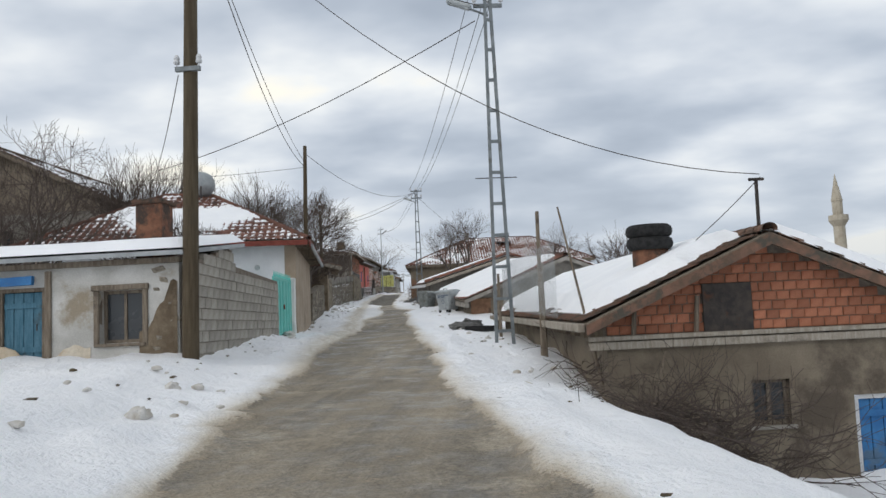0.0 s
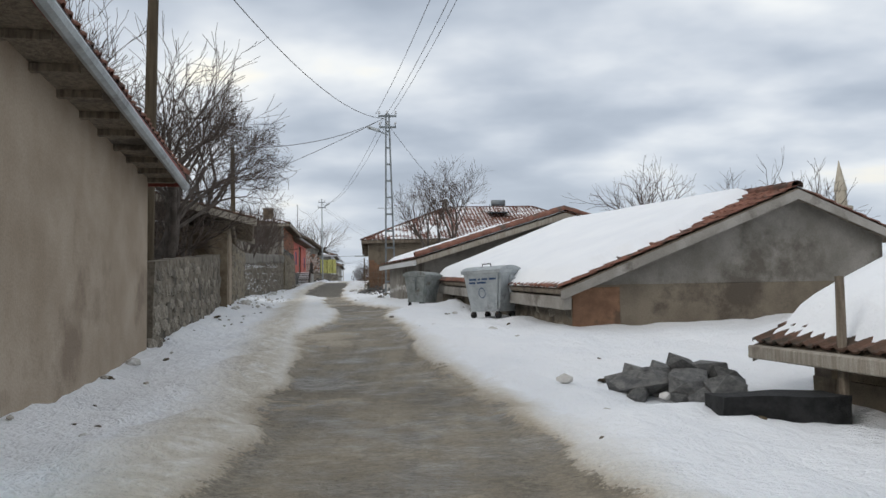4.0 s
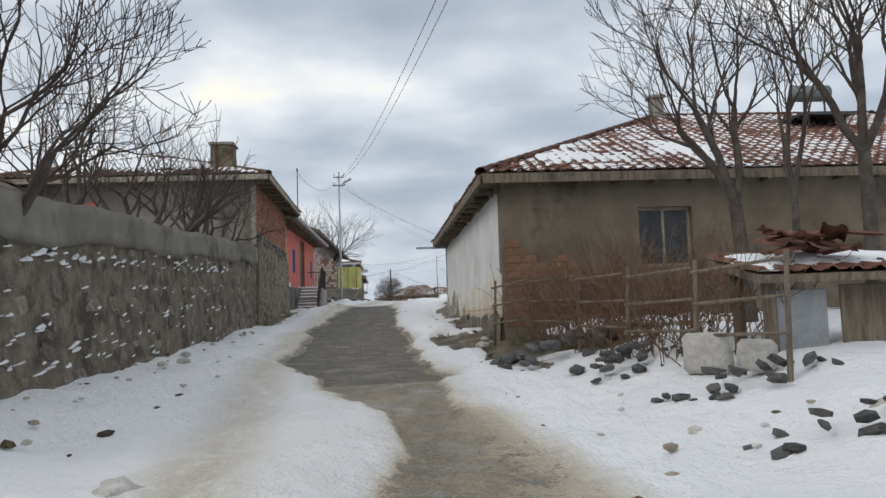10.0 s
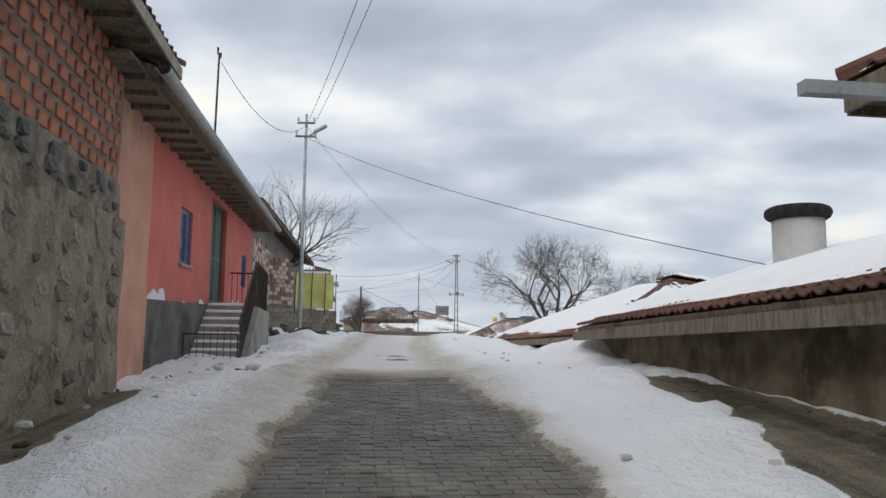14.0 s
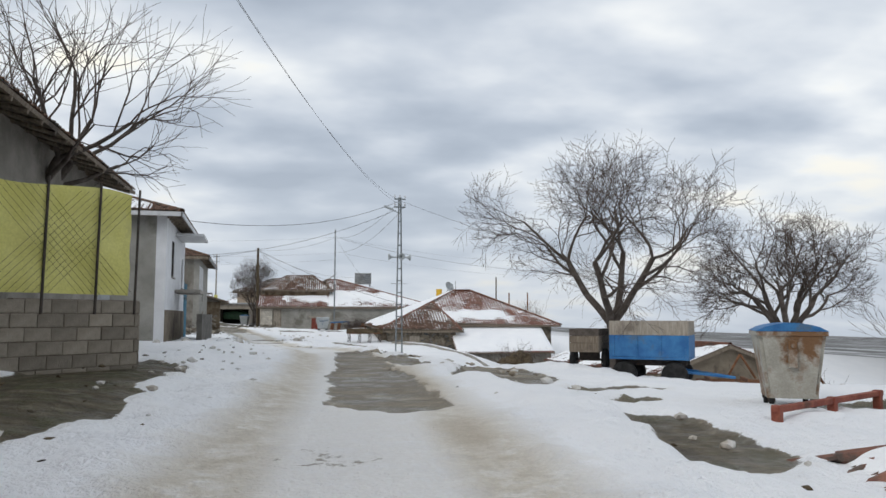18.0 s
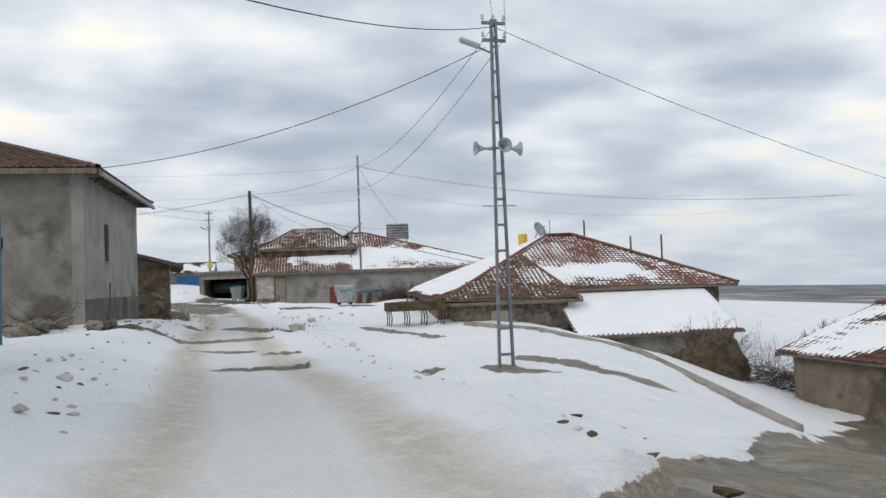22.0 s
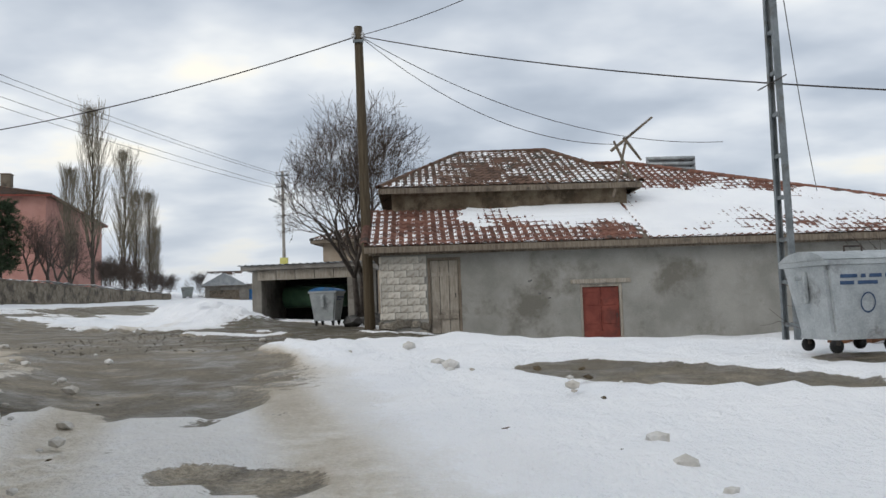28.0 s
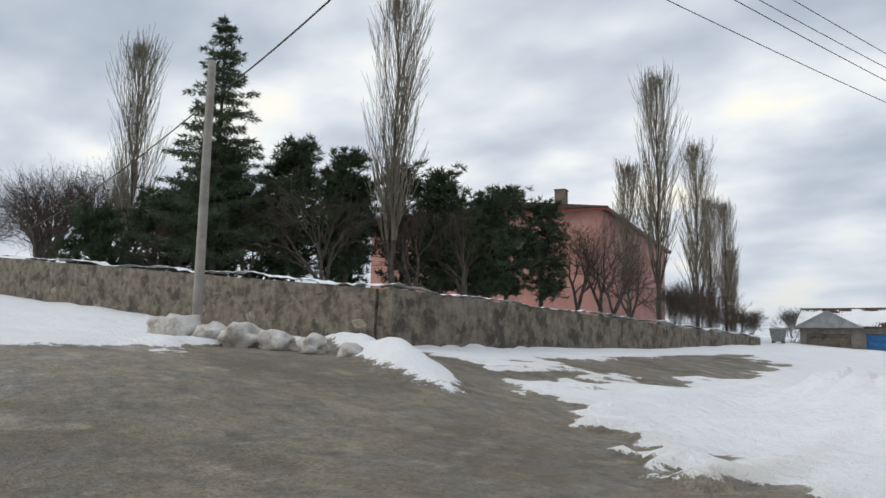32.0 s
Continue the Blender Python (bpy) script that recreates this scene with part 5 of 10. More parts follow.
def brick_gable_house():
    h = house("house", "low house with a red hollow-brick gable over brown mud plaster", 8.42, 1.0, -1.45, 5.8, 1.0)
    lx, ly, ze, zr = 5.0, 15.8, 2.22, 3.32
    holes = {"front": [(2.2, 2.8, 0.35, 1.05), (3.8, 4.75, -0.6, 0.75)]}
    fr = walls(h, lx, ly, 1.75, {"all": "plaster_brown"}, holes, rough=0.012)
    shade_box(h, lx, ly, 1.7)
    window(h, fr["front"], 2.2, 2.8, 0.35, 1.05, "wood", "glass", "iron")
    plank_door(h, fr["front"], 3.8, 4.75, -0.6, 0.75, "blue", 4, frame="white_metal")
    for y0 in (0.02, ly - 0.3):
        bm = bmesh.new()
        prism(bm, [(0, 1.752), (lx, 1.752), (lx, ze - 0.02), (lx / 2, zr - 0.05), (0, ze - 0.02)], y0, y0 + 0.28)
        part("gable", bm, "mortar", h)
    for x0 in (0.0, lx - 0.3):
        bm = bmesh.new()
        box(bm, x0, 0.31, 1.752, x0 + 0.3, ly - 0.31, ze - 0.02)
        rough_up(bm, 0.02, 0.5, 2)
        part("wall_plate", bm, "mud_wall", h)
    inside = lambda a, b: b < 1.34 - abs(a - lx / 2) * 0.44 and not (1.55 < a < 2.3 and 0.0 < b < 0.76)
    bricks(h, "brick", (0, 0.02, 1.84), (1, 0, 0), lx, 1.6, 0.19, 0.135, "brick", inside, 0.02)
    # dark plate over the gap in the bricks, its colour imitates a shaded opening
    bm = bmesh.new()
    box(bm, 1.52, -0.03, 1.80, 2.30, 0.05, 2.58, 0.01)
    part("shutter", bm, "iron", h, "dark panel standing in for a shaded opening in the gable")
    for z0, z1, d in ((1.62, 1.74, 0.09), (1.76, 1.83, 0.12)):
        bm = bmesh.new()
        box(bm, -0.3, -d, z0, lx + 0.2, 0.01, z1, 0.01)
        part("beam", bm, "wood_pale", h)
    for a in (0.4, 1.38):
        bm = bmesh.new()
        tube(bm, (a, -0.05, 1.83), (a + 0.05, -0.05, 2.4), 0.04, 0.035, 7)
        part("brace", bm, "wood", h)
    fs = full_snow(0.2, 7, 0.3, 0.4)
    left = lambda a, b, lu, lv: fs(a, b, lu, lv) if lu - a > 0.75 + 0.5 * fbm(a, b, 0.9, 3) else -0.03
    gable_roof(h, lx, ly, ze, zr, 0.4, "tile_dark", {"left": left, "right": full_snow(0.2, 8, 0.1, 0.4)}, {"left": 120}, (0, 8, 2), "tile_dark")
    bm = bmesh.new()
    box(bm, -0.52, -0.3, ze - 0.3, -0.4, ly + 0.3, ze - 0.17, 0.012)
    part("eave_board", bm, "wood_pale", h, "weathered pale eave board")
    tyre_chimney(h, 1.4, 2.2, 2.6, 3.3, 0.33, "brick_sooty", 2, 1.35)
    bm = bmesh.new()
    tube(bm, (2.54, 0.1, 2.6), (2.54, 0.05, 4.22), 0.032, 0.028, 7)
    tube(bm, (2.42, 0.05, 4.2), (2.66, 0.05, 4.2), 0.025, 0.025, 6)
    part("mast", bm, "iron", h, "thin iron wire mast")
    return h


brick_gable_house()


def house_b():
    h = house("house", "low plastered outbuilding sunk below the lane, roof under deep snow", 5.35, 22.2, 1.0, 12.5, 3.4)
    lx, c = 6.3, 4.25
    walls(h, lx, 10.0, 0.7, {"all": "plaster_brown", "left": "rubble"}, rough=0.03)
    for y0 in (0.02, 9.68):
        bm = bmesh.new()
        prism(bm, [(0.003, 0.702), (lx - 0.003, 0.702), (lx - 0.003, 1.56), (c, 2.32)], y0, y0 + 0.3)
        part("gable", bm, "plaster_grey", h)
    bm = bmesh.new()
    box(bm, lx - 0.35, 0.33, 0.702, lx, 9.67, 1.56)
    part("upper_wall", bm, "plaster_brown", h)
    fs = full_snow(0.17, 11, 0.16, 0.3)
    left = lambda a, b, lu, lv: fs(a, b, lu, lv) if lu - a > 0.3 + 1.3 * (b / lv) ** 3 + 0.25 * fbm(a, b, 1.4, 2) else -0.03
    gable_roof(h, lx, 10.0, 0.75, 2.38, 0.3, "tile", {"left": left, "right": patchy(0.2, 0.9, 12, 0.06)}, {"left": 150}, (0, 4, 0.6), "concrete", off=c - lx / 2, zer=1.6)
    bm = bmesh.new()
    box(bm, -0.26, -0.28, 0.30, -0.10, 10.2, 0.52, 0.012)
    rough_up(bm, 0.012, 0.5, 4)
    part("lintel", bm, "concrete", h, "long stained concrete band under the eave")
    bm = bmesh.new()
    box(bm, 0.02, -0.03, -0.8, 0.9, 0.0, 0.66, 0.01)
    rough_up(bm, 0.012, 0.3, 6)
    part("brick_patch", bm, "brick_mud", h, "reddish bare brick at the corner")
    stones(h, (0, 10.0, -0.8), (0, -1, 0), 10.0, 1.1, 120, 0.26, "stone", -0.02, 8)


house_b()


def house_d():
    h = house("house", "grey plastered barn with a snow-covered roof and pale eave boards", 2.65, 32.7, 1.75, 12.1, 2.2)
    walls(h, 9.0, 7.4, 1.25, {"all": "plaster_grey"}, rough=0.02)
    gable_wall(h, 9.0, 1.25, 2.6, 0.02, 0.32, "plaster_grey")
    gable_wall(h, 9.0, 1.25, 2.6, 7.08, 7.38, "plaster_grey")
    gable_roof(h, 9.0, 7.4, 1.28, 2.62, 0.3, "tile", {"left": full_snow(0.14, 21, 0.12, 0.3), "right": full_snow(0.14, 22, 0.1, 0.3)}, {"left": 60}, (0, 2, 1.3), "wood_pale")
    bm = bmesh.new()
    box(bm, -0.38, -0.3, 1.0, -0.31, 7.7, 1.15)
    part("eave_board", bm, "white_metal", h, "pale painted eave board")
    ridge_tiles(h, (-0.32, -0.2, 1.26), (4.5, -0.2, 2.72), "tile", 1.3)
    ridge_tiles(h, (9.3, -0.2, 1.26), (4.5, -0.2, 2.72), "tile", 1.3)
    ragged(h, "salt_stain", (0, 7.3, 0), (0, -1, 0), 7.2, lambda a: 0.24 + 0.14 * fbm(a, 0, 0.9, 4) + 0.1 * fbm(a, 0, 5.0, 4), lambda a: 0.36 + 0.16 * fbm(a, 0, 0.9, 4) + 0.22 * abs(fbm(a, 3, 3.0, 2)), 0.012, "stain_salt", 4, "white salt bloom on the plaster")
    stones(h, (0, 7.3, -0.8), (0, -1, 0), 7.2, 0.75, 36, 0.2, "stone", -0.055, 12)


house_d()


def house_c():
    h = house("house", "brown plastered house, whitewashed lane side, red tiled hip roof", -1.08, 54.5, 2.82, 5.3, 1.1)
    fr = walls(h, 15.4, 12.4, 2.8, {"all": "plaster_brown", "left": "plaster_white"}, {"front": [(2.52, 3.54, 1.1, 2.2)]}, rough=0.012)
    shade_box(h, 15.4, 12.4, 2.7)
    window(h, fr["front"], 2.52, 3.54, 1.1, 2.2, "wood_pale", "glass", None, 0.14, None, 1)
    hip_roof(h, 0, 0, 15.4, 12.4, 2.8, (5.2, 6.2, 5.4), (11.2, 6.2, 5.4), 0.38, "tile", {"front": 240, "left": 60}, (2, 0, 3), {"front": dashes(31, 0.0, lambda a, b, lu, lv: patchy(0.06, 0.36, 31, 0.04, 0.1)(a, b, lu, lv) if 1.2 < a + 0.6 * fbm(a, b, 0.9, 6) < 5.0 else -0.03), "left": dashes(33, -0.2)}, "wood", fine=0.08)
    soffit(h, 0, 0, 15.4, 12.4, 2.78, 0.36)
    chimney(h, 5.2, 6.0, 5.0, 5.85, 0.32, "concrete", "concrete")
    chimney(h, 0.7, 11.1, 2.9, 3.8, 0.85, "plaster_grey", "concrete")
    bricks(h, "brick", (0.05, 0, 0.1), (1, 0, 0), 2.2, 1.7, 0.28, 0.13, "brick_mud", lambda a, b: b < 1.5 - 0.3 * a + 0.1 * math.sin(7 * a), 0.014)
    stones(h, (3.9, 0, -0.3), (1, 0, 0), 11.2, 2.9, 110, 0.17, "dark_stone", -0.05, 13)
    for k in range(14):
        bm = bmesh.new()
        c = 0.6 + k * 0.86
        tube(bm, (-0.3, c, 2.62), (0.05, c, 2.62), 0.05, 0.05, 6)
        part("beam_end", bm, "wood", h)
    bm = bmesh.new()
    box(bm, -1.0, 12.2, 2.55, 0.2, 12.28, 2.62)
    part("spout", bm, "galvanised", h)
    ragged(h, "eave_mortar", (0, 12.3, 0), (0, -1, 0), 12.2, lambda a: 2.6 + 0.06 * fbm(a, 0, 2.5, 26) + 0.08 * fbm(a, 0, 7.0, 27), lambda a: 2.79, 0.03, "mud_wall", 26, "crumbling brown mortar under the eave", 0.06)
    ragged(h, "damp_stain", (0, 12.3, 0), (0, -1, 0), 12.2, lambda a: -0.3, lambda a: 0.56 + 0.16 * fbm(a, 0, 0.4, 6) + 0.06 * fbm(a, 0, 5.0, 2), 0.026, "stain_ochre", 6, "ochre damp stain along the foot")
    ragged(h, "damp_stain", (0, 12.3, 0), (0, -1, 0), 12.2, lambda a: -0.3, lambda a: 0.92 + 0.3 * fbm(a, 0, 0.35, 16) + 0.08 * fbm(a, 0, 5.0, 12), 0.014, "stain_faint", 16, "faint yellowish damp band")
    ragged(h, "damp_plaster", (0, 12.3, 0), (0, -1, 0), 4.0, lambda a: 0.2, lambda a: 0.75 + 0.35 * fbm(a, 0, 0.9, 7) + 0.2 * fbm(a, 0, 4.0, 7), 0.034, "stain_pale", 7, "grey damp plaster at the far end")
    ragged(h, "wall_foot", (0, 12.3, 0), (0, -1, 0), 12.2, lambda a: -0.8, lambda a: 0.26 + 0.16 * fbm(a, 0, 0.6, 8) + 0.06 * fbm(a, 0, 5.0, 3), 0.09, "rubble", 8, "bare rubble foot of the wall")
    stones(h, (-0.07, 12.3, -0.4), (0, -1, 0), 12.2, 0.75, 44, 0.26, "dark_stone", 0.0, 15)
    # solar water heater on the roof
    bm = bmesh.new()
    tube(bm, (8.1, 4.4, 5.5), (9.0, 4.4, 5.5), 0.2, 0.2, 12)
    s = part("solar_tank", bm, "lattice", h, "dull grey solar water tank", True)
    bm = bmesh.new()
    box(bm, 7.8, 3.5, 4.75, 9.1, 4.4, 4.82, 0, None)
    part("collector", bm, "glass", s)
    for k in range(4):
        bm = bmesh.new()
        tube(bm, (8.0 + (k % 2) * 0.9, 4.4 if k < 2 else 3.6, 4.2), (8.0 + (k % 2) * 0.9, 4.4 if k < 2 else 3.6, 5.4 if k < 2 else 4.8), 0.025, 0.025, 6)
        part("leg", bm, "iron", s)


house_c()


def house_k():
    h = house("house", "low mud-plastered barn with a snowy roof and tyre-capped chimney", -1.5, 68.2, 3.07, 2.0)
    walls(h, 7.0, 8.3, 1.72, {"all": "mud_wall"}, rough=0.03)
    gable_wall(h, 7.0, 1.72, 2.8, 0.02, 0.3, "mud_wall")
    gable_wall(h, 7.0, 1.72, 2.8, 8.0, 8.28, "mud_wall")
    gable_roof(h, 7.0, 8.3, 1.78, 2.85, 0.4, "tile", {"left": full_snow(0.12, 41, 0.5, 0.5), "right": full_snow(0.12, 42, 0.3, 0.5)}, {"left": 120}, (0, 4, 1.5), "wood")
    tyre_chimney(h, 2.7, 6.6, 2.0, 3.38, 0.4, "plaster_old", 1, 1.2)
    bm = bmesh.new()
    box(bm, -0.5, -0.4, 1.42, -0.42, 8.7, 1.58)
    part("eave_board", bm, "wood", h)


house_k()


def house_j():
    h = house("house", "low sunken house with a large tiled hip roof partly under snow", -0.87, 80.12, 3.8, 5.0)
    walls(h, 10.0, 12.6, 0.85, {"all": "plaster_grey"}, rough=0.02)
    hip_roof(h, 0, 0, 10.0, 12.6, 0.85, (3.3, 4.1, 2.5), (4.3, 8.6, 2.6), 0.45, "tile", {"left": 120, "front": 100}, (0, 2, 1), {"left": lambda a, b, lu, lv: full_snow(0.09, 51, 0.35, 0.5)(a, b, lu, lv) if lu - a - 0.75 * b > 0.9 + 0.6 * fbm(a, b, 0.8, 5) else -0.03, "front": patchy(0.15, 0.9, 52, 0.06, 0.15), "right": full_snow(0.1, 53, 0.3, 0.5)}, "wood", along="y")


house_j()


# ---- left side of the lane ----
def stone_wall(name, label, x, y, z, turn, length, h0, h1, count, size=0.24, mat="rubble", seed=2, cope=True, thick=0.45, below=0.7):
    t = thing(name, label, "wall", x, y, z, turn, kind="structure")
    bm = bmesh.new()
    wall_mesh(bm, length, -below, h0, thick, (), h1)
    rough_up(bm, 0.05, 0.35, seed)
    part("core", bm, mat, t)
    stones(t, (0, 0, -0.1), (1, 0, 0), length, min(h0, h1), count, size, "stone", 0.0, seed, lambda a: (h0 + (h1 - h0) * a / length) + 0.05)
    return t


stone_wall("wall_2", "rubble stone yard wall with mud joints along the lane", -1.15, 20.5, 0.85, 100.3, 10.6, 1.3, 2.25, 300, 0.3, seed=21)


def house_p():
    h = house("outbuilding", "stone outbuilding with a plastered door jamb and a tiled overhanging roof", -2.75, 30.3, 1.35, 104)
    bm = bmesh.new()
    wall_mesh(bm, 3.3, -0.6, 2.3, 0.45, (), 2.4)
    rough_up(bm, 0.04, 0.4, 3)
    part("wall", bm, "mud_wall", h)
    stones(h, (0, 0, -0.1), (1, 0, 0), 3.3, 2.1, 30, 0.26, "stone", 0.0, 33)
    bm = bmesh.new()
    wall_mesh(bm, 5.2, -0.6, 2.55, 0.4)
    rough_up(bm, 0.04, 0.4, 5)
    w = part("wall", bm, "mud_wall", h)
    w.matrix_local = pose(0.7, 5.65, 0, 0, 0, 270)
    bm = bmesh.new()
    box(bm, 0.7, -0.07, -0.6, 3.2, 0.46, 2.72, 0.02)
    rough_up(bm, 0.02, 0.4, 7)
    part("lane_wall", bm, "plaster_beige", h, "smooth beige plastered wall")
    ragged(h, "mud_foot", (0.7, -0.07, 0), (1, 0, 0), 2.5, lambda a: -0.6, lambda a: 0.35 + 0.3 * fbm(a, 0, 1.4, 2), 0.03, "mud_wall", 2, "bare mud foot of the wall")
    bm = bmesh.new()
    wall_mesh(bm, 5.6, -0.6, 2.7, 0.4)
    w = part("wall", bm, "mud_wall", h)
    w.matrix_local = pose(4.2, 0.5, 0, 0, 0, 90)
    slope(h, (-0.5, -0.75, 2.62), (4.9, -0.75, 2.62), (4.9, 3.0, 3.6), (-0.5, 3.0, 3.6), "tile_dark", 60, (0, 0, 2.7), patchy(0.2, 0.8, 3, 0.05, -0.2), "wood")
    slope(h, (4.9, 6.0, 2.7), (-0.5, 6.0, 2.7), (-0.5, 3.0, 3.6), (4.9, 3.0, 3.6), "tile_dark")
    for k in range(9):
        bm = bmesh.new()
        tube(bm, (-0.3 + k * 0.6, -0.7, 2.52), (-0.3 + k * 0.6, 2.0, 3.2), 0.05, 0.05, 6)
        part("rafter", bm, "wood", h)
    for x in (-0.54, 4.9):
        bm = bmesh.new()
        box(bm, x, -0.8, 2.42, x + 0.04, 3.0, 2.6)
        for v in bm.verts:
            v.co.z += (v.co.y + 0.8) * 0.26
        part("bargeboard", bm, "wood_pale", h)
    bm = bmesh.new()
    tube(bm, (-0.3, -0.15, 2.48), (4.7, -0.15, 2.48), 0.07, 0.07, 7)
    part("beam", bm, "wood", h)


house_p()
stone_wall("wall_8", "mortared rubble yard wall with a rounded top beside the lane", -3.42, 33.3, 1.7, 100.6, 6.4, 1.95, 2.12, 110, 0.3, "rubble_light", 27)
stone_wall("wall_3", "mortared rubble retaining wall along the lane with snow on its ledges", -6.15, 45.2, 2.2, 96.0, 20.2, 2.1, 3.5, 300, 0.3, "rubble", 41, below=0.9)


def ledge_snow():
    w = bpy.data.objects["wall_3"]
    top = lambda a: 2.1 + 1.4 * a / 20.2
    ragged(w, "coping", (0, 0.0, 0), (1, 0, 0), 20.0, lambda a: top(a) - 0.5 + 0.12 * fbm(a, 0, 0.8, 3), lambda a: top(a) + 0.03 + 0.05 * fbm(a, 1, 0.7, 4), 0.075, "plaster_grey", 4, "grey mortar coping along the top")
    rng = random.Random(12)
    verts, faces = [], []
    for k in range(260):
        a = 15.0 * rng.random() ** 1.6
        z = (1.5 + 0.06 * a) * rng.choice((0.3, 0.45, 0.62, 0.8, 1.0, 1.0, 1.0)) + rng.gauss(0, 0.07)
        r, hh = rng.uniform(0.03, 0.11), rng.uniform(0.006, 0.02)
        n, i = 7, len(verts)
        verts.append((a, -0.05 - rng.random() * 0.04, z + hh))
        for j in range(n):
            t = 2 * math.pi * j / n
            q = r * rng.uniform(0.6, 1.2)
            verts.append((a + q * math.cos(t) * 1.8, -0.04 - abs(q * math.sin(t)) * 0.4, z - hh * 1.2 + hh * math.sin(t) + 0.25 * q * math.cos(t)))
        faces += [(i, i + 1 + j, i + 1 + (j + 1) % n) for j in range(n)]
    ob = mesh_part("ledge_snow", verts, faces, "snow", w, "", True)
    tagged(ob, kind="stuff")


ledge_snow()


def wall_snow(name, length, h0, h1, thick=0.45):
    d = Vector((length, 0, h1 - h0))
    snow_sheet(bpy.data.objects[name], (0, -0.04, h0 + 0.02), d, (0, 1, 0), d.length, thick + 0.08, lambda a, b: 0.05 + 0.12 * fbm(a, b, 0.5, 7) + 0.05 * fbm(a, b, 3.0, 2), 0.13)


def wall_end():
    t = thing("wall_end", "rough end pier of the yard wall, large pale stones under concrete", "wall", -7.35, 45.05, 2.1, 6.0, kind="structure")
    bm = bmesh.new()
    wall_mesh(bm, 1.2, -0.8, 1.25, 0.5)
    rough_up(bm, 0.05, 0.35, 9)
    part("core", bm, "rubble", t)
    bm = bmesh.new()
    box(bm, 0.3, -0.03, 1.2, 1.2, 0.5, 2.0, 0.03)
    rough_up(bm, 0.02, 0.4, 4)
    part("concrete_cap", bm, "concrete", t, "grey concrete top of the pier")
    stones(t, (0, 0, -0.2), (1, 0, 0), 1.2, 1.4, 9, 0.62, "stone", 0.02, 77)


wall_end()


def house_g():
    h = house("house", "house of bare red brick on a rubble base, grey plastered side", -8.26, 65.07, 3.2, 94.8)
    walls(h, 7.2, 8.0, 4.77, {"all": "plaster_grey", "front": "mortar"}, rough=0.012)
    bricks(h, "brick", (0.12, 0, 3.06), (1, 0, 0), 7.0, 1.75, 0.27, 0.185, "brick", None, 0.024)
    ragged(h, "rubble_band", (0, 0, 0), (1, 0, 0), 7.2, lambda a: 2.5, lambda a: 3.06 + 0.08 * fbm(a, 0, 2.0, 5), 0.05, "rubble", 5, "dark uneven stone course under the brick")
    stones(h, (0, -0.04, 2.52), (1, 0, 0), 7.2, 0.5, 60, 0.22, "dark_stone", 0.02, 66)
    bm = bmesh.new()
    wall_mesh(bm, 7.2, -0.8, 2.6, 0.3)
    rough_up(bm, 0.05, 0.35, 15)
    ob = part("base_wall", bm, "rubble_light", h)
    ob.matrix_local = pose(0, -0.12, 0)
    stones(h, (0, -0.12, -0.1), (1, 0, 0), 7.2, 2.6, 220, 0.26, "stone", 0.0, 61)
    bm = bmesh.new()
    box(bm, -0.03, -0.03, 2.6, 0.16, 0.1, 4.77, 0.01)
    part("corner", bm, "concrete", h)
    hip_roof(h, 0, 0, 7.2, 8.0, 4.77, (3.4, 4, 6.25), (3.8, 4, 6.25), 0.55, "tile_dark", {"left": 80}, (0, 1, 4.5), {"left": patchy(0.15, 0.9, 6, 0.05, -0.05)}, "wood_pale")
    soffit(h, 0, 0, 7.2, 8.0, 4.75, 0.53)
    ragged(h, "pink_wall", (0, 7.9, 0), (0, -1, 0), 3.0, lambda a: 1.9, lambda a: 4.1, 0.03, "plaster_red", 3, "pink painted wall behind the yard")
    chimney(h, 0.9, 1.15, 4.6, 6.0, 0.7, "mud_wall", "concrete")
    bm = bmesh.new()
    box(bm, 7.0, -0.35, 4.6, 7.35, 0.15, 5.0, 0.02)
    part("gutter_box", bm, "sheet", h)


house_g()


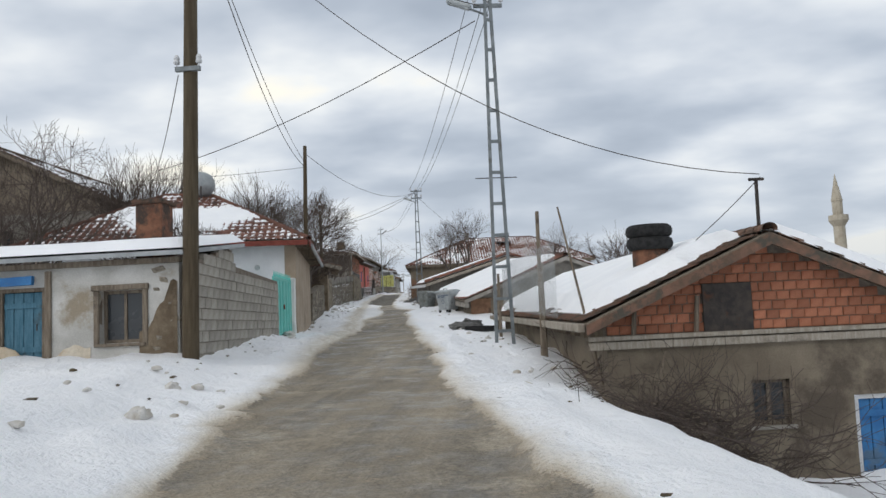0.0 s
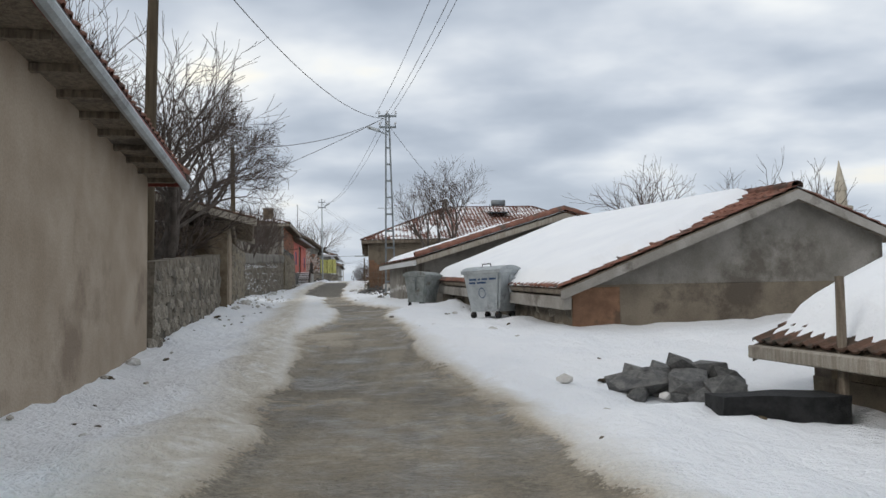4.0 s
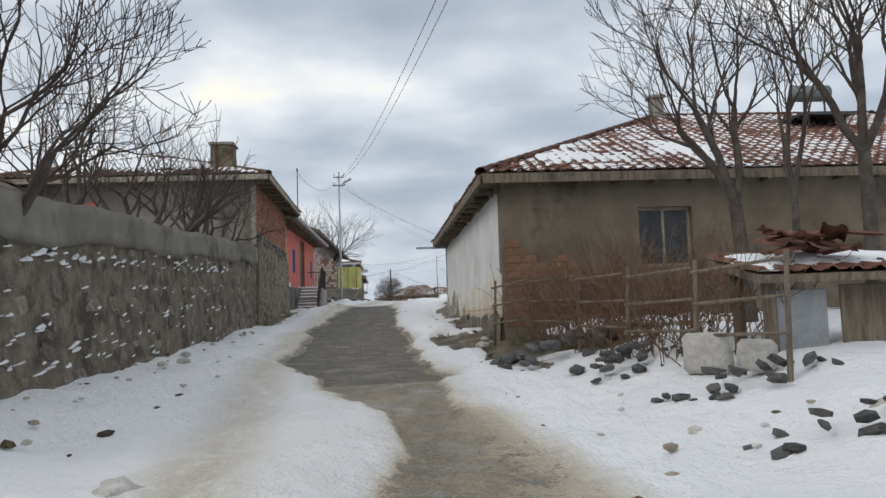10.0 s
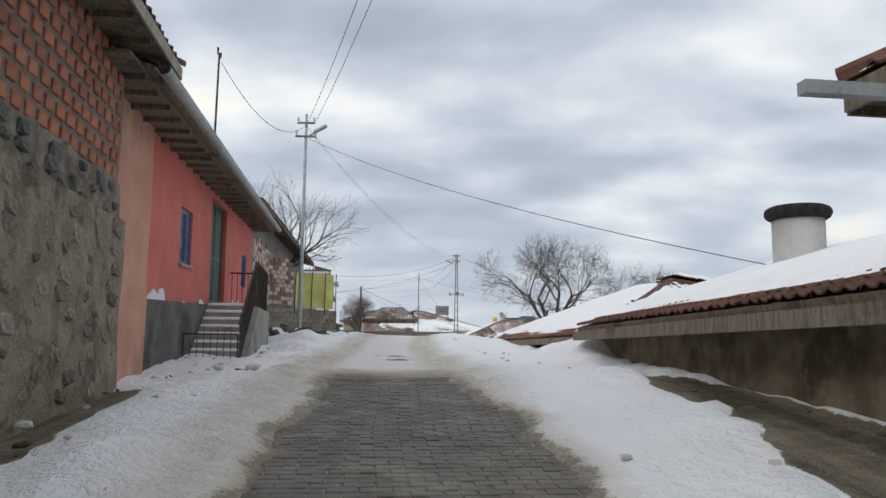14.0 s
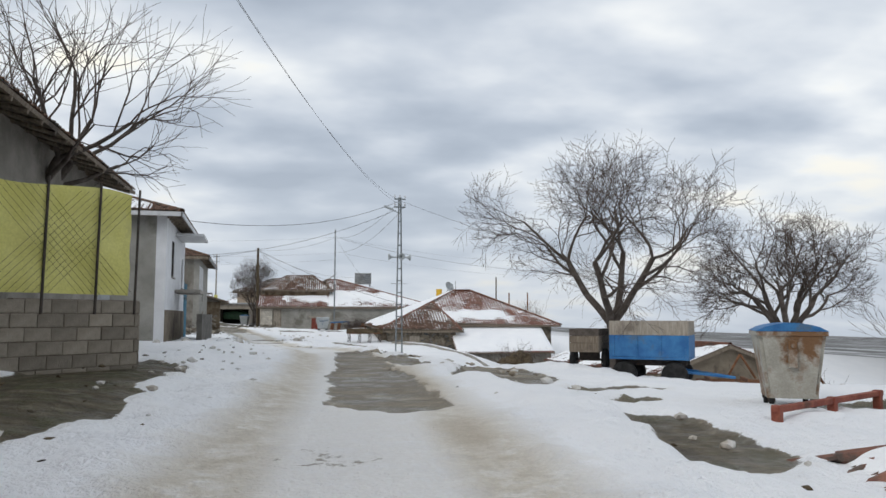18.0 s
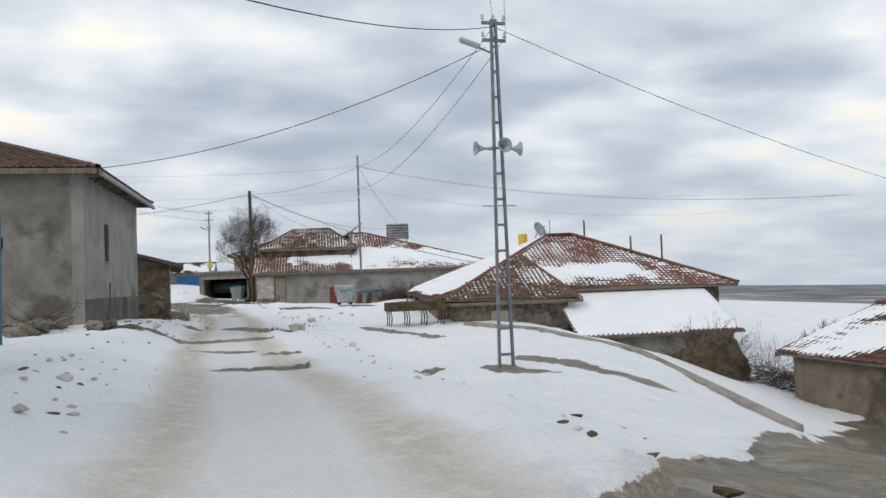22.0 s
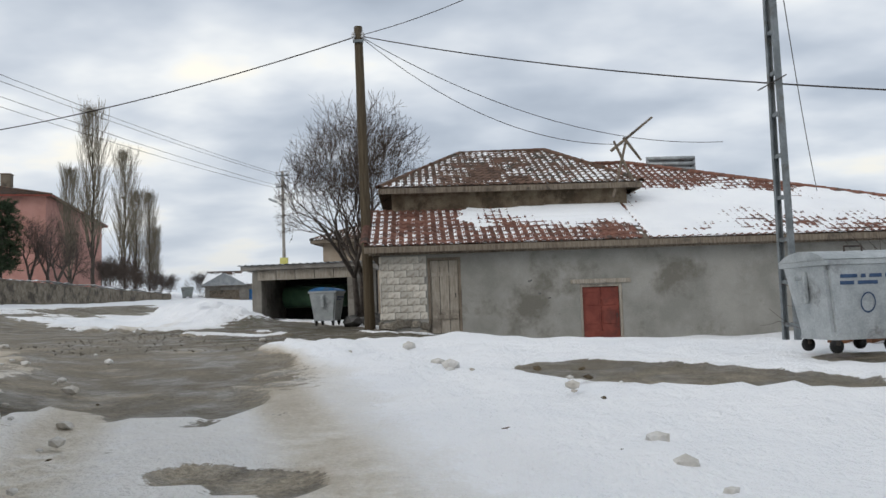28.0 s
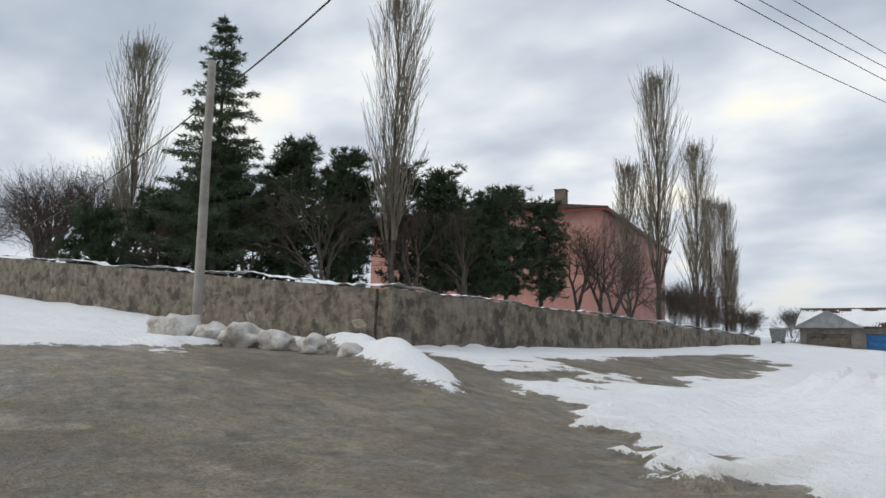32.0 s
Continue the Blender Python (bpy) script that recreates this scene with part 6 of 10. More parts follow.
def house_h():
    h = house("house", "red-painted house, dark plinth, barred window and green metal doors", -9.2, 72.3, 3.7, 95.5)
    h.matrix_world = pose(-9.2, 72.3, 3.7, 0, 0, 95.5) @ Matrix.Translation((8, 0, 0)) @ pose(0, 0, 0, 0, -2.4, 0) @ Matrix.Translation((-8, 0, 0))
    holes = {"front": [(5.5, 6.65, 2.3, 3.4), (9.0, 11.4, 1.6, 4.1), (14.8, 15.9, 2.2, 3.2)]}
    fr = walls(h, 17.4, 7.0, 4.4, {"all": "plaster_red"}, holes, rough=0.008)
    shade_box(h, 17.4, 7.0, 4.3)
    bm = bmesh.new()
    box(bm, 2.92, -0.045, -0.8, 17.4, -0.003, 1.55, 0.01)
    rough_up(bm, 0.012, 0.5, 3)
    part("plinth", bm, "plinth", h, "dark unpainted plinth")
    for a0, ln, sd in ((2.95, 1.5, 1), (4.6, 1.6, 2), (7.6, 1.0, 3), (12.5, 4.0, 4)):
        ragged(h, "peeled_plaster", (a0, -0.02, 0), (1, 0, 0), ln, lambda a: 1.5, lambda a: 1.56 + 0.35 * fbm(a, sd, 1.8, sd + 4), 0.02, "plaster_bright", sd, "white plaster under peeled red paint", 0.06)
    bm = bmesh.new()
    box(bm, 0.0, -0.06, -0.8, 2.9, -0.003, 4.4, 0.01)
    rough_up(bm, 0.02, 0.4, 5)
    part("pier", bm, "plaster_pink", h, "pale pink unpainted end pier")
    window(h, fr["front"], 5.5, 6.65, 2.3, 3.4, "white_metal", "glass", "blue", 0.08)
    window(h, fr["front"], 14.8, 15.9, 2.2, 3.2, "wood", "glass", "blue", 0.08, None, 0)
    for k in range(2):
        a = 9.02 + k * 1.19
        bm = bmesh.new()
        for b in ((a, 1.62, a + 0.06, 4.08), (a + 1.11, 1.62, a + 1.17, 4.08), (a + 0.06, 1.62, a + 1.11, 1.68), (a + 0.06, 4.02, a + 1.11, 4.08), (a + 0.06, 2.7, a + 1.11, 2.76)):
            box(bm, b[0], 0.1, b[1], b[2], 0.16, b[3])
        d = part("door", bm, "green", h, "dark green ribbed metal door leaf")
        for j in range(7):
            bm = bmesh.new()
            c = a + 0.07 + j * 0.149
            box(bm, c, 0.115, 1.69, c + 0.125, 0.14, 4.01, 0.008)
            part("slat", bm, "green", d)
    gx = 17.9
    slope(h, (-0.2, -0.75, 4.35), (gx, -0.75, 4.35), (gx, 3.5, 5.7), (-0.2, 3.5, 5.7), "tile_dark", 60, (8, 0, 4.4), patchy(0.2, 0.8, 6, 0.05, -0.2))
    slope(h, (gx, 7.5, 4.35), (-0.2, 7.5, 4.35), (-0.2, 3.5, 5.7), (gx, 3.5, 5.7), "tile_dark")
    soffit(h, 0, 0.2, 17.4, 6.8, 4.38, 0.85)
    bm = bmesh.new()
    rings = []
    for x in np.linspace(-0.2, gx, 30):
        rings.append([bm.verts.new((x, -0.86 + 0.09 * math.cos(t), 4.33 + 0.09 * math.sin(t))) for t in np.linspace(math.pi, 2 * math.pi, 8)])
    for p, q in zip(rings, rings[1:]):
        for k in range(7):
            bm.faces.new([p[k], q[k], q[k + 1], p[k + 1]])
    part("gutter", bm, "sheet", h, "grey half-round gutter", True)
    bm = bmesh.new()
    tube(bm, (9.7, 0.15, 4.5), (9.95, 0.15, 7.95), 0.03, 0.024, 6)
    tube(bm, (9.72, 0.15, 7.86), (10.18, 0.15, 7.9), 0.022, 0.022, 6)
    for x in (9.74, 10.16):
        tube(bm, (x, 0.15, 7.88), (x, 0.15, 8.02), 0.02, 0.03, 6)
    part("roof_bracket", bm, "iron", h)
    chimney(h, 0.5, 0.3, 4.4, 5.05, 0.5, "tile_dark", "sheet")


house_h()


def stairs():
    s = thing("staircase", "snow-dusted concrete staircase with an iron railing by the red house", "stairs", -9.2, 72.3, 3.7, 95.5)
    x0, n, rise, run = 6.0, 9, 0.172, 0.30
    for k in range(n):
        bm = bmesh.new()
        box(bm, x0 + k * run, -1.02, -0.5 if k == 0 else k * rise - 0.2, x0 + (k + 1) * run + 0.02, -0.05, (k + 1) * rise, 0.01)
        st = part("step", bm, "concrete", s)
        bm = bmesh.new()
        box(bm, x0 + k * run + 0.0, -1.0, (k + 1) * rise - 0.01, x0 + (k + 1) * run - 0.01, -0.08, (k + 1) * rise + 0.06, 0.02)
        part("snow", bm, "snow", st)
    x1 = x0 + n * run
    bm = bmesh.new()
    box(bm, x1, -1.18, -0.6, x1 + 2.9, -0.05, n * rise, 0.015)
    rough_up(bm, 0.01, 0.5)
    part("landing", bm, "plaster_lightgrey", s)
    bm = bmesh.new()
    prism(bm, [(x0 + 0.3, -0.6), (x1, -0.6), (x1, n * rise - 0.02), (x0 + 0.35, 0.2)], -1.2, -1.03)
    part("side_wall", bm, "plaster_lightgrey", s)
    bm = bmesh.new()
    tube(bm, (x0, -1.1, 1.05), (x1, -1.1, 1.05 + n * rise), 0.022, 0.022, 6)
    tube(bm, (x1, -1.1, n * rise + 1.05), (x1 + 2.9, -1.1, n * rise + 1.05), 0.022, 0.022, 6)
    tube(bm, (x1 + 2.9, -1.1, n * rise + 1.05), (x1 + 2.9, -0.1, n * rise + 1.05), 0.022, 0.022, 6)
    rail = part("railing", bm, "iron", s, "dark iron handrail")
    ends = [(x0 + k * run / 2, -1.1, 0.1 + k / 2 * rise, 0.95) for k in range(1, n * 2)] + [(x1 + 2.9 * k / 17, -1.1, n * rise, 1.04) for k in range(18)] + [(x1 + 2.9, -1.0 + k * 0.14, n * rise, 1.04) for k in range(7)]
    for x, y, z, hh in ends:
        bm = bmesh.new()
        tube(bm, (x, y, z), (x, y, z + hh), 0.009, 0.009, 5)
        part("baluster", bm, "iron", rail)
    bm = bmesh.new()
    for z in (0.15, 0.85):
        box(bm, x0 - 0.114, -1.1, z - 0.014, x0 - 0.086, -0.05, z + 0.014)
    for y in (-1.1, -0.065):
        box(bm, x0 - 0.112, y - 0.012, 0.13, x0 - 0.088, y + 0.012, 0.87)
    gate = part("gate", bm, "iron", s, "low iron gate at the foot of the stairs")
    for k in range(1, 8):
        y = -1.1 + k * 0.13
        bm = bmesh.new()
        tube(bm, (x0 - 0.1, y, -0.1), (x0 - 0.1, y, 0.95 + (0.06 if k % 2 else 0)), 0.009, 0.006, 5)
        part("bar", bm, "iron", gate)


stairs()


def house_i():
    h = house("house", "old stone and brick house with a sagging tiled roof", -11.4, 90.2, 4.5, 92.5)
    fr = walls(h, 20.0, 7.0, 5.05, {"all": "plaster_grey", "left": "rubble"}, {"front": [(1.2, 2.0, 2.2, 3.2)]}, rough=0.03)
    shade_box(h, 20.0, 7.0, 4.95)
    window(h, fr["front"], 1.2, 2.0, 2.2, 3.2, "wood", "glass")
    slope(h, (-0.5, -0.8, 4.95), (20.5, -0.8, 4.95), (20.5, 3.5, 6.3), (-0.5, 3.5, 6.3), "tile_dark", 40, (8, 0, 4.95), patchy(0.1, 0.8, 16, 0.05, -0.2))
    slope(h, (20.5, 7.5, 4.95), (-0.5, 7.5, 4.95), (-0.5, 3.5, 6.3), (20.5, 3.5, 6.3), "tile_dark")
    for k in range(26):
        bm = bmesh.new()
        c = -0.2 + k * 0.8
        tube(bm, (c, -0.78, 4.83), (c, 0.1, 5.07), 0.045, 0.045, 6)
        part("rafter", bm, "wood", h)
    bricks(h, "brick", (2.6, 0, 1.5), (1, 0, 0), 5.2, 2.8, 0.24, 0.17, "brick", lambda a, b: b < 2.6 - 0.2 * math.sin(3 * a), 0.02, mats=["brick", "brick_pale", "brick_pale"])


house_i()


def yard_corner():
    """Concrete-block wall with stacked brick and a yellow sheet behind wire."""
    w = block_wall("wall_4", "rough grey concrete block yard wall at the bend of the lane", -11.9, 97.0, 4.7, 50.0, 4.5, [(0, 1.55), (1.2, 1.5), (1.9, 1.25), (2.2, 1.45), (4.5, 1.45)], start=-0.2)
    bricks(w, "brick", (0.0, 0.02, 1.55), (1, 0, 0), 1.75, 2.2, 0.27, 0.18, "brick", lambda a, b: b < 2.1 - 0.25 * math.sin(4 * a) and not (a > 1.3 and b > 1.7), 0.01, wobble=0.03, mats=["brick", "brick_pale", "brick_pale"])
    bm = bmesh.new()
    wall_mesh(bm, 1.7, 1.4, 3.5, 0.2)
    ob = part("core", bm, "mortar", w)
    ob.matrix_local = pose(0, 0.03, 0)
    y = thing("yellow_sheet", "yellow plastic sheet behind wire mesh on posts above the block wall", "sheet", -11.9, 97.0, 4.7, 50.0)
    bm = bmesh.new()
    vs, k = {}, 24
    for i in range(k + 1):
        for j in range(9):
            a, b = 1.85 + 2.5 * i / k, 1.5 + 1.6 * j / 8
            vs[i, j] = bm.verts.new((a, 0.06 + 0.035 * math.sin(a * 6) + 0.02 * math.sin(b * 9 + a * 3), b - 0.05 * math.sin((a - 1.85) / 2.6 * math.pi * 2) * (j / 8)))
    for i in range(k):
        for j in range(8):
            bm.faces.new([vs[i, j], vs[i + 1, j], vs[i + 1, j + 1], vs[i, j + 1]])
    part("sheet", bm, "yellow", y, "", True)
    for a in (1.85, 2.85, 3.7, 4.4):
        bm = bmesh.new()
        tube(bm, (a, 0.0, 1.2), (a + 0.03, 0.0, 3.2), 0.022, 0.02, 6)
        part("post", bm, "iron", y)
    bm = bmesh.new()
    for k in range(22):
        a = 1.85 + k * 0.12
        for s in (1, -1):
            p, q = (a, -0.01, 1.5), (a + s * 1.55, -0.01, 3.05)
            if 1.8 < q[0] < 4.6:
                tube(bm, p, q, 0.003, 0.003, 3)
    part("wire_mesh", bm, "iron", y)
    # return of the wall along the lane
    block_wall("wall_5", "grey concrete block wall running back from the bend", -9.0, 100.45, 4.7, 110.0, 4.5, [(0, 1.45), (4.5, 1.4)], start=-0.2)


yard_corner()


def house_m():
    h = house("house", "house with a white balcony side and grey plastered end", -11.7, 116.5, 4.8, 95)
    holes = {"front": [(2.0, 3.1, 2.6, 4.0), (6.4, 7.2, 2.3, 3.6)]}
    fr = walls(h, 8.0, 8.0, 4.8, {"all": "plaster_lightgrey", "front": "plaster_bright"}, holes, rough=0.008)
    shade_box(h, 8.0, 8.0, 4.7)
    bm = bmesh.new()
    box(bm, 0.0, -0.04, -0.8, 8.0, -0.003, 1.3, 0.01)
    part("plinth", bm, "plaster_brown", h)
    window(h, fr["front"], 2.0, 3.1, 2.6, 4.0, "wood", "glass", "iron", 0.1)
    window(h, fr["front"], 6.4, 7.2, 2.3, 3.6, "wood", "glass", None, 0.1)
    hip_roof(h, 0, 0, 8.0, 8.0, 4.8, (3.6, 4, 6.3), (4.4, 4, 6.3), 0.55, "tile_dark", {"left": 60}, (0, 1, 5), {"left": patchy(0.2, 0.8, 9, 0.04, -0.3)}, "white_metal")
    soffit(h, 0, 0, 8.0, 8.0, 4.78, 0.53)
    bm = bmesh.new()
    box(bm, 3.6, -1.0, 2.0, 6.0, -0.01, 2.15, 0.015)
    b = part("balcony", bm, "concrete", h)
    for k in range(16):
        bm = bmesh.new()
        tube(bm, (3.65 + k * 0.153, -0.95, 2.15), (3.65 + k * 0.153, -0.95, 3.1), 0.01, 0.01, 5)
        part("bar", bm, "white_metal", b)
    bm = bmesh.new()
    tube(bm, (3.6, -0.95, 3.1), (6.0, -0.95, 3.1), 0.02, 0.02, 6)
    part("rail", bm, "white_metal", b)
    bm = bmesh.new()
    box(bm, 3.4, -1.1, 4.3, 6.3, -0.01, 4.42, 0.015)
    part("canopy", bm, "white_metal", h)
    # low garden wall and faded gate before the house
    w = thing("garden_wall", "low dark concrete garden wall beside the lane", "wall", -10.6, 118.0, 4.6, 95, kind="structure")
    bm = bmesh.new()
    wall_mesh(bm, 8.0, -0.6, 1.35, 0.2)
    rough_up(bm, 0.02, 0.5, 4)
    part("core", bm, "plinth", w)
    g = thing("blue_gate", "faded blue sheet gate standing ajar", "gate", -13.9, 130.6, 4.9, 60)
    for k in range(5):
        bm = bmesh.new()
        box(bm, k * 0.2, 0, -0.4, k * 0.2 + 0.19, 0.03, 3.2 - 0.12 * k, 0.006)
        part("board", bm, "blue_faded", g)
    f = thing("sheet_gate", "pale rusty sheet-metal yard gate with a corrugated panel", "gate", -15.6, 113.6, 4.7, 20)
    for k in range(9):
        bm = bmesh.new()
        box(bm, k * 0.3, 0, -0.3, k * 0.3 + 0.29, 0.03, 2.1, 0.006)
        part("panel", bm, "wood_pale" if k < 6 else "sheet", f)
    for k in (0, 4, 8):
        bm = bmesh.new()
        box(bm, k * 0.3 - 0.05, 0.03, -0.4, k * 0.3 + 0.05, 0.13, 2.25, 0.008)
        part("post", bm, "wood", f)


house_m()


def house_n():
    h = house("house", "tall grey-rendered house with a dark plinth and tiled hip roof", -13.75, 138.0, 4.3, 95)
    holes = {"front": [(2.9, 3.6, 2.6, 3.9)], "left": [(4.8, 5.4, 2.9, 3.3)]}
    fr = walls(h, 9.2, 8.0, 5.3, {"all": "plaster_lightgrey", "left": "plaster_grey"}, holes, rough=0.01)
    shade_box(h, 9.2, 8.0, 5.2)
    bm = bmesh.new()
    box(bm, 0.0, -0.035, -0.8, 9.2, -0.003, 1.35, 0.01)
    rough_up(bm, 0.012, 0.5, 6)
    part("plinth", bm, "plinth", h)
    window(h, fr["front"], 2.9, 3.6, 2.6, 3.9, "wood", "pane_pale", "iron", 0.1, "concrete", 0)
    window(h, fr["left"], 4.8, 5.4, 2.9, 3.3, "wood", "glass", None, 0.15, None, 0)
    hip_roof(h, 0, 0, 9.2, 8.0, 5.3, (3.6, 4, 6.9), (5.6, 4, 6.9), 0.55, "tile_dark", {"left": 100}, (0, 1, 5), None, "wood")
    soffit(h, 0, 0, 9.2, 8.0, 5.28, 0.53)
    bm = bmesh.new()
    tube(bm, (-0.4, -0.62, 5.15), (9.7, -0.62, 5.1), 0.07, 0.07, 8)
    part("gutter", bm, "sheet", h)
    bm = bmesh.new()
    box(bm, 3.5, -0.05, 0.9, 3.56, -0.02, 1.9, 0.004)
    part("pipe", bm, "rust", h)
    stones(h, (0, 8.0, 0), (0, -1, 0), 1.0, 4.6, 26, 0.3, "stone", -0.02, 91)


house_n()


def house_o():
    h = house("barn", "rubble stone barn with crumbling mud render and projecting rafters", -14.0, 150.6, 4.0, 103)
    walls(h, 8.0, 7.0, 3.0, {"all": "mud_wall"}, rough=0.05)
    stones(h, (0, 0, -0.2), (1, 0, 0), 5.2, 2.7, 260, 0.24, "stone", 0.0, 101)
    stones(h, (5.2, 0, -0.2), (1, 0, 0), 2.8, 0.9, 40, 0.26, "dark_stone", 0.0, 102)
    stones(h, (0, 7.0, -0.2), (0, -1, 0), 7.0, 2.2, 130, 0.26, "stone", 0.0, 104)
    bricks(h, "brick", (0.2, 0, 2.25), (1, 0, 0), 2.6, 0.8, 0.28, 0.19, "brick_pale", None, 0.03)
    slope(h, (-0.5, -0.6, 2.95), (8.5, -0.6, 2.95), (8.5, 3.5, 4.1), (-0.5, 3.5, 4.1), "tile_dark", 100, (4, 0, 3))
    slope(h, (8.5, 7.6, 2.95), (-0.5, 7.6, 2.95), (-0.5, 3.5, 4.1), (8.5, 3.5, 4.1), "tile_dark")
    gable = bmesh.new()
    prism(gable, [(0.05, 3.0), (6.95, 3.0), (3.5, 4.0)], 0.05, 0.4, "x")
    part("gable", gable, "plaster_grey", h)
    for k in range(15):
        bm = bmesh.new()
        c = -0.2 + k * 0.6
        tube(bm, (c, -0.62, 2.84), (c, 0.1, 3.04), 0.05, 0.05, 6)
        part("rafter", bm, "wood", h)


house_o()


# ---- right side, second half ----
def house_l():
    h = house("house", "low house under a broad red tiled hip roof, partly snowy", -1.4, 150.8, 3.2, 0.0)
    walls(h, 14.4, 12.0, 1.9, {"all": "rubble"}, {"front": [(7.4, 8.2, 0.4, 1.3)]}, rough=0.03)
    shade_box(h, 14.4, 12.0, 1.9)
    bm = bmesh.new()
    box(bm, 0.5, -2.0, -0.8, 5.9, -0.02, 1.5)
    rough_up(bm, 0.05, 0.4, 6)
    w = part("wing", bm, "rubble", h, "dark rubble wing under the projecting roof")
    stones(w, (0.5, -2.0, -0.5), (1, 0, 0), 5.4, 1.9, 90, 0.24, "dark_stone", 0.0, 64)
    bm = bmesh.new()
    box(bm, 2.2, -2.08, 0.55, 3.0, -1.9, 1.15, 0.01)
    part("window_board", bm, "wood_pale", w)
    r0, r1, pl, pr, t = (7.2, 6.1, 4.97), (8.6, 6.1, 4.97), (-0.1, -2.5, 1.66), (6.4, -2.4, 1.52), (4.72, 3.18, 3.85)
    b, c, d = (15.0, -0.95, 1.95), (15.0, 12.6, 1.95), (-0.7, 12.6, 1.9)
    deep = full_snow(0.14, 61, 0.3, 0.5)
    left = lambda p, q, lu, lv: deep(p, q, lu, lv) if lu - p > 1.3 + 3.4 * max(0.0, 0.55 - q / lv) + 0.5 * fbm(p, q, 0.9, 7) else -0.03
    slope(h, d, pl, r0, r0, "tile_dark", 120, (0, -2, 1.7), left)
    slope(h, (1.9, -0.95, 2.25), b, r1, r0, "tile", 200, (6, 0, 2.5), dashes(64, -0.05, patchy(0.12, 0.4, 63, 0.05, -0.1)), fine=0.08)
    slope(h, tuple(Vector(pl) + Vector((0, 0, 0.08))), tuple(Vector(pr) + Vector((0, 0, 0.08))), tuple(Vector(t) + Vector((0, 0, 0.1))), tuple(Vector(t) + Vector((0, 0, 0.1))), "tile_dark", 200, (3, -2, 1.8), dashes(65, -0.35), fine=0.08)
    slope(h, b, c, r1, r1, "tile", 0, None, patchy(0.2, 0.8, 67, 0.05, 0.1))
    slope(h, c, d, r0, r1, "tile")
    for p, q in ((pl, r0), (pr, t), (b, r1), (r0, r1)):
        ridge_tiles(h, tuple(Vector(p) + Vector((0, 0, 0.07))), tuple(Vector(q) + Vector((0, 0, 0.09))), "tile")
    bm = bmesh.new()
    box(bm, 0.0, -2.5, 1.42, 6.5, -2.46, 1.58, 0.01)
    part("fascia", bm, "wood", h)
    bm = bmesh.new()
    box(bm, 6.2, -0.93, 1.86, 15.0, -0.89, 2.02, 0.01)
    part("fascia", bm, "wood", h)
    slope(h, (5.6, -4.4, -0.1), (13.4, -4.4, -0.1), (13.4, -0.5, 1.75), (5.6, -0.5, 1.75), "tile", 60, (8, -4, 0.5), full_snow(0.12, 66, 0.22, 0.4))
    bm = bmesh.new()
    box(bm, 5.9, -3.9, -1.8, 13.1, -0.6, -0.12)
    rough_up(bm, 0.04, 0.5, 8)
    part("lean_to", bm, "plaster_grey", h)
    dish(h, 6.7, 6.3, 5.35, 0.5, 40, 25)
    bm = bmesh.new()
    lathe(bm, [(0.24, 4.4), (0.27, 4.45), (0.27, 5.15), (0.24, 5.2)], 14, 5.9, 6.9)
    part("canister", bm, "yellow_can", h, "yellow plastic drum used as chimney cap", True)
    bm = bmesh.new()
    tube(bm, (7.2, 5.6, 4.6), (7.2, 5.6, 5.9), 0.02, 0.015, 6)
    part("antenna", bm, "iron", h)
    for x, y in ((12.5, 7.0), (14.0, 6.0)):
        bm = bmesh.new()
        tube(bm, (x, y, 3.3), (x, y, 4.9), 0.06, 0.06, 8)
        part("flue", bm, "rust", h)


house_l()


def house_q():
    h = house("house", "low plastered barn below the lane with a snowy tiled roof", 10.9, 125.0, 1.5, 8.0)
    walls(h, 8.0, 13.0, 1.55, {"all": "plaster_brown"}, rough=0.02)
    gable_wall(h, 8.0, 1.55, 2.9, 0.02, 0.3, "plaster_brown")
    gable_roof(h, 8.0, 13.0, 1.6, 2.95, 0.4, "tile", {"left": patchy(0.12, 0.75, 71, 0.07, 0.12)}, {"left": 80}, (0, 4, 1.6), "wood")


house_q()


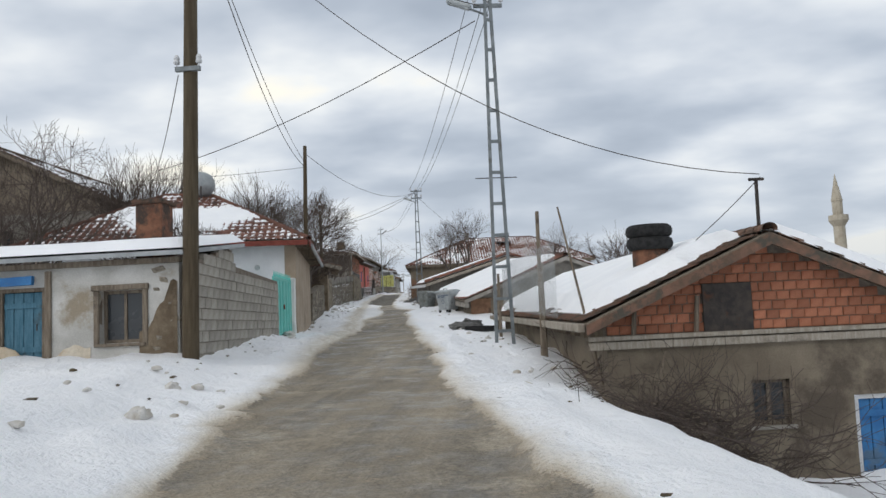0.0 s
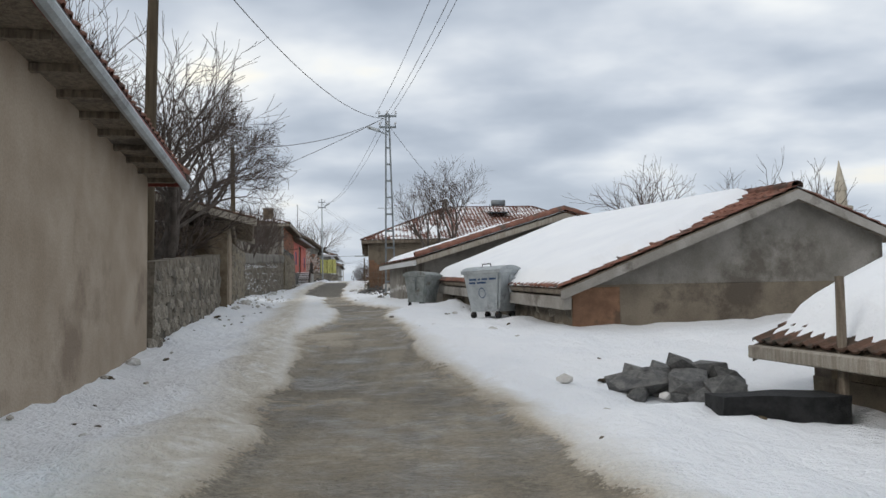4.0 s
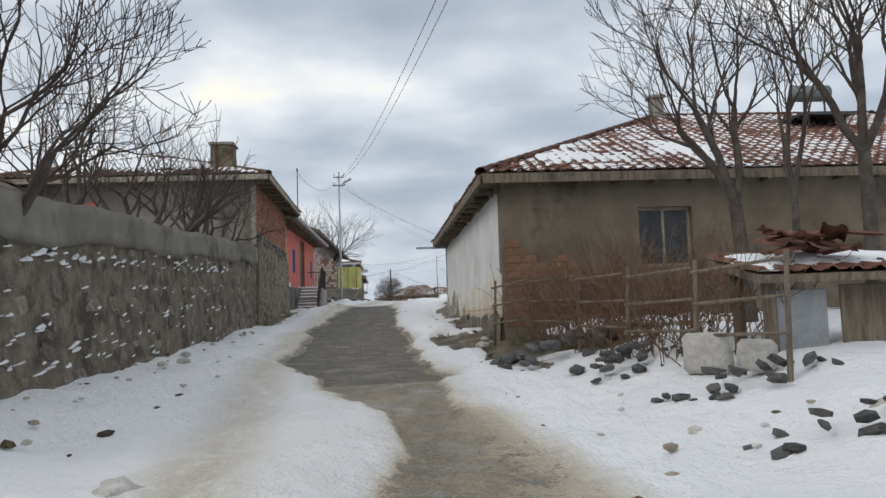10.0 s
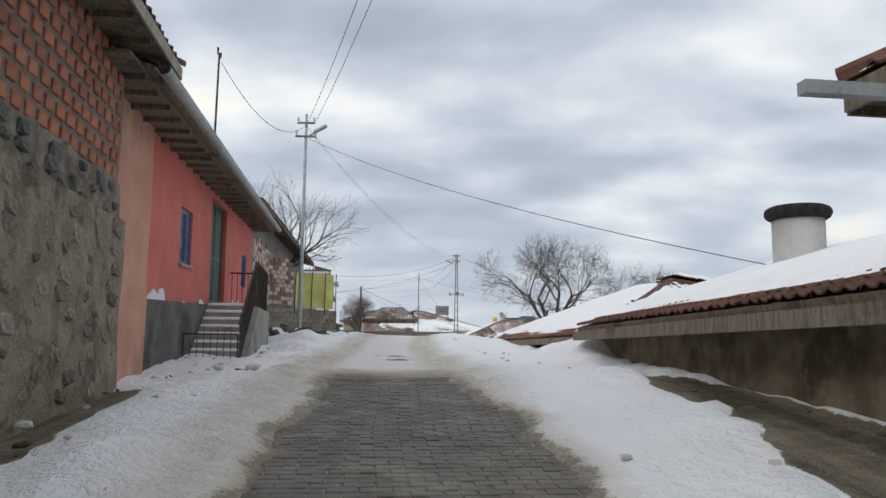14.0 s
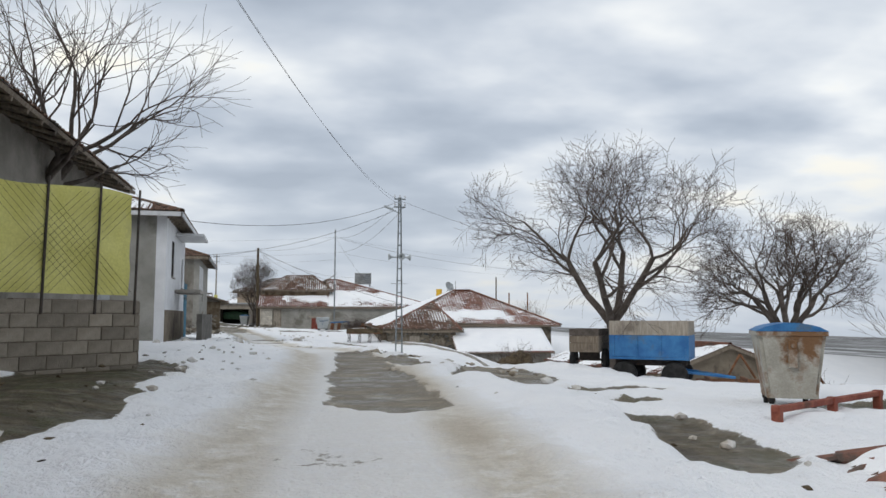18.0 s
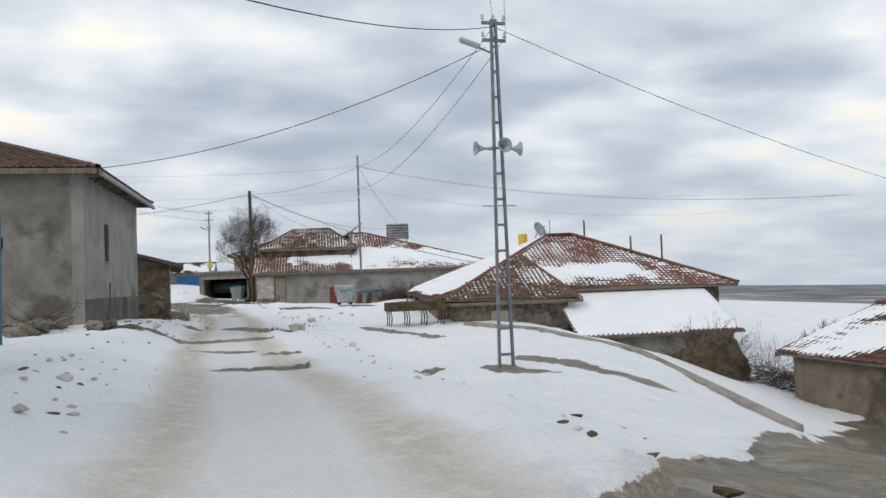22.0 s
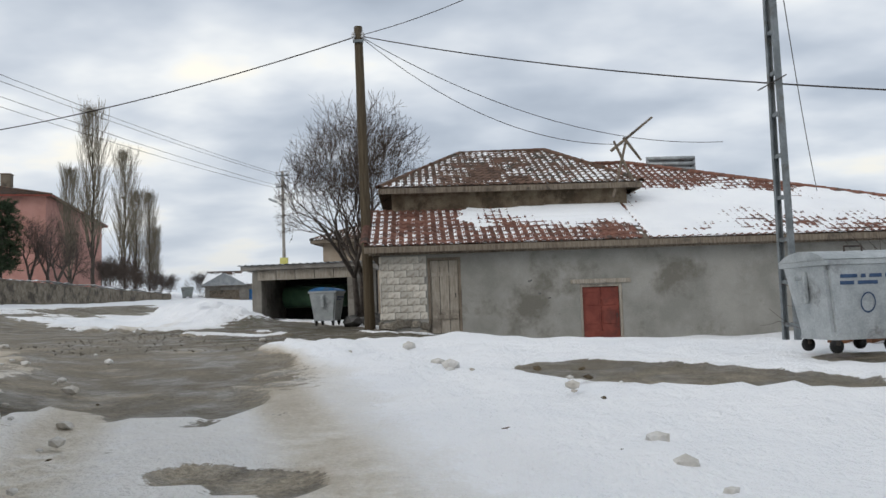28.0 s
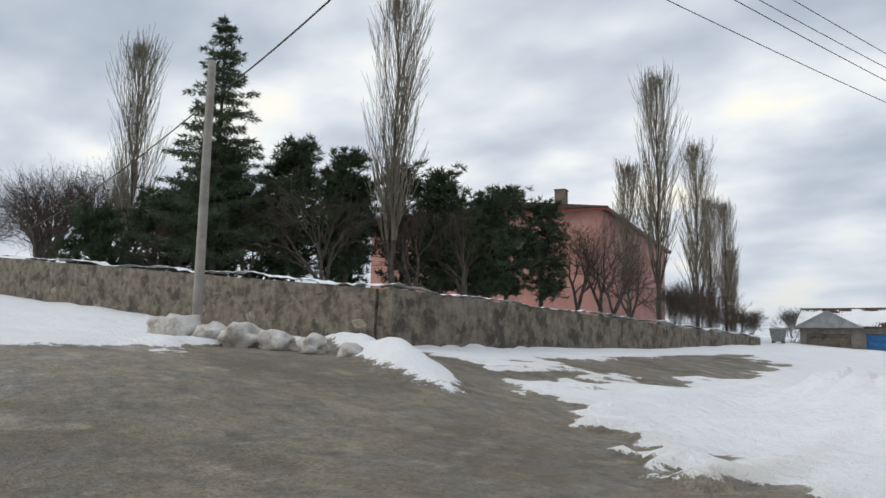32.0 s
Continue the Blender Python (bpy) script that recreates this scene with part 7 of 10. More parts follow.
def house_r():
    h = house("house", "grey barn, red tiled roof, pale brick corner, small red door", -12.6, 173.5, 4.55, 2.0)
    holes = {"front": [(1.25, 2.15, 0.0, 2.05), (5.35, 6.5, -0.5, 1.2)]}
    fr = walls(h, 19.0, 13.0, 2.3, {"all": "plaster_grey", "front": "plaster_lightgrey"}, holes, rough=0.02, z0=-1.6)
    shade_box(h, 19.0, 13.0, 2.2)
    plank_door(h, fr["front"], 1.25, 2.15, 0.0, 2.05, "wood_pale", 3, 0.05)
    d = plank_door(h, fr["front"], 5.35, 6.5, -0.5, 1.2, "maroon", 2, 0.08, "wood_pale")
    for i in range(2):
        for j in range(3):
            bm = bmesh.new()
            box(bm, 5.5 + i * 0.46, 0.062, -0.38 + j * 0.5, 5.86 + i * 0.46, 0.079, -0.02 + j * 0.5, 0.01)
            part("door_panel", bm, "maroon", d)
    bm = bmesh.new()
    box(bm, 5.1, -0.03, 1.22, 6.75, 0.08, 1.34, 0.012)
    part("lintel", bm, "wood_pale", h)
    bricks(h, "block", (0.02, 0, 0.42), (1, 0, 0), 1.2, 1.75, 0.33, 0.18, "white_block", None, 0.03, 0.008, 0.016)
    bricks(h, "block", (0, 1.6, 0.42), (0, -1, 0), 1.6, 1.75, 0.33, 0.18, "white_block", None, 0.03, 0.008, 0.016)
    stones(h, (0.0, 0, -0.4), (1, 0, 0), 1.25, 0.8, 34, 0.3, "stone", 0.06, 111)
    stones(h, (0, 1.6, -0.4), (0, -1, 0), 1.6, 0.8, 34, 0.3, "stone", 0.06, 112)
    stones(h, (2.3, 0, -0.3), (1, 0, 0), 3.0, 2.3, 60, 0.22, "dark_stone", -0.035, 113)
    bm = bmesh.new()
    box(bm, -0.3, -0.22, 2.14, 19.2, -0.1, 2.3, 0.015)
    part("beam", bm, "wood", h)
    high = patchy(0.45, 1.25, 121, 0.06, 0.25)
    band = lambda a, b, lu, lv: high(a, b, lu, lv) if 3.2 + 0.7 * fbm(a, b, 0.8, 4) < a else -0.03
    mid = patchy(0.12, 0.44, 123, 0.06, 0.25)
    slope(h, (-0.4, -0.4, 2.35), (7.2, -0.4, 2.35), (7.2, 2.25, 3.6), (-0.4, 2.25, 3.6), "tile", 300, (3, 0, 2.5), dashes(122, 0.0, band), fine=0.075)
    slope(h, (7.2, -0.4, 2.35), (19.4, -0.4, 2.35), (8.6, 6.5, 5.605), (7.2, 6.5, 5.605), "tile", 0, None, dashes(124, 0.0, mid), fine=0.075)
    slope(h, (19.4, -0.4, 2.35), (19.4, 13.4, 2.35), (8.6, 6.5, 5.6), (8.6, 6.5, 5.6), "tile")
    slope(h, (19.4, 13.4, 2.35), (-0.4, 13.4, 2.35), (7.2, 6.5, 5.6), (8.6, 6.5, 5.6), "tile")
    slope(h, (-0.4, 13.4, 2.35), (-0.4, 2.25, 2.35), (7.2, 6.5, 5.6), (7.2, 6.5, 5.6), "tile")
    for p, q in (((19.4, -0.4, 2.38), (8.6, 6.5, 5.63)), ((7.2, 6.5, 5.63), (8.6, 6.5, 5.63)), ((-0.4, -0.4, 2.38), (-0.4, 2.25, 3.63))):
        ridge_tiles(h, p, q, "tile")
    for p, q in (((-0.4, -0.44, 2.34), (19.4, -0.44, 2.34)),):
        bm = bmesh.new()
        box(bm, p[0], p[1], p[2] - 0.16, q[0], p[1] + 0.03, p[2], 0.008)
        part("fascia", bm, "wood", h)
    bm = bmesh.new()
    vs = [bm.verts.new(c) for c in ((0.02, 0.02, 2.3), (0.02, 2.25, 2.3), (0.02, 2.25, 3.45), (0.3, 0.02, 2.3), (0.3, 2.25, 2.3), (0.3, 2.25, 3.45))]
    for f in ((0, 2, 1), (3, 4, 5), (0, 1, 4, 3), (1, 2, 5, 4), (2, 0, 3, 5)):
        bm.faces.new([vs[k] for k in f])
    part("verge_wall", bm, "mud_wall", h)
    # raised part of the roof
    bm = bmesh.new()
    box(bm, 0.3, 2.2, 2.4, 7.4, 9.6, 4.25)
    rough_up(bm, 0.03, 0.5, 5)
    part("upper_wall", bm, "mud_wall", h)
    hip_roof(h, 0.3, 2.2, 7.4, 9.6, 4.25, (2.6, 5.9, 6.0), (5.6, 5.9, 6.05), 0.35, "tile_dark", {"front": 120}, (3, 2, 4.5), {"front": dashes(131, -0.05), "left": dashes(132, -0.05)}, "wood", fine=0.075)
    # solar heater behind the ridge and a tangled wooden wire bracket
    bm = bmesh.new()
    box(bm, 10.95, 11.3, 5.4, 11.03, 11.4, 6.75)
    box(bm, 12.93, 11.3, 5.4, 13.01, 11.4, 6.75)
    box(bm, 10.95, 11.42, 5.35, 13.01, 11.48, 6.78)
    s = part("solar_heater", bm, "sheet", h, "grey slatted solar water heater")
    for k in range(6):
        bm = bmesh.new()
        tube(bm, (10.98, 11.34, 5.5 + k * 0.235), (12.98, 11.34, 5.5 + k * 0.235), 0.085, 0.085, 8)
        part("collector_tube", bm, "galvanised", s, "", True)
    for k in range(4):
        bm = bmesh.new()
        x, y = 11.1 + (k % 2) * 1.75, 11.3 if k < 2 else 12.2
        tube(bm, (x, y, 2.6), (x, 11.4, 5.5 if k < 2 else 6.4), 0.03, 0.03, 6)
        part("leg", bm, "iron", s)
    bm = bmesh.new()
    for p, q in (((6.9, 1.9, 3.8), (7.4, 1.9, 5.6)), ((7.5, 1.9, 4.3), (7.0, 1.9, 5.5)), ((6.9, 1.9, 5.2), (8.2, 1.9, 6.2)), ((7.3, 1.9, 5.6), (7.8, 1.9, 4.9))):
        tube(bm, p, q, 0.05, 0.035, 6)
    part("wire_bracket", bm, "wood", h, "crooked wooden wire bracket")


house_r()


def shed_s():
    h = house("shed", "open-fronted concrete shed with a corrugated roof and dark interior", -19.6, 188.3, 5.0, -9)
    for x in (0.0, 4.5):
        bm = bmesh.new()
        box(bm, x, 0, -0.5, x + 0.45, 0.45, 2.2, 0.02)
        rough_up(bm, 0.02, 0.4, x)
        part("pillar", bm, "plaster_grey", h)
    # back wall coloured near-black in place of the shade deep inside
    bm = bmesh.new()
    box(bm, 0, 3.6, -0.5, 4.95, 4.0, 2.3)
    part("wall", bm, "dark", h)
    for x in (0.0, 4.65):
        bm = bmesh.new()
        box(bm, x, 0.46, -0.5, x + 0.3, 3.59, 2.3)
        part("wall", bm, "plaster_grey", h)
    for k in range(5):
        bm = bmesh.new()
        box(bm, 0.3 + k * 0.9, -0.06, 1.75, 1.17 + k * 0.9, 0.04, 2.2, 0.01)
        part("board", bm, "wood_pale", h)
    bm = bmesh.new()
    box(bm, -0.4, -0.35, 2.22, 5.3, 4.3, 2.42, 0.02)
    part("lintel", bm, "concrete", h)
    bm = bmesh.new()
    ys = [(-0.5, 2.43), (4.4, 2.6)]
    n = 72
    rows = [[bm.verts.new((-0.5 + 5.9 * k / n, y, z + 0.03 * math.sin(k * 1.6))) for k in range(n + 1)] for y, z in ys]
    rows += [[bm.verts.new((-0.5 + 5.9 * k / n, y, z - 0.02 + 0.03 * math.sin(k * 1.6))) for k in range(n + 1)] for y, z in ys[::-1]]
    for p, q in zip(rows, rows[1:]):
        for k in range(n):
            bm.faces.new([p[k], p[k + 1], q[k + 1], q[k]])
    part("roof_sheet", bm, "sheet", h, "grey corrugated roof sheet")
    bm = bmesh.new()
    tube(bm, (0.9, 2.0, 1.0), (3.9, 2.0, 1.0), 0.55, 0.55, 16)
    part("tank", bm, "green", h, "green horizontal tank in the dark shed", True)
    b = house("house", "ochre plastered house behind the shed with a tiled roof", -16.0, 196.5, 5.0, 2)
    fr = walls(b, 10.0, 8.0, 3.6, {"all": "plaster_ochre"}, {"front": [(2.5, 3.5, 1.4, 2.6), (6.0, 7.0, 1.4, 2.6)]})
    shade_box(b, 10.0, 8.0, 3.5)
    window(b, fr["front"], 2.5, 3.5, 1.4, 2.6)
    window(b, fr["front"], 6.0, 7.0, 1.4, 2.6)
    hip_roof(b, 0, 0, 10.0, 8.0, 3.6, (3.8, 4, 5.2), (6.2, 4, 5.2), 0.45, "tile_dark", fascia="wood")


shed_s()


def far_buildings():
    b = house("house", "pink plastered house with a solar heater above the stone wall", -24.2, 60.5, 4.0, 3)
    fr = walls(b, 8.6, 7.0, 3.7, {"all": "plaster_beige", "right": "plaster_red"}, {"front": [(5.8, 6.8, 1.6, 2.8)]})
    shade_box(b, 8.6, 7.0, 3.6)
    window(b, fr["front"], 5.8, 6.8, 1.6, 2.8, "wood")
    hip_roof(b, 0, 0, 8.6, 7.0, 3.7, (3.4, 3.5, 5.3), (5.2, 3.5, 5.3), 0.5, "tile_dark", snow={"front": patchy(0.1, 0.8, 17, 0.05, -0.1)}, fascia="wood_pale")
    bm = bmesh.new()
    tube(bm, (6.6, 2.0, 5.3), (7.8, 2.0, 5.3), 0.22, 0.22, 12)
    part("solar_tank", bm, "white_metal", b, "white solar water tank", True)
    h = house("school_building", "large salmon-pink two-storey building with a hipped tiled roof", -66.5, 219.4, 6.6, 13)
    walls(h, 20.0, 26.0, 10.2, {"all": "plaster_salmon"})
    hip_roof(h, 0, 0, 20.0, 26.0, 10.2, (10.0, 9.5, 13.0), (10.0, 17.0, 13.0), 0.6, "tile_dark", along="y", fascia="maroon")
    chimney(h, 15.0, 6.0, 11.2, 13.1, 0.9, "plaster_brown")
    g = house("garage", "grey garage, pale gable, brown shutter and blue door", -38.2, 243.0, 5.5, 6)
    fr = walls(g, 10.5, 8.0, 3.1, {"all": "plaster_grey"}, {"front": [(0.5, 3.9, 0.0, 2.6), (5.0, 9.2, 0.0, 2.6)]})
    for u0, u1, mat in ((0.5, 3.9, "wood"), (5.0, 9.2, "blue")):
        for k in range(9):
            bm = bmesh.new()
            box(bm, u0, 0.1, k * 0.288, u1, 0.16, k * 0.288 + 0.27, 0.01)
            part("shutter_slat", bm, mat, g)
    bm = bmesh.new()
    prism(bm, [(-0.4, 3.1), (4.8, 3.1), (2.2, 4.5)], -0.5, -0.3)
    part("gable", bm, "sheet", g, "pale grey sheet-metal gable")
    slope(g, (-0.5, -0.6, 3.1), (2.2, -0.6, 4.55), (2.2, 2.6, 4.55), (-0.5, 2.6, 3.1), "tile_dark", lay=False, slab="sheet")
    slope(g, (2.2, -0.6, 4.55), (4.9, -0.6, 3.1), (4.9, 2.6, 3.1), (2.2, 2.6, 4.55), "tile_dark", lay=False, slab="sheet")
    slope(g, (-0.4, -0.4, 3.1), (10.9, -0.4, 3.1), (10.9, 4.0, 5.0), (-0.4, 4.0, 5.0), "tile_dark", snow=patchy(0.0, 0.7, 44, 0.08, 0.0))
    slope(g, (10.9, 8.4, 3.1), (-0.4, 8.4, 3.1), (-0.4, 4.0, 5.0), (10.9, 4.0, 5.0), "tile_dark")
    v = house("house", "ochre plastered house with a snow-dusted tiled hip roof", -17.5, 196.3, 5.0, -6)
    walls(v, 10.0, 9.0, 4.2, {"all": "plaster_beige"}, rough=0.015)
    hip_roof(v, 0, 0, 10.0, 9.0, 4.2, (4.2, 4.5, 6.2), (5.8, 4.5, 6.2), 0.55, "tile_dark", snow={"front": dashes(61, 0.0), "left": dashes(62, 0.0)}, fine=0.08)
    soffit(v, 0, 0, 10.0, 9.0, 4.18, 0.5)
    for x, y, z, lx, ly, hh, mat, t in ((-24.0, 232.0, 5.2, 9.0, 7.0, 2.8, "plaster_grey", 4), (-14.0, 226.0, 5.0, 8, 7, 3.0, "plaster_white", 8), 
                                           (22.0, 66.0, 0.4, 9, 8, 2.9, "plaster_white", 10), (26.0, 20.0, -2.0, 9, 8, 3.0, "plaster_grey", 6), (-24.0, 30.0, 2.6, 10, 9, 5.4, "plaster_grey", 10), (-22.0, 8.0, 1.2, 8, 9, 4.6, "plaster_lightgrey", 6)):
        b = house("house", "distant plastered village house with a snowy tiled roof", x, y, z, t)
        fr = walls(b, lx, ly, hh, {"all": mat}, {"front": [(1.5, 2.5, 1.0, 2.2), (5.0, 6.0, 1.0, 2.2)]})
        shade_box(b, lx, ly, hh - 0.1)
        window(b, fr["front"], 1.5, 2.5, 1.0, 2.2)
        window(b, fr["front"], 5.0, 6.0, 1.0, 2.2)
        hip_roof(b, 0, 0, lx, ly, hh, (lx * 0.4, ly / 2, hh + 1.7), (lx * 0.6, ly / 2, hh + 1.7), 0.4, "tile_dark", snow={"front": patchy(0.1, 0.8, x, 0.06, 0.1), "left": patchy(0.1, 0.8, y, 0.06, 0.1)})
    m = thing("minaret", "slender pale stone minaret with a pointed cone", "minaret", 65.0, 127.0, 0.0)
    bm = bmesh.new()
    lathe(bm, [(1.3, -6), (1.3, 5), (0.95, 6.5), (0.95, 14.4)], 12)
    part("shaft", bm, "minaret", m)
    bm = bmesh.new()
    lathe(bm, [(0.95, 14.1), (1.6, 15.1), (1.6, 16.0), (1.5, 16.0), (1.5, 15.2), (0.9, 15.2)], 12)
    part("gallery", bm, "minaret", m)
    bm = bmesh.new()
    lathe(bm, [(0.85, 15.2), (0.85, 18.4), (0.95, 18.5), (0.04, 23.2)], 12)
    part("spire", bm, "minaret", m)


far_buildings()


def far_wall():
    a = stone_wall("wall_6", "long mortared stone boundary wall before the pines", -37.6, 228.5, 5.7, -85.0, 42.3, 1.7, 1.85, 160, 0.4, "rubble", 201)
    tagged(a, category="wall")
    stone_wall("wall_7", "long plastered boundary wall rising with the road", -60.0, 184.8, 6.0, 3.3, 26.1, 3.9, 1.55, 80, 0.4, "rubble", 203, below=1.5)
    wall_snow("wall_6", 42.3, 1.7, 1.85)
    wall_snow("wall_7", 26.1, 3.9, 1.55)


far_wall()


# ---------- poles and wires ----------
def insulator(parent, x, y, z, s=1.0):
    bm = bmesh.new()
    lathe(bm, [(0.012, z - 0.05 * s), (0.012, z), (0.035 * s, z + 0.01), (0.045 * s, z + 0.03 * s), (0.03 * s, z + 0.06 * s), (0.04 * s, z + 0.08 * s), (0.02 * s, z + 0.12 * s)], 8, x, y)
    part("insulator", bm, "white_metal", parent)


def lamp_arm(p, x, y, z, az, reach=0.9):
    c, s = math.cos(radians(az)), math.sin(radians(az))
    bm = bmesh.new()
    tube(bm, (x, y, z), (x + c * reach * 0.5, y + s * reach * 0.5, z + 0.22), 0.03, 0.025, 7)
    lamp = part("lamp_arm", bm, "lattice", p)
    bm = bmesh.new()
    m = Matrix.Translation((x + c * reach * 0.75, y + s * reach * 0.75, z + 0.33)) @ Matrix.Rotation(radians(az), 4, "Z") @ Matrix.Rotation(radians(-22), 4, "Y")
    box(bm, -0.3, -0.1, -0.06, 0.34, 0.1, 0.08, 0.045, m)
    part("lamp_head", bm, "galvanised", lamp, "grey street lamp head")


def lattice_pole(x, y, z, top, turn, w0=0.44, w1=0.13, arms=(), lamp=None, horn=None, label="grey steel ladder-type lattice utility pole"):
    p = thing("utility_pole", label, "utility pole", x, y, z, turn)
    h = top - z
    for s in (-1, 1):
        bm = bmesh.new()
        a, b = s * w0 / 2, s * w1 / 2
        for d0, d1, e0, e1 in ((-0.035, 0.035, -0.05, -0.042), (-0.035, 0.035, 0.042, 0.05), (-0.035 if s < 0 else 0.028, -0.028 if s < 0 else 0.035, -0.042, 0.042)):
            vs = box(bm, d0, e0, -0.6, d1, e1, h)
            for v in vs:
                v.co.x += a + (b - a) * max(v.co.z, 0) / h
        bmesh.ops.remove_doubles(bm, verts=bm.verts[:], dist=0.0005)
        part("leg", bm, "lattice", p)
    n = int(h / 0.75)
    for k in range(n):
        zz = 0.35 + k * (h - 0.4) / n
        w = w0 + (w1 - w0) * zz / h
        bm = bmesh.new()
        box(bm, -w / 2 + 0.03, -0.03, zz - 0.035, w / 2 - 0.03, 0.03, zz + 0.035)
        part("rung", bm, "lattice", p)
    for zz, ln in arms:
        bm = bmesh.new()
        box(bm, -ln / 2, -0.04, zz - z - 0.04, ln / 2, 0.04, zz - z + 0.04)
        arm = part("crossarm", bm, "lattice", p)
        for f in (-0.46, 0.0, 0.46):
            insulator(arm, f * ln, 0, zz - z + 0.09, 1.3)
    bm = bmesh.new()
    zz = h * 0.46
    tube(bm, (-0.5, 0.06, zz), (0.5, 0.06, zz), 0.012, 0.012, 5)
    part("anti_climb_bar", bm, "iron", p)
    if lamp:
        lamp_arm(p, 0, 0, lamp[0] - z, lamp[1])
    if horn:
        for k, az in enumerate((-90, 0, 180)):
            bm = bmesh.new()
            prof = [(0.05, -0.12), (0.055, 0.0), (0.03, 0.02), (0.05, 0.14), (0.10, 0.26), (0.2, 0.36), (0.21, 0.37), (0.19, 0.36), (0.09, 0.25), (0.02, 0.1)]
            lathe(bm, prof, 18)
            hn = part("loudspeaker", bm, "galvanised", p, "grey-white horn loudspeaker", True)
            c, s = math.cos(radians(az)), math.sin(radians(az))
            hn.matrix_local = Matrix.Translation((c * 0.3, s * 0.22, horn - z)) @ Matrix.Rotation(radians(az), 4, "Z") @ Matrix.Rotation(radians(90), 4, "Y")
    return p


def round_pole(x, y, z, top, r0=0.14, r1=0.09, material="wood_pole", arms=(), lamp=None, lean=(0, 0), label="weathered wooden utility pole", turn=0):
    p = thing("utility_pole", label, "utility pole", x, y, z, turn)
    bm = bmesh.new()
    h = top - z
    n = 10
    rings = []
    for k in range(13):
        t = k / 12
        r = r0 + (r1 - r0) * t
        rings.append([bm.verts.new((lean[0] * t + r * math.cos(2 * math.pi * j / n), lean[1] * t + r * math.sin(2 * math.pi * j / n), -0.6 + (h + 0.6) * t)) for j in range(n)])
    for a, b in zip(rings, rings[1:]):
        for j in range(n):
            bm.faces.new([a[j], a[(j + 1) % n], b[(j + 1) % n], b[j]])
    bm.faces.new(rings[-1])
    part("shaft", bm, material, p, "", True)
    for zz, ln in arms:
        t = (zz - z) / h
        bm = bmesh.new()
        box(bm, lean[0] * t - ln / 2, -0.04 + lean[1] * t - r1, zz - z - 0.04, lean[0] * t + ln / 2, 0.04 + lean[1] * t - r1, zz - z + 0.04)
        arm = part("crossarm", bm, "lattice", p)
        for f in (-0.45, 0.45):
            insulator(arm, lean[0] * t + f * ln, lean[1] * t - r1, zz - z + 0.09, 1.4)
    if lamp:
        lamp_arm(p, lean[0] * (lamp[0] - z) / h, lean[1], lamp[0] - z, lamp[1])
    return p


round_pole(1.42, 1.75, gz(1.42, 1.75), 9.2, 0.15, 0.11, arms=((5.4, 0.45),), lean=(0.1, 0.1))
lattice_pole(6.82, 6.9, 0.1, 8.75, 8, 0.42, 0.12, ((8.3, 0.7), (8.7, 0.5)), (8.05, 170))
round_pole(-1.7, 21.6, 0.9, 8.7, 0.12, 0.08, lean=(0.15, 0))
lattice_pole(0.95, 42.75, 2.35, 10.15, 6, 0.44, 0.13, ((9.55, 0.75), (10.05, 0.8)), (9.2, 150))
round_pole(-6.6, 45.45, 2.2, 9.4, 0.13, 0.10, lean=(-0.05, 0))
round_pole(-10.05, 95.6, 4.6, 14.4, 0.1, 0.055, "galvanised", ((13.4, 0.9), (14.0, 0.75)), (13.35, -20), label="slim grey steel utility pole with a street lamp")
lattice_pole(-1.45, 134.6, 3.35, 13.2, 8, 0.42, 0.12, ((12.6, 0.7), (13.1, 0.7)), (12.2, 165), 9.5, "grey steel lattice utility pole carrying three horn loudspeakers")
lattice_pole(-4.85, 166.5, 4.4, 14.65, 95, 0.42, 0.12, ((13.9, 0.7), (12.3, 0.8), (11.6, 0.6)))
round_pole(-13.0, 174.45, 4.6, 13.35, 0.16, 0.12, arms=((12.9, 0.3),), lean=(-0.12, 0))
round_pole(-21.6, 205.9, 5.4, 15.0, 0.13, 0.09, "concrete", ((14.7, 0.9), (13.9, 0.9), (13.0, 0.5)), (12.6, 200), label="slim concrete utility pole with crossarms")
bm = bmesh.new()
box(bm, -21.85, 205.7, 8.3, -21.35, 206.1, 9.0)
tagged(part("meter_box", bm, "yellow", None, "pale yellow meter box on the concrete pole"), category="meter box")
round_pole(-36.2, 182.6, 6.2, 13.0, 0.13, 0.10, "concrete", lean=(-0.05, 0), label="grey concrete utility pole by the boundary wall")
round_pole(-8.0, 188.0, 5.0, 11.0, 0.08, 0.06)
for x, y, zt in ((14.0, 176.0, 10.5),):
    round_pole(x, y, gz(x, y), zt, 0.1, 0.07)


def wire(p, q, sag=0.4, r=0.012, name="overhead_wire"):
    p, q = Vector(p), Vector(q)
    bm = bmesh.new()
    n, prev = 18, None
    d = (q - p).normalized()
    s = d.cross(Vector((0, 0, 1))).normalized()
    u = s.cross(d)
    for k in range(n + 1):
        t = k / n
        c = p.lerp(q, t) - Vector((0, 0, 4 * sag * t * (1 - t)))
        ring = [bm.verts.new(c + (s * math.cos(a) + u * math.sin(a)) * r) for a in (0.5, 2.6, 4.7)]
        if prev:
            for j in range(3):
                bm.faces.new([prev[j], prev[(j + 1) % 3], ring[(j + 1) % 3], ring[j]])
        prev = ring
    tagged(part(name, bm, "iron", None, "thin dark overhead cable strung between poles"), category="cable", group="overhead cables")


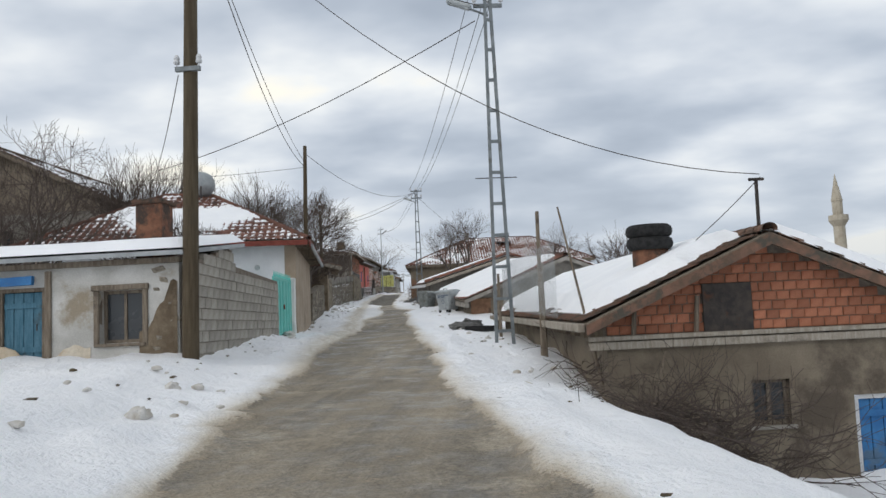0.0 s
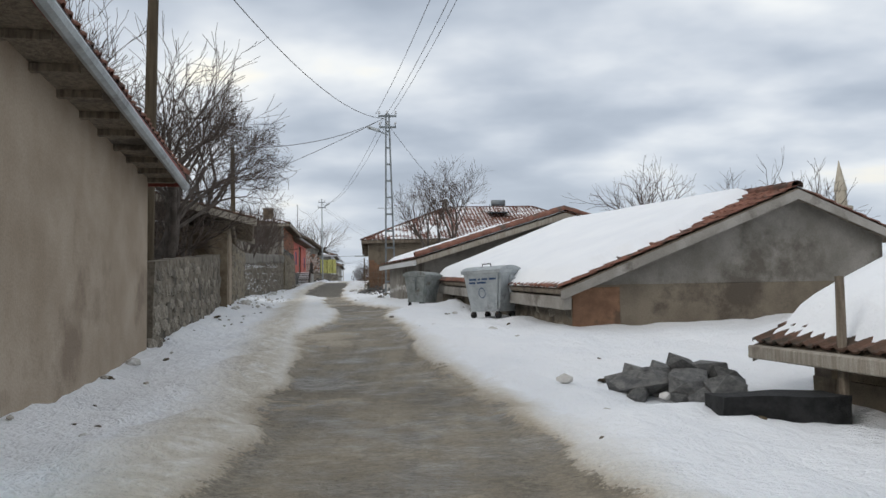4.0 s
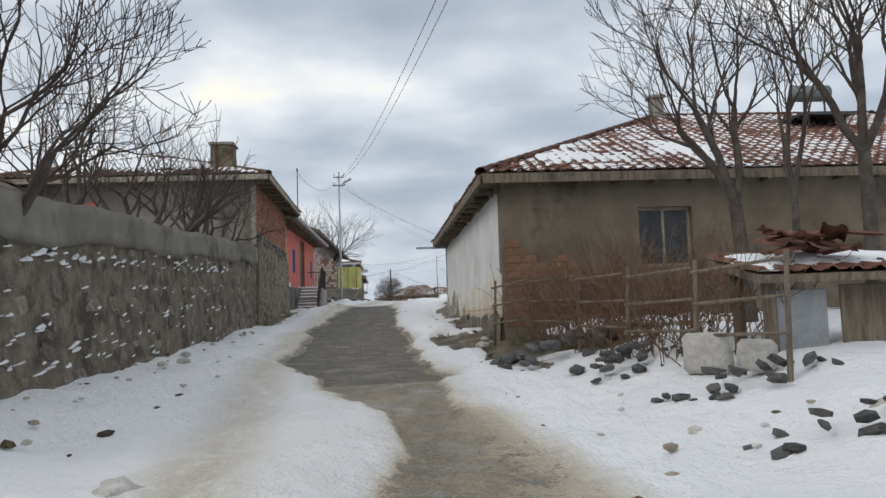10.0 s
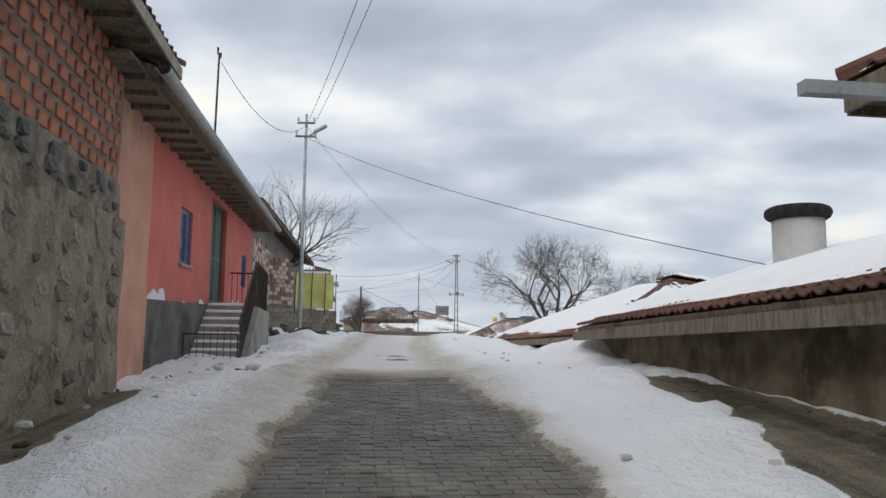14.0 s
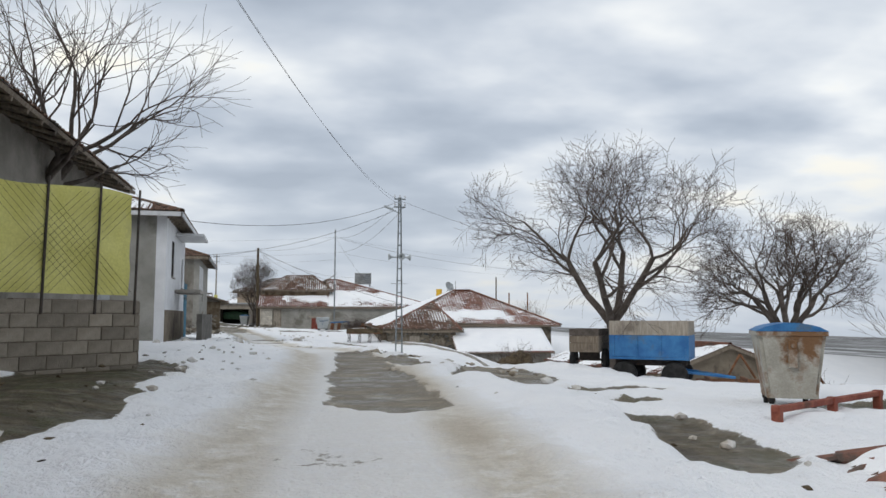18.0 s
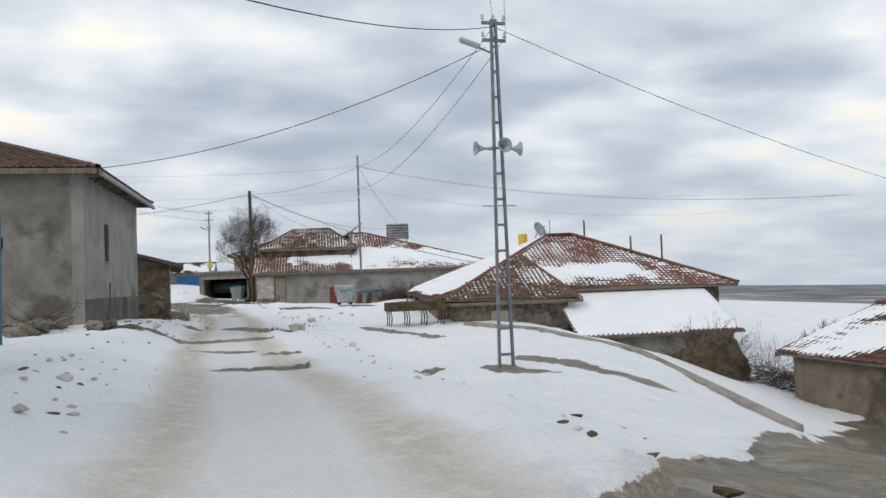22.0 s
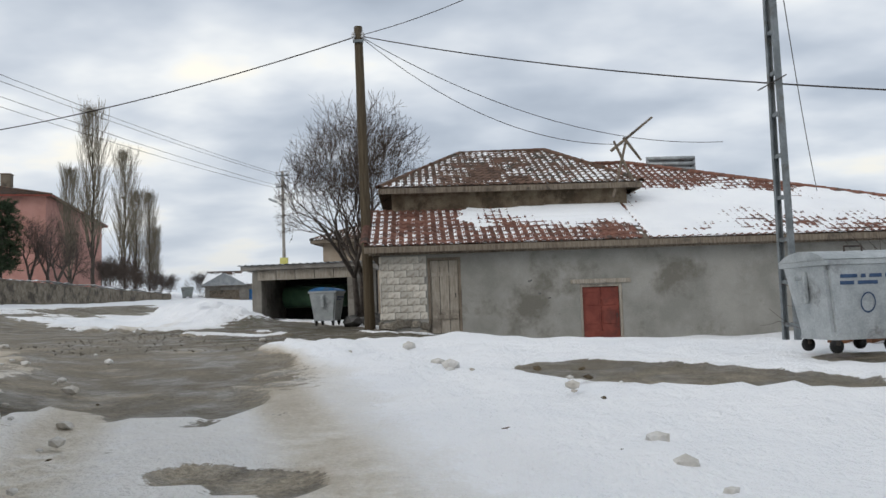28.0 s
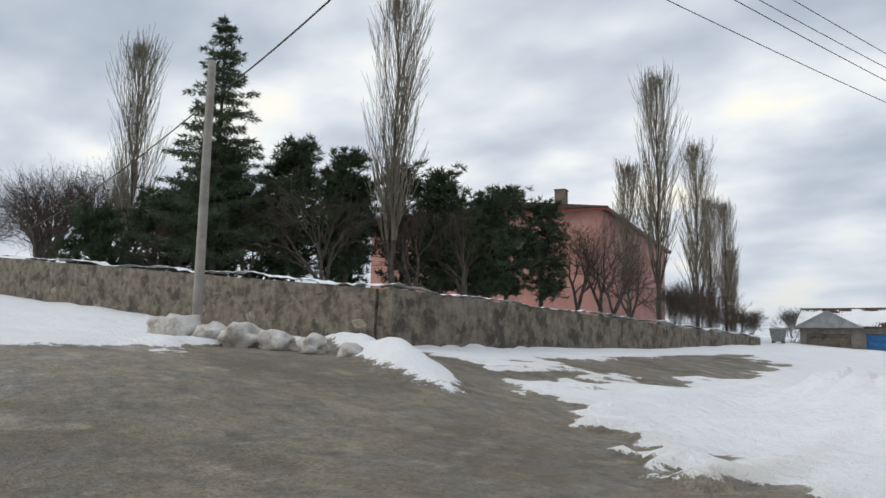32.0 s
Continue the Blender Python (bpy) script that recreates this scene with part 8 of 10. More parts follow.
P1, L1, PB, L2, P2, P3 = (1.5, 1.85, 8.9), (6.68, 6.9, 8.3), (-1.6, 21.6, 8.4), (0.8, 42.55, 9.9), (-6.5, 44.4, 9.2), (-10.05, 95.6, 13.9)
L3, P4, P5, P6, P7 = (-1.45, 134.6, 13.0), (-4.85, 166.5, 13.9), (-13.1, 174.45, 13.1), (-21.6, 205.9, 14.6), (-35.9, 182.6, 12.8)
for a, b, s, r in ((P1, (-1.6, 21.6, 7.8), 0.9, 0.014), (P1, (-1.6, 21.6, 8.0), 0.5, 0.012), (P1, L1, 0.25, 0.012), ((6.5, 6.9, 7.95), (-4.36, 13.06, 6.1), 0.35, 0.013), ((-15.6, 14.0, 6.6), (-1.6, 21.6, 7.75), 0.35, 0.011),
                   (P1, (10.95, 1.05, 2.8), 1.25, 0.009), ((10.95, 1.05, 2.75), (9.9, 3.2, 1.6), 0.05, 0.008), (P1, (-2.6, -3.5, 8.6), 0.2, 0.012), ((1.4, 1.8, 8.6), (-6, -8, 8.9), 0.2, 0.012), ((1.3, 1.7, 5.3), (-4.2, 12.4, 5.6), 0.25, 0.01),
                   (L1, L2, 0.7, 0.010), ((7.0, 6.9, 8.65), (1.15, 42.55, 10.1), 0.7, 0.010), ((6.4, 6.9, 8.65), (0.45, 42.55, 10.1), 0.7, 0.010),
                   (L2, PB, 0.9, 0.012), (L2, (-3.2, 31.0, 6.2), 0.4, 0.013), (L2, (5.4, 60.0, 7.6), 0.5, 0.011), (L2, (-15.2, 60.0, 9.0), 0.5, 0.013),
                   (L2, P3, 1.2, 0.010), ((1.1, 42.55, 10.0), (-9.7, 95.6, 14.0), 1.2, 0.010), (P3, (-10.3, 82.2, 11.6), 0.9, 0.011), ((-9.9, 95.6, 13.3), (1.0, 74.9, 5.6), 0.4, 0.010),
                   (P3, L3, 1.2, 0.006), ((-9.7, 95.6, 13.4), (-1.1, 134.6, 12.6), 1.2, 0.006), (L3, (-11.9, 118, 9.6), 0.8, 0.013), ((-1.7, 134.6, 12.4), (-13.8, 139, 9.8), 0.6, 0.013),
                   (L3, P4, 0.8, 0.011), ((-1.1, 134.6, 12.7), (-4.5, 166.5, 12.4), 0.8, 0.011), (L3, (40, 150, 7), 1.5, 0.010), (P4, P5, 0.5, 0.012), (P5, (4.8, 158.0, 6.2), 0.7, 0.018),
                   (P5, (-5.2, 175.4, 9.9), 0.9, 0.012), (P5, (-1.5, 178.0, 10.4), 0.9, 0.012), (P4, (0.5, 176.0, 8.4), 0.6, 0.012), (P4, (20, 150, 9.5), 1.0, 0.012),
                   (P4, (28, 176.0, 12.5), 1.0, 0.006), ((-4.85, 166.5, 12.4), (28, 176.5, 11.0), 1.0, 0.006), (P4, (-40, 158, 14.0), 1.0, 0.006), ((-4.85, 166.5, 12.3), (-40, 158.5, 12.8), 1.0, 0.006), ((-4.85, 166.5, 11.6), (-40, 159, 11.9), 1.0, 0.006),
                   (P6, (-34, 150, 15.5), 0.8, 0.011), ((-21.2, 205.9, 14.6), (-33.2, 150, 15.5), 0.8, 0.011), ((-21.9, 205.9, 13.8), (-34.4, 150, 14.6), 0.8, 0.011), ((-21.2, 205.9, 13.8), (-33.0, 150, 14.6), 0.8, 0.011),
                   ((-35.9, 182.6, 12.1), P5, 0.7, 0.02), ((-35.9, 182.6, 12.1), (-70, 190, 11.6), 0.8, 0.02), (P6, (-16, 240, 14), 0.6, 0.01)):
    wire(a, b, s, r)


# ---------- trees ----------
def branch_mesh(segs, material, name, parent, sides=5):
    verts, faces = [], []
    for p, q, r0, r1 in segs:
        d = q - p
        if d.length < 1e-4:
            continue
        d.normalize()
        s = d.orthogonal().normalized()
        u = d.cross(s)
        n = sides if r0 > 0.03 else 3
        k = len(verts)
        cs = [(math.cos(2 * math.pi * j / n), math.sin(2 * math.pi * j / n)) for j in range(n)]
        for c, r in ((p, r0), (q, r1)):
            verts += [tuple(c + (s * a + u * b) * r) for a, b in cs]
        faces += [(k + j, k + (j + 1) % n, k + n + (j + 1) % n, k + n + j) for j in range(n)]
    if verts:
        return mesh_part(name, verts, faces, material, parent, smooth=True)
    return None


def grow(rng, p, d, ln, r, depth, segs, spread, up, twist, kids=3, thin=0.62, minr=0.006):
    """One limb in short bent pieces, with side shoots along it."""
    n = 4 if depth > 1 else 3
    for k in range(n):
        d = (d + Vector((rng.uniform(-1, 1), rng.uniform(-1, 1), rng.uniform(-1, 1))) * twist + Vector((0, 0, up))).normalized()
        q = p + d * (ln / n)
        r1 = max(minr * 0.8, r * (1 - 0.4 / n))
        segs.append((p, q, r, r1))
        p, r = q, r1
        if depth > 0 and k >= 1:
            for _ in range(1 if k < n - 1 else kids):
                ax = d.orthogonal().normalized()
                ax = Matrix.Rotation(rng.uniform(0, 2 * math.pi), 3, d) @ ax
                e = (Matrix.Rotation(rng.uniform(0.5, 1.0) * spread, 3, ax) @ d).normalized()
                grow(rng, p, e, ln * rng.uniform(0.58, 0.82), max(minr, r * thin), depth - 1, segs, spread, up, twist, kids, thin, minr)


def clear_of(s, height, wide):
    """Keeps a limb piece that stays within the crown's outline."""
    c = (s[0] + s[1]) / 2
    return s[2] > 0.05 or (c.z > height * 0.2 and math.hypot(c.x, c.y) < wide * (0.75 + 0.35 * math.sin(min(1.0, max(0.0, c.z / height)) * math.pi)))


def bare_tree(x, y, z, height, seed, trunks=1, depth=5, spread=0.75, up=0.03, label="leafless deciduous tree with fine dark twigs", material="twig", lean=0.15, r=None, name="bare_tree", fork=0.25, kids=2, wide=None, limbs=3, reach=0.33, twist=0.22):
    t = thing(name, label, "tree", x, y, z)
    rng = random.Random(seed)
    segs = []
    for k in range(trunks):
        a = rng.uniform(0, 2 * math.pi)
        d = Vector((math.cos(a) * lean, math.sin(a) * lean, 1)).normalized()
        base = Vector((math.cos(a), math.sin(a), 0)) * (0.12 * (trunks > 1))
        r0 = r or height * 0.022
        p = base - Vector((0, 0, 0.4))
        q = base + d * height * fork
        segs.append((p, base + d * height * fork * 0.5, r0 * 1.15, r0))
        segs.append((base + d * height * fork * 0.5, q, r0, r0 * 0.9))
        for j in range(limbs):
            ax = d.orthogonal().normalized()
            ax = Matrix.Rotation(2 * math.pi * (j + rng.uniform(-0.2, 0.2)) / limbs, 3, d) @ ax
            e = Matrix.Rotation(rng.uniform(0.35, 0.8) * spread, 3, ax) @ d
            grow(rng, q, e, height * reach, r0 * 0.68, depth - 1, segs, spread, up, twist, kids)
    top = max(s[1].z for s in segs)
    k = height / top
    segs = [(p * k if p.z > 0 else p, q * k, a, b) for p, q, a, b in segs]
    if wide:
        segs = [s for s in segs if clear_of(s, height, wide)]
    thick = [s for s in segs if s[2] > 0.035]
    fine = [s for s in segs if s[2] <= 0.035]
    branch_mesh(thick, "bark", "trunk", t, 7)
    branch_mesh(fine, material, "crown", t)
    return t


def poplar(x, y, z, height, seed):
    t = thing("poplar_tree", "tall slender leafless poplar with upright pale twigs", "tree", x, y, z)
    rng = random.Random(seed)
    segs, p, r = [], Vector((0, 0, -0.3)), height * 0.013
    n = 14
    for k in range(n):
        q = Vector((rng.uniform(-0.08, 0.08), rng.uniform(-0.08, 0.08), height * (k + 1) / n * 0.98))
        segs.append((p, q, r, r * 0.88))
        p, r = q, r * 0.88
        if k > 1:
            for _ in range(7):
                a = rng.uniform(0, 2 * math.pi)
                d = Vector((math.cos(a) * 0.34, math.sin(a) * 0.34, 1)).normalized()
                grow(rng, p, d, min(height * 0.16, (height - p.z) * 0.55 + 0.25), max(0.014, r * 0.4), 2, segs, 0.34, 0.14, 0.06, 2, 0.65, 0.010)
    branch_mesh([s for s in segs if s[2] > 0.04], "bark", "trunk", t, 7)
    branch_mesh([s for s in segs if s[2] <= 0.04], "poplar_twig", "crown", t)


def needles(verts, faces, rng, c, d, ln, w, n):
    """A tuft of flat needle sprays round a shoot."""
    for _ in range(n):
        a = Vector((rng.gauss(0, 1), rng.gauss(0, 1), rng.gauss(0, 0.8))).normalized()
        e = (d * 0.7 + a).normalized()
        s = e.cross(Vector((rng.uniform(-1, 1), rng.uniform(-1, 1), rng.uniform(-1, 1)))).normalized() * w
        q = c + a * ln * 0.25 * rng.random()
        k = len(verts)
        verts += [tuple(q - s), tuple(q + s), tuple(q + e * ln * rng.uniform(0.6, 1.1))]
        faces.append((k, k + 1, k + 2))


def pine(x, y, z, height, seed, width=2.3):
    t = thing("pine_tree", "dense dark green pine with clumped needles", "tree", x, y, z)
    rng = random.Random(seed)
    segs = [(Vector((0, 0, -0.3)), Vector((0.1, 0, height * 0.5)), 0.13, 0.1), (Vector((0.1, 0, height * 0.5)), Vector((0.05, 0.1, height * 0.95)), 0.1, 0.03)]
    verts, faces = [], []
    for k in range(95):
        f = rng.uniform(0.26, 0.98)
        zz = height * f
        a = rng.uniform(0, 2 * math.pi)
        ln = width * min(1.0, (f - 0.1) * 2.6) * (1.12 - f) ** 0.5 * rng.uniform(0.5, 1.05)
        d = Vector((math.cos(a), math.sin(a), 0.4)).normalized()
        p, q = Vector((0.08, 0, zz)), Vector((0.08, 0, zz)) + d * ln
        segs.append((p, q, 0.03, 0.012))
        for j in range(7):
            c = p.lerp(q, 0.3 + 0.7 * (j + 1) / 7) + Vector((rng.gauss(0, 0.16), rng.gauss(0, 0.16), rng.gauss(0, 0.12)))
            needles(verts, faces, rng, c, Vector((d.x * 0.4, d.y * 0.4, 0.8)), 0.30, 0.022, 20)
    branch_mesh(segs, "bark", "trunk", t)
    mesh_part("crown", verts, faces, "pine", t)


def spruce(x, y, z, height, seed):
    t = thing("cedar_tree", "tall dark green cedar with wide level tiers", "tree", x, y, z)
    rng = random.Random(seed)
    segs = [(Vector((0, 0, -0.3)), Vector((0, 0, height * 0.98)), 0.17, 0.02)]
    verts, faces = [], []
    tiers = 17
    for k in range(tiers):
        f = 0.16 + 0.83 * k / tiers
        zz, rad = height * f, 3.5 * (1 - f) ** 0.85 + 0.1
        for j in range(9):
            a = 2 * math.pi * (j + rng.uniform(-0.45, 0.45)) / 9 + k
            ln = rad * rng.uniform(0.45, 1.1)
            p = Vector((0, 0, zz + rng.uniform(-0.2, 0.2)))
            d = Vector((math.cos(a), math.sin(a), 0.14))
            q = p + d * ln
            segs.append((p, q, 0.03, 0.008))
            s = Vector((-d.y, d.x, 0))
            m = max(3, int(ln / 0.16))
            for i in range(m):
                g = (i + 1) / m
                w = 0.42 * ln * (1 - g) * (0.3 + g) + 0.08
                for side in (-1, 0, 1):
                    c = p.lerp(q, g) + s * side * w * rng.uniform(0.4, 1.0) - Vector((0, 0, 0.12 * g * g * ln * 0.5))
                    needles(verts, faces, rng, c, Vector((d.x, d.y, -0.1)) + s * side * 0.5, 0.24, 0.024, 7)
    branch_mesh(segs, "bark", "trunk", t)
    mesh_part("crown", verts, faces, "pine", t)


# along the lane
bare_tree(-6.9, 9.4, 0.6, 6.4, 3, 2, 5, 0.9, wide=3.0, fork=0.2, r=0.12)
bare_tree(-13.0, 17.0, 1.0, 6.0, 31, 2, 5, 0.9)
bare_tree(-1.6, 7.8, 0.5, 3.4, 5, 3, 5, 0.8, wide=1.5, r=0.04)
bare_tree(-8.0, 19.5, 1.0, 7.6, 6, 3, 5, 0.5, up=0.08)
bare_tree(-4.6, 22.5, 1.0, 7.0, 8, 3, 5, 0.55, up=0.08)
bare_tree(-2.8, 25.0, 1.1, 6.3, 7, 2, 5, 0.75, lean=0.2)
bare_tree(-3.4, 28.5, 1.2, 5.0, 71, 2, 5, 0.8)
bare_tree(-4.9, 36.2, 1.9, 7.6, 9, 1, 6, 0.85, lean=0.1, wide=3.4, fork=0.42, r=0.12, limbs=4, reach=0.27)
bare_tree(-7.5, 35.5, 1.6, 6.2, 13, 2, 5, 0.9, lean=0.3)
bare_tree(-6.95, 48.4, 2.4, 5.2, 15, 1, 5, 0.8, lean=0.15, up=0.1, wide=2.4, r=0.1, fork=0.3)
bare_tree(-9.0, 55.4, 3.2, 5.6, 17, 1, 4, 0.7, up=0.14, wide=1.9, r=0.08, fork=0.3)
bare_tree(-9.2, 58.8, 3.6, 5.2, 19, 2, 4, 0.85, up=0.12, lean=0.25, wide=2.4)
bare_tree(-9.6, 62.3, 3.8, 5.0, 23, 2, 4, 0.85, up=0.1, lean=0.3)
bare_tree(-7.9, 51.8, 2.7, 4.6, 24, 1, 4, 1.0, up=0.05, lean=0.3, wide=2.6, r=0.08, fork=0.3)
bare_tree(2.45, 52.3, 2.75, 6.6, 25, 1, 5, 0.7, up=0.09, lean=0.06, wide=2.6, fork=0.42, r=0.11)
bare_tree(3.9, 51.5, 2.7, 7.4, 27, 1, 5, 0.8, up=0.07, lean=0.0, wide=3.6, fork=0.42, r=0.1, limbs=4, reach=0.28)
bare_tree(3.0, 51.9, 2.7, 6.2, 28, 1, 4, 0.6, up=0.1, lean=0.06, fork=0.45, r=0.06, wide=1.8)
bare_tree(-13.0, 105.0, 5.0, 9.6, 29, 2, 5, 0.75, lean=0.3)
bare_tree(-17.5, 114.5, 5.0, 6.0, 33, 1, 5, 0.8)
bare_tree(3.57, 112.3, gz(3.57, 112.3), 9.4, 35, 1, 6, 0.95, up=0.035, lean=0.03, r=0.2, fork=0.26, kids=2, wide=5.0, limbs=4, reach=0.28, twist=0.24, label="broad leafless walnut tree with grey branching limbs")
bare_tree(9.4, 111.6, gz(9.4, 111.6), 8.2, 37, 1, 6, 1.0, up=0.035, lean=0.03, fork=0.4, kids=2, wide=4.0, limbs=5, reach=0.22, twist=0.26)
bare_tree(-13.8, 179.8, 4.9, 8.4, 39, 2, 6, 0.75, up=0.05, lean=0.12, fork=0.2, wide=2.6, kids=2, r=0.1, limbs=4, reach=0.3)
for k, (x, y, h) in enumerate(((12.0, 104.0, 4.2), (13.0, 107.5, 4.6), (14.5, 110.0, 4.0), (12.2, 140.0, 2.6), (13.2, 139.0, 2.4))):
    bare_tree(x, y, gz(x, y), h, 300 + k, 5, 4, 0.5, 0.06, "tangle of leafless shrub stems", name="bare_shrub", lean=0.4, r=0.03)
for k, (x, y, h) in enumerate(((10, 34, 4.6), (13, 31, 4.2), (16, 48, 4.5), (18, 96, 4.5), (24, 120, 5), (20, 185, 5), (4, 192, 4.5), (-6, 214, 5))):
    bare_tree(x, y, gz(x, y), h, 400 + k, 2, 4, 0.8)
# behind the boundary wall
for k, (x, y, h) in enumerate(((-37.56, 212.3, 14.6), (-40.4, 225.5, 14.0), (-42.0, 236.0, 11.6), (-44.0, 243.0, 8.6), (-41.0, 194.5, 13.6), (-55.0, 191.0, 13.6), (-40.6, 215.0, 10.5), (-41.5, 231.0, 11.0), (-57.0, 197.0, 10.0))):
    poplar(x, y, 6.4, h, 500 + k)
spruce(-46.0, 189.6, 7.3, 12.2, 3)
for k, (x, y, h) in enumerate(((-51.0, 190.0, 5.6), (-48.5, 191.5, 6.6), (-46.0, 193.0, 7.2), (-44.5, 195.0, 7.4), (-42.8, 197.0, 7.4), (-43.0, 200.0, 6.8), (-40.6, 200.5, 6.2), (-40.0, 204.0, 6.4), (-50.0, 195.0, 6.5), (-47.0, 198.0, 6.6), (-44.0, 204.0, 6.6), (-53.5, 188.6, 5.0), (-47.2, 190.6, 7.4), (-44.8, 192.6, 7.6), (-43.6, 194.4, 7.4), (-41.8, 198.4, 7.0), (-40.8, 202.2, 6.8), (-52.4, 192.4, 6.8))):
    pine(x, y, 6.8, h, 600 + k)
for k, (x, y, h) in enumerate(((-39.0, 205.5, 6.0), (-38.6, 207.8, 6.2), (-39.0, 210.0, 5.8), (-40.0, 213.5, 6.0), (-40.0, 198.0, 6.0), (-42.5, 192.5, 6.2), (-58.0, 188.5, 6.0), (-62.0, 190.0, 7.0), (-66.0, 188.0, 6.5), (-61.0, 194.0, 7.5), (-54.0, 194.0, 6.5), (-45.0, 190.8, 5.5), (-49.0, 189.2, 5.2), (-41.0, 195.8, 6.2), (-64.0, 192.0, 8.0), (-57.0, 191.5, 7.0))):
    bare_tree(x, y, 6.6 if x > -54 else 8.2, h, 700 + k, 2 if x < -54 else 1, 5, 0.7, fork=0.32)
for k, (x, y, h) in enumerate(((-38.6, 216.0, 4.2), (-39.4, 219.5, 4.6), (-39.6, 223.0, 5.0), (-40.6, 228.5, 4.4), (-40.8, 233.5, 4.0), (-41.5, 239.0, 3.8), (-39.5, 246.0, 4.4), (-36.5, 250.0, 4.0))):
    bare_tree(x, y, 6.4, h, 760 + k, 4, 5, 0.6, 0.06, "tangle of leafless shrub stems", name="bare_shrub", lean=0.35, r=0.035)


# ---------- loose things ----------
def container(x, y, z, turn, material="galvanised", lid="galvanised", label="galvanised steel waste container on castors", tilt=0, text=True, s=1.0):
    c = thing("waste_container", label, "waste container", x, y, z, turn, "waste containers")
    c.matrix_world = pose(x, y, z, tilt, 0, turn) @ Matrix.Diagonal((s, s, s, 1))
    bm = bmesh.new()
    lo = [(-0.42, -0.34), (0.42, -0.34), (0.42, 0.34), (-0.42, 0.34)]
    hi = [(-0.55, -0.45), (0.55, -0.45), (0.55, 0.45), (-0.55, 0.45)]
    rings = [[bm.verts.new((p[0], p[1], zz)) for p in r] for r, zz in ((lo, 0.16), ([(a * 1.02, b * 1.02) for a, b in lo], 0.24), (hi, 1.05), ([(a * 1.04, b * 1.05) for a, b in hi], 1.06), ([(a * 1.04, b * 1.05) for a, b in hi], 1.12))]
    for p, q in zip(rings, rings[1:]):
        for k in range(4):
            bm.faces.new([p[k], p[(k + 1) % 4], q[(k + 1) % 4], q[k]])
    bm.faces.new(rings[0][::-1])
    bm.faces.new(rings[-1])
    es = [e for e in bm.edges if abs(e.verts[0].co.z - e.verts[1].co.z) > 0.1]
    bmesh.ops.bevel(bm, geom=es, offset=0.05, segments=2, affect="EDGES")
    part("body", bm, material, c)
    bm = bmesh.new()
    n = 8
    rows = []
    for i in range(n + 1):
        yy = -0.48 + 0.96 * i / n
        zz = 1.125 + 0.12 * math.sin(math.pi * i / n) ** 0.7
        rows.append([bm.verts.new((xx, yy, zz)) for xx in (-0.58, 0.58)] + [bm.verts.new((xx, yy, 1.122)) for xx in (0.58, -0.58)])
    for p, q in zip(rows, rows[1:]):
        for k in range(4):
            bm.faces.new([p[k], q[k], q[(k + 1) % 4], p[(k + 1) % 4]])
    ld = part("lid", bm, lid, c)
    bm = bmesh.new()
    for a in (-0.12, 0.12):
        tube(bm, (a, -0.2, 1.2), (a, -0.2, 1.29), 0.012, 0.012, 5)
    tube(bm, (-0.12, -0.2, 1.29), (0.12, -0.2, 1.29), 0.012, 0.012, 5)
    part("handle", bm, "iron", ld)
    for sx in (-1, 1):
        bm = bmesh.new()
        tube(bm, (sx * 0.58, 0, 0.92), (sx * 0.68, 0, 0.92), 0.03, 0.03, 8)
        box(bm, sx * 0.56 - 0.03, -0.06, 0.6, sx * 0.56 + 0.03, 0.06, 1.0, 0.01)
        part("trunnion", bm, material, c)
        for sy in (-1, 1):
            bm = bmesh.new()
            m = Matrix.Translation((sx * 0.36, sy * 0.28, 0.085)) @ Matrix.Rotation(radians(90), 4, "X")
            k = len(bm.verts)
            lathe(bm, [(0.03, -0.028), (0.075, -0.028), (0.085, -0.018), (0.085, 0.018), (0.075, 0.028), (0.03, 0.028)], 14)
            bmesh.ops.transform(bm, matrix=m, verts=bm.verts[:])
            w = part("castor", bm, "rubber", c, "", True)
            bm = bmesh.new()
            box(bm, sx * 0.36 - 0.025, sy * 0.28 - 0.05, 0.09, sx * 0.36 + 0.025, sy * 0.28 + 0.05, 0.19, 0.01)
            part("fork", bm, "iron", w)
    if text:
        # worn lettering too faded to read, as bars, and a round badge
        for r, (z0, ws) in enumerate(((0.92, (0.22, 0.06, 0.16, 0.2)), (0.84, (0.18, 0.26)))):
            xx = -0.36
            for wd in ws:
                bm = bmesh.new()
                yy = -0.45 + (1.05 - z0) * 0.132 - 0.004
                box(bm, xx, yy - 0.002, z0 - 0.022, xx + wd, yy + 0.01, z0 + 0.022)
                part("lettering", bm, "print", c)
                xx += wd + 0.05
        bm = bmesh.new()
        rings = []
        for r in (0.10, 0.085):
            rings.append([bm.verts.new((r * math.cos(a), -0.405 - 0.004 + (r * math.sin(a)) * -0.13 + 0.0, 0.6 + r * 1.25 * math.sin(a))) for a in np.linspace(0, 2 * math.pi, 25)[:-1]])
        for k in range(24):
            bm.faces.new([rings[0][k], rings[0][(k + 1) % 24], rings[1][(k + 1) % 24], rings[1][k]])
        part("badge", bm, "print", c)
    return c


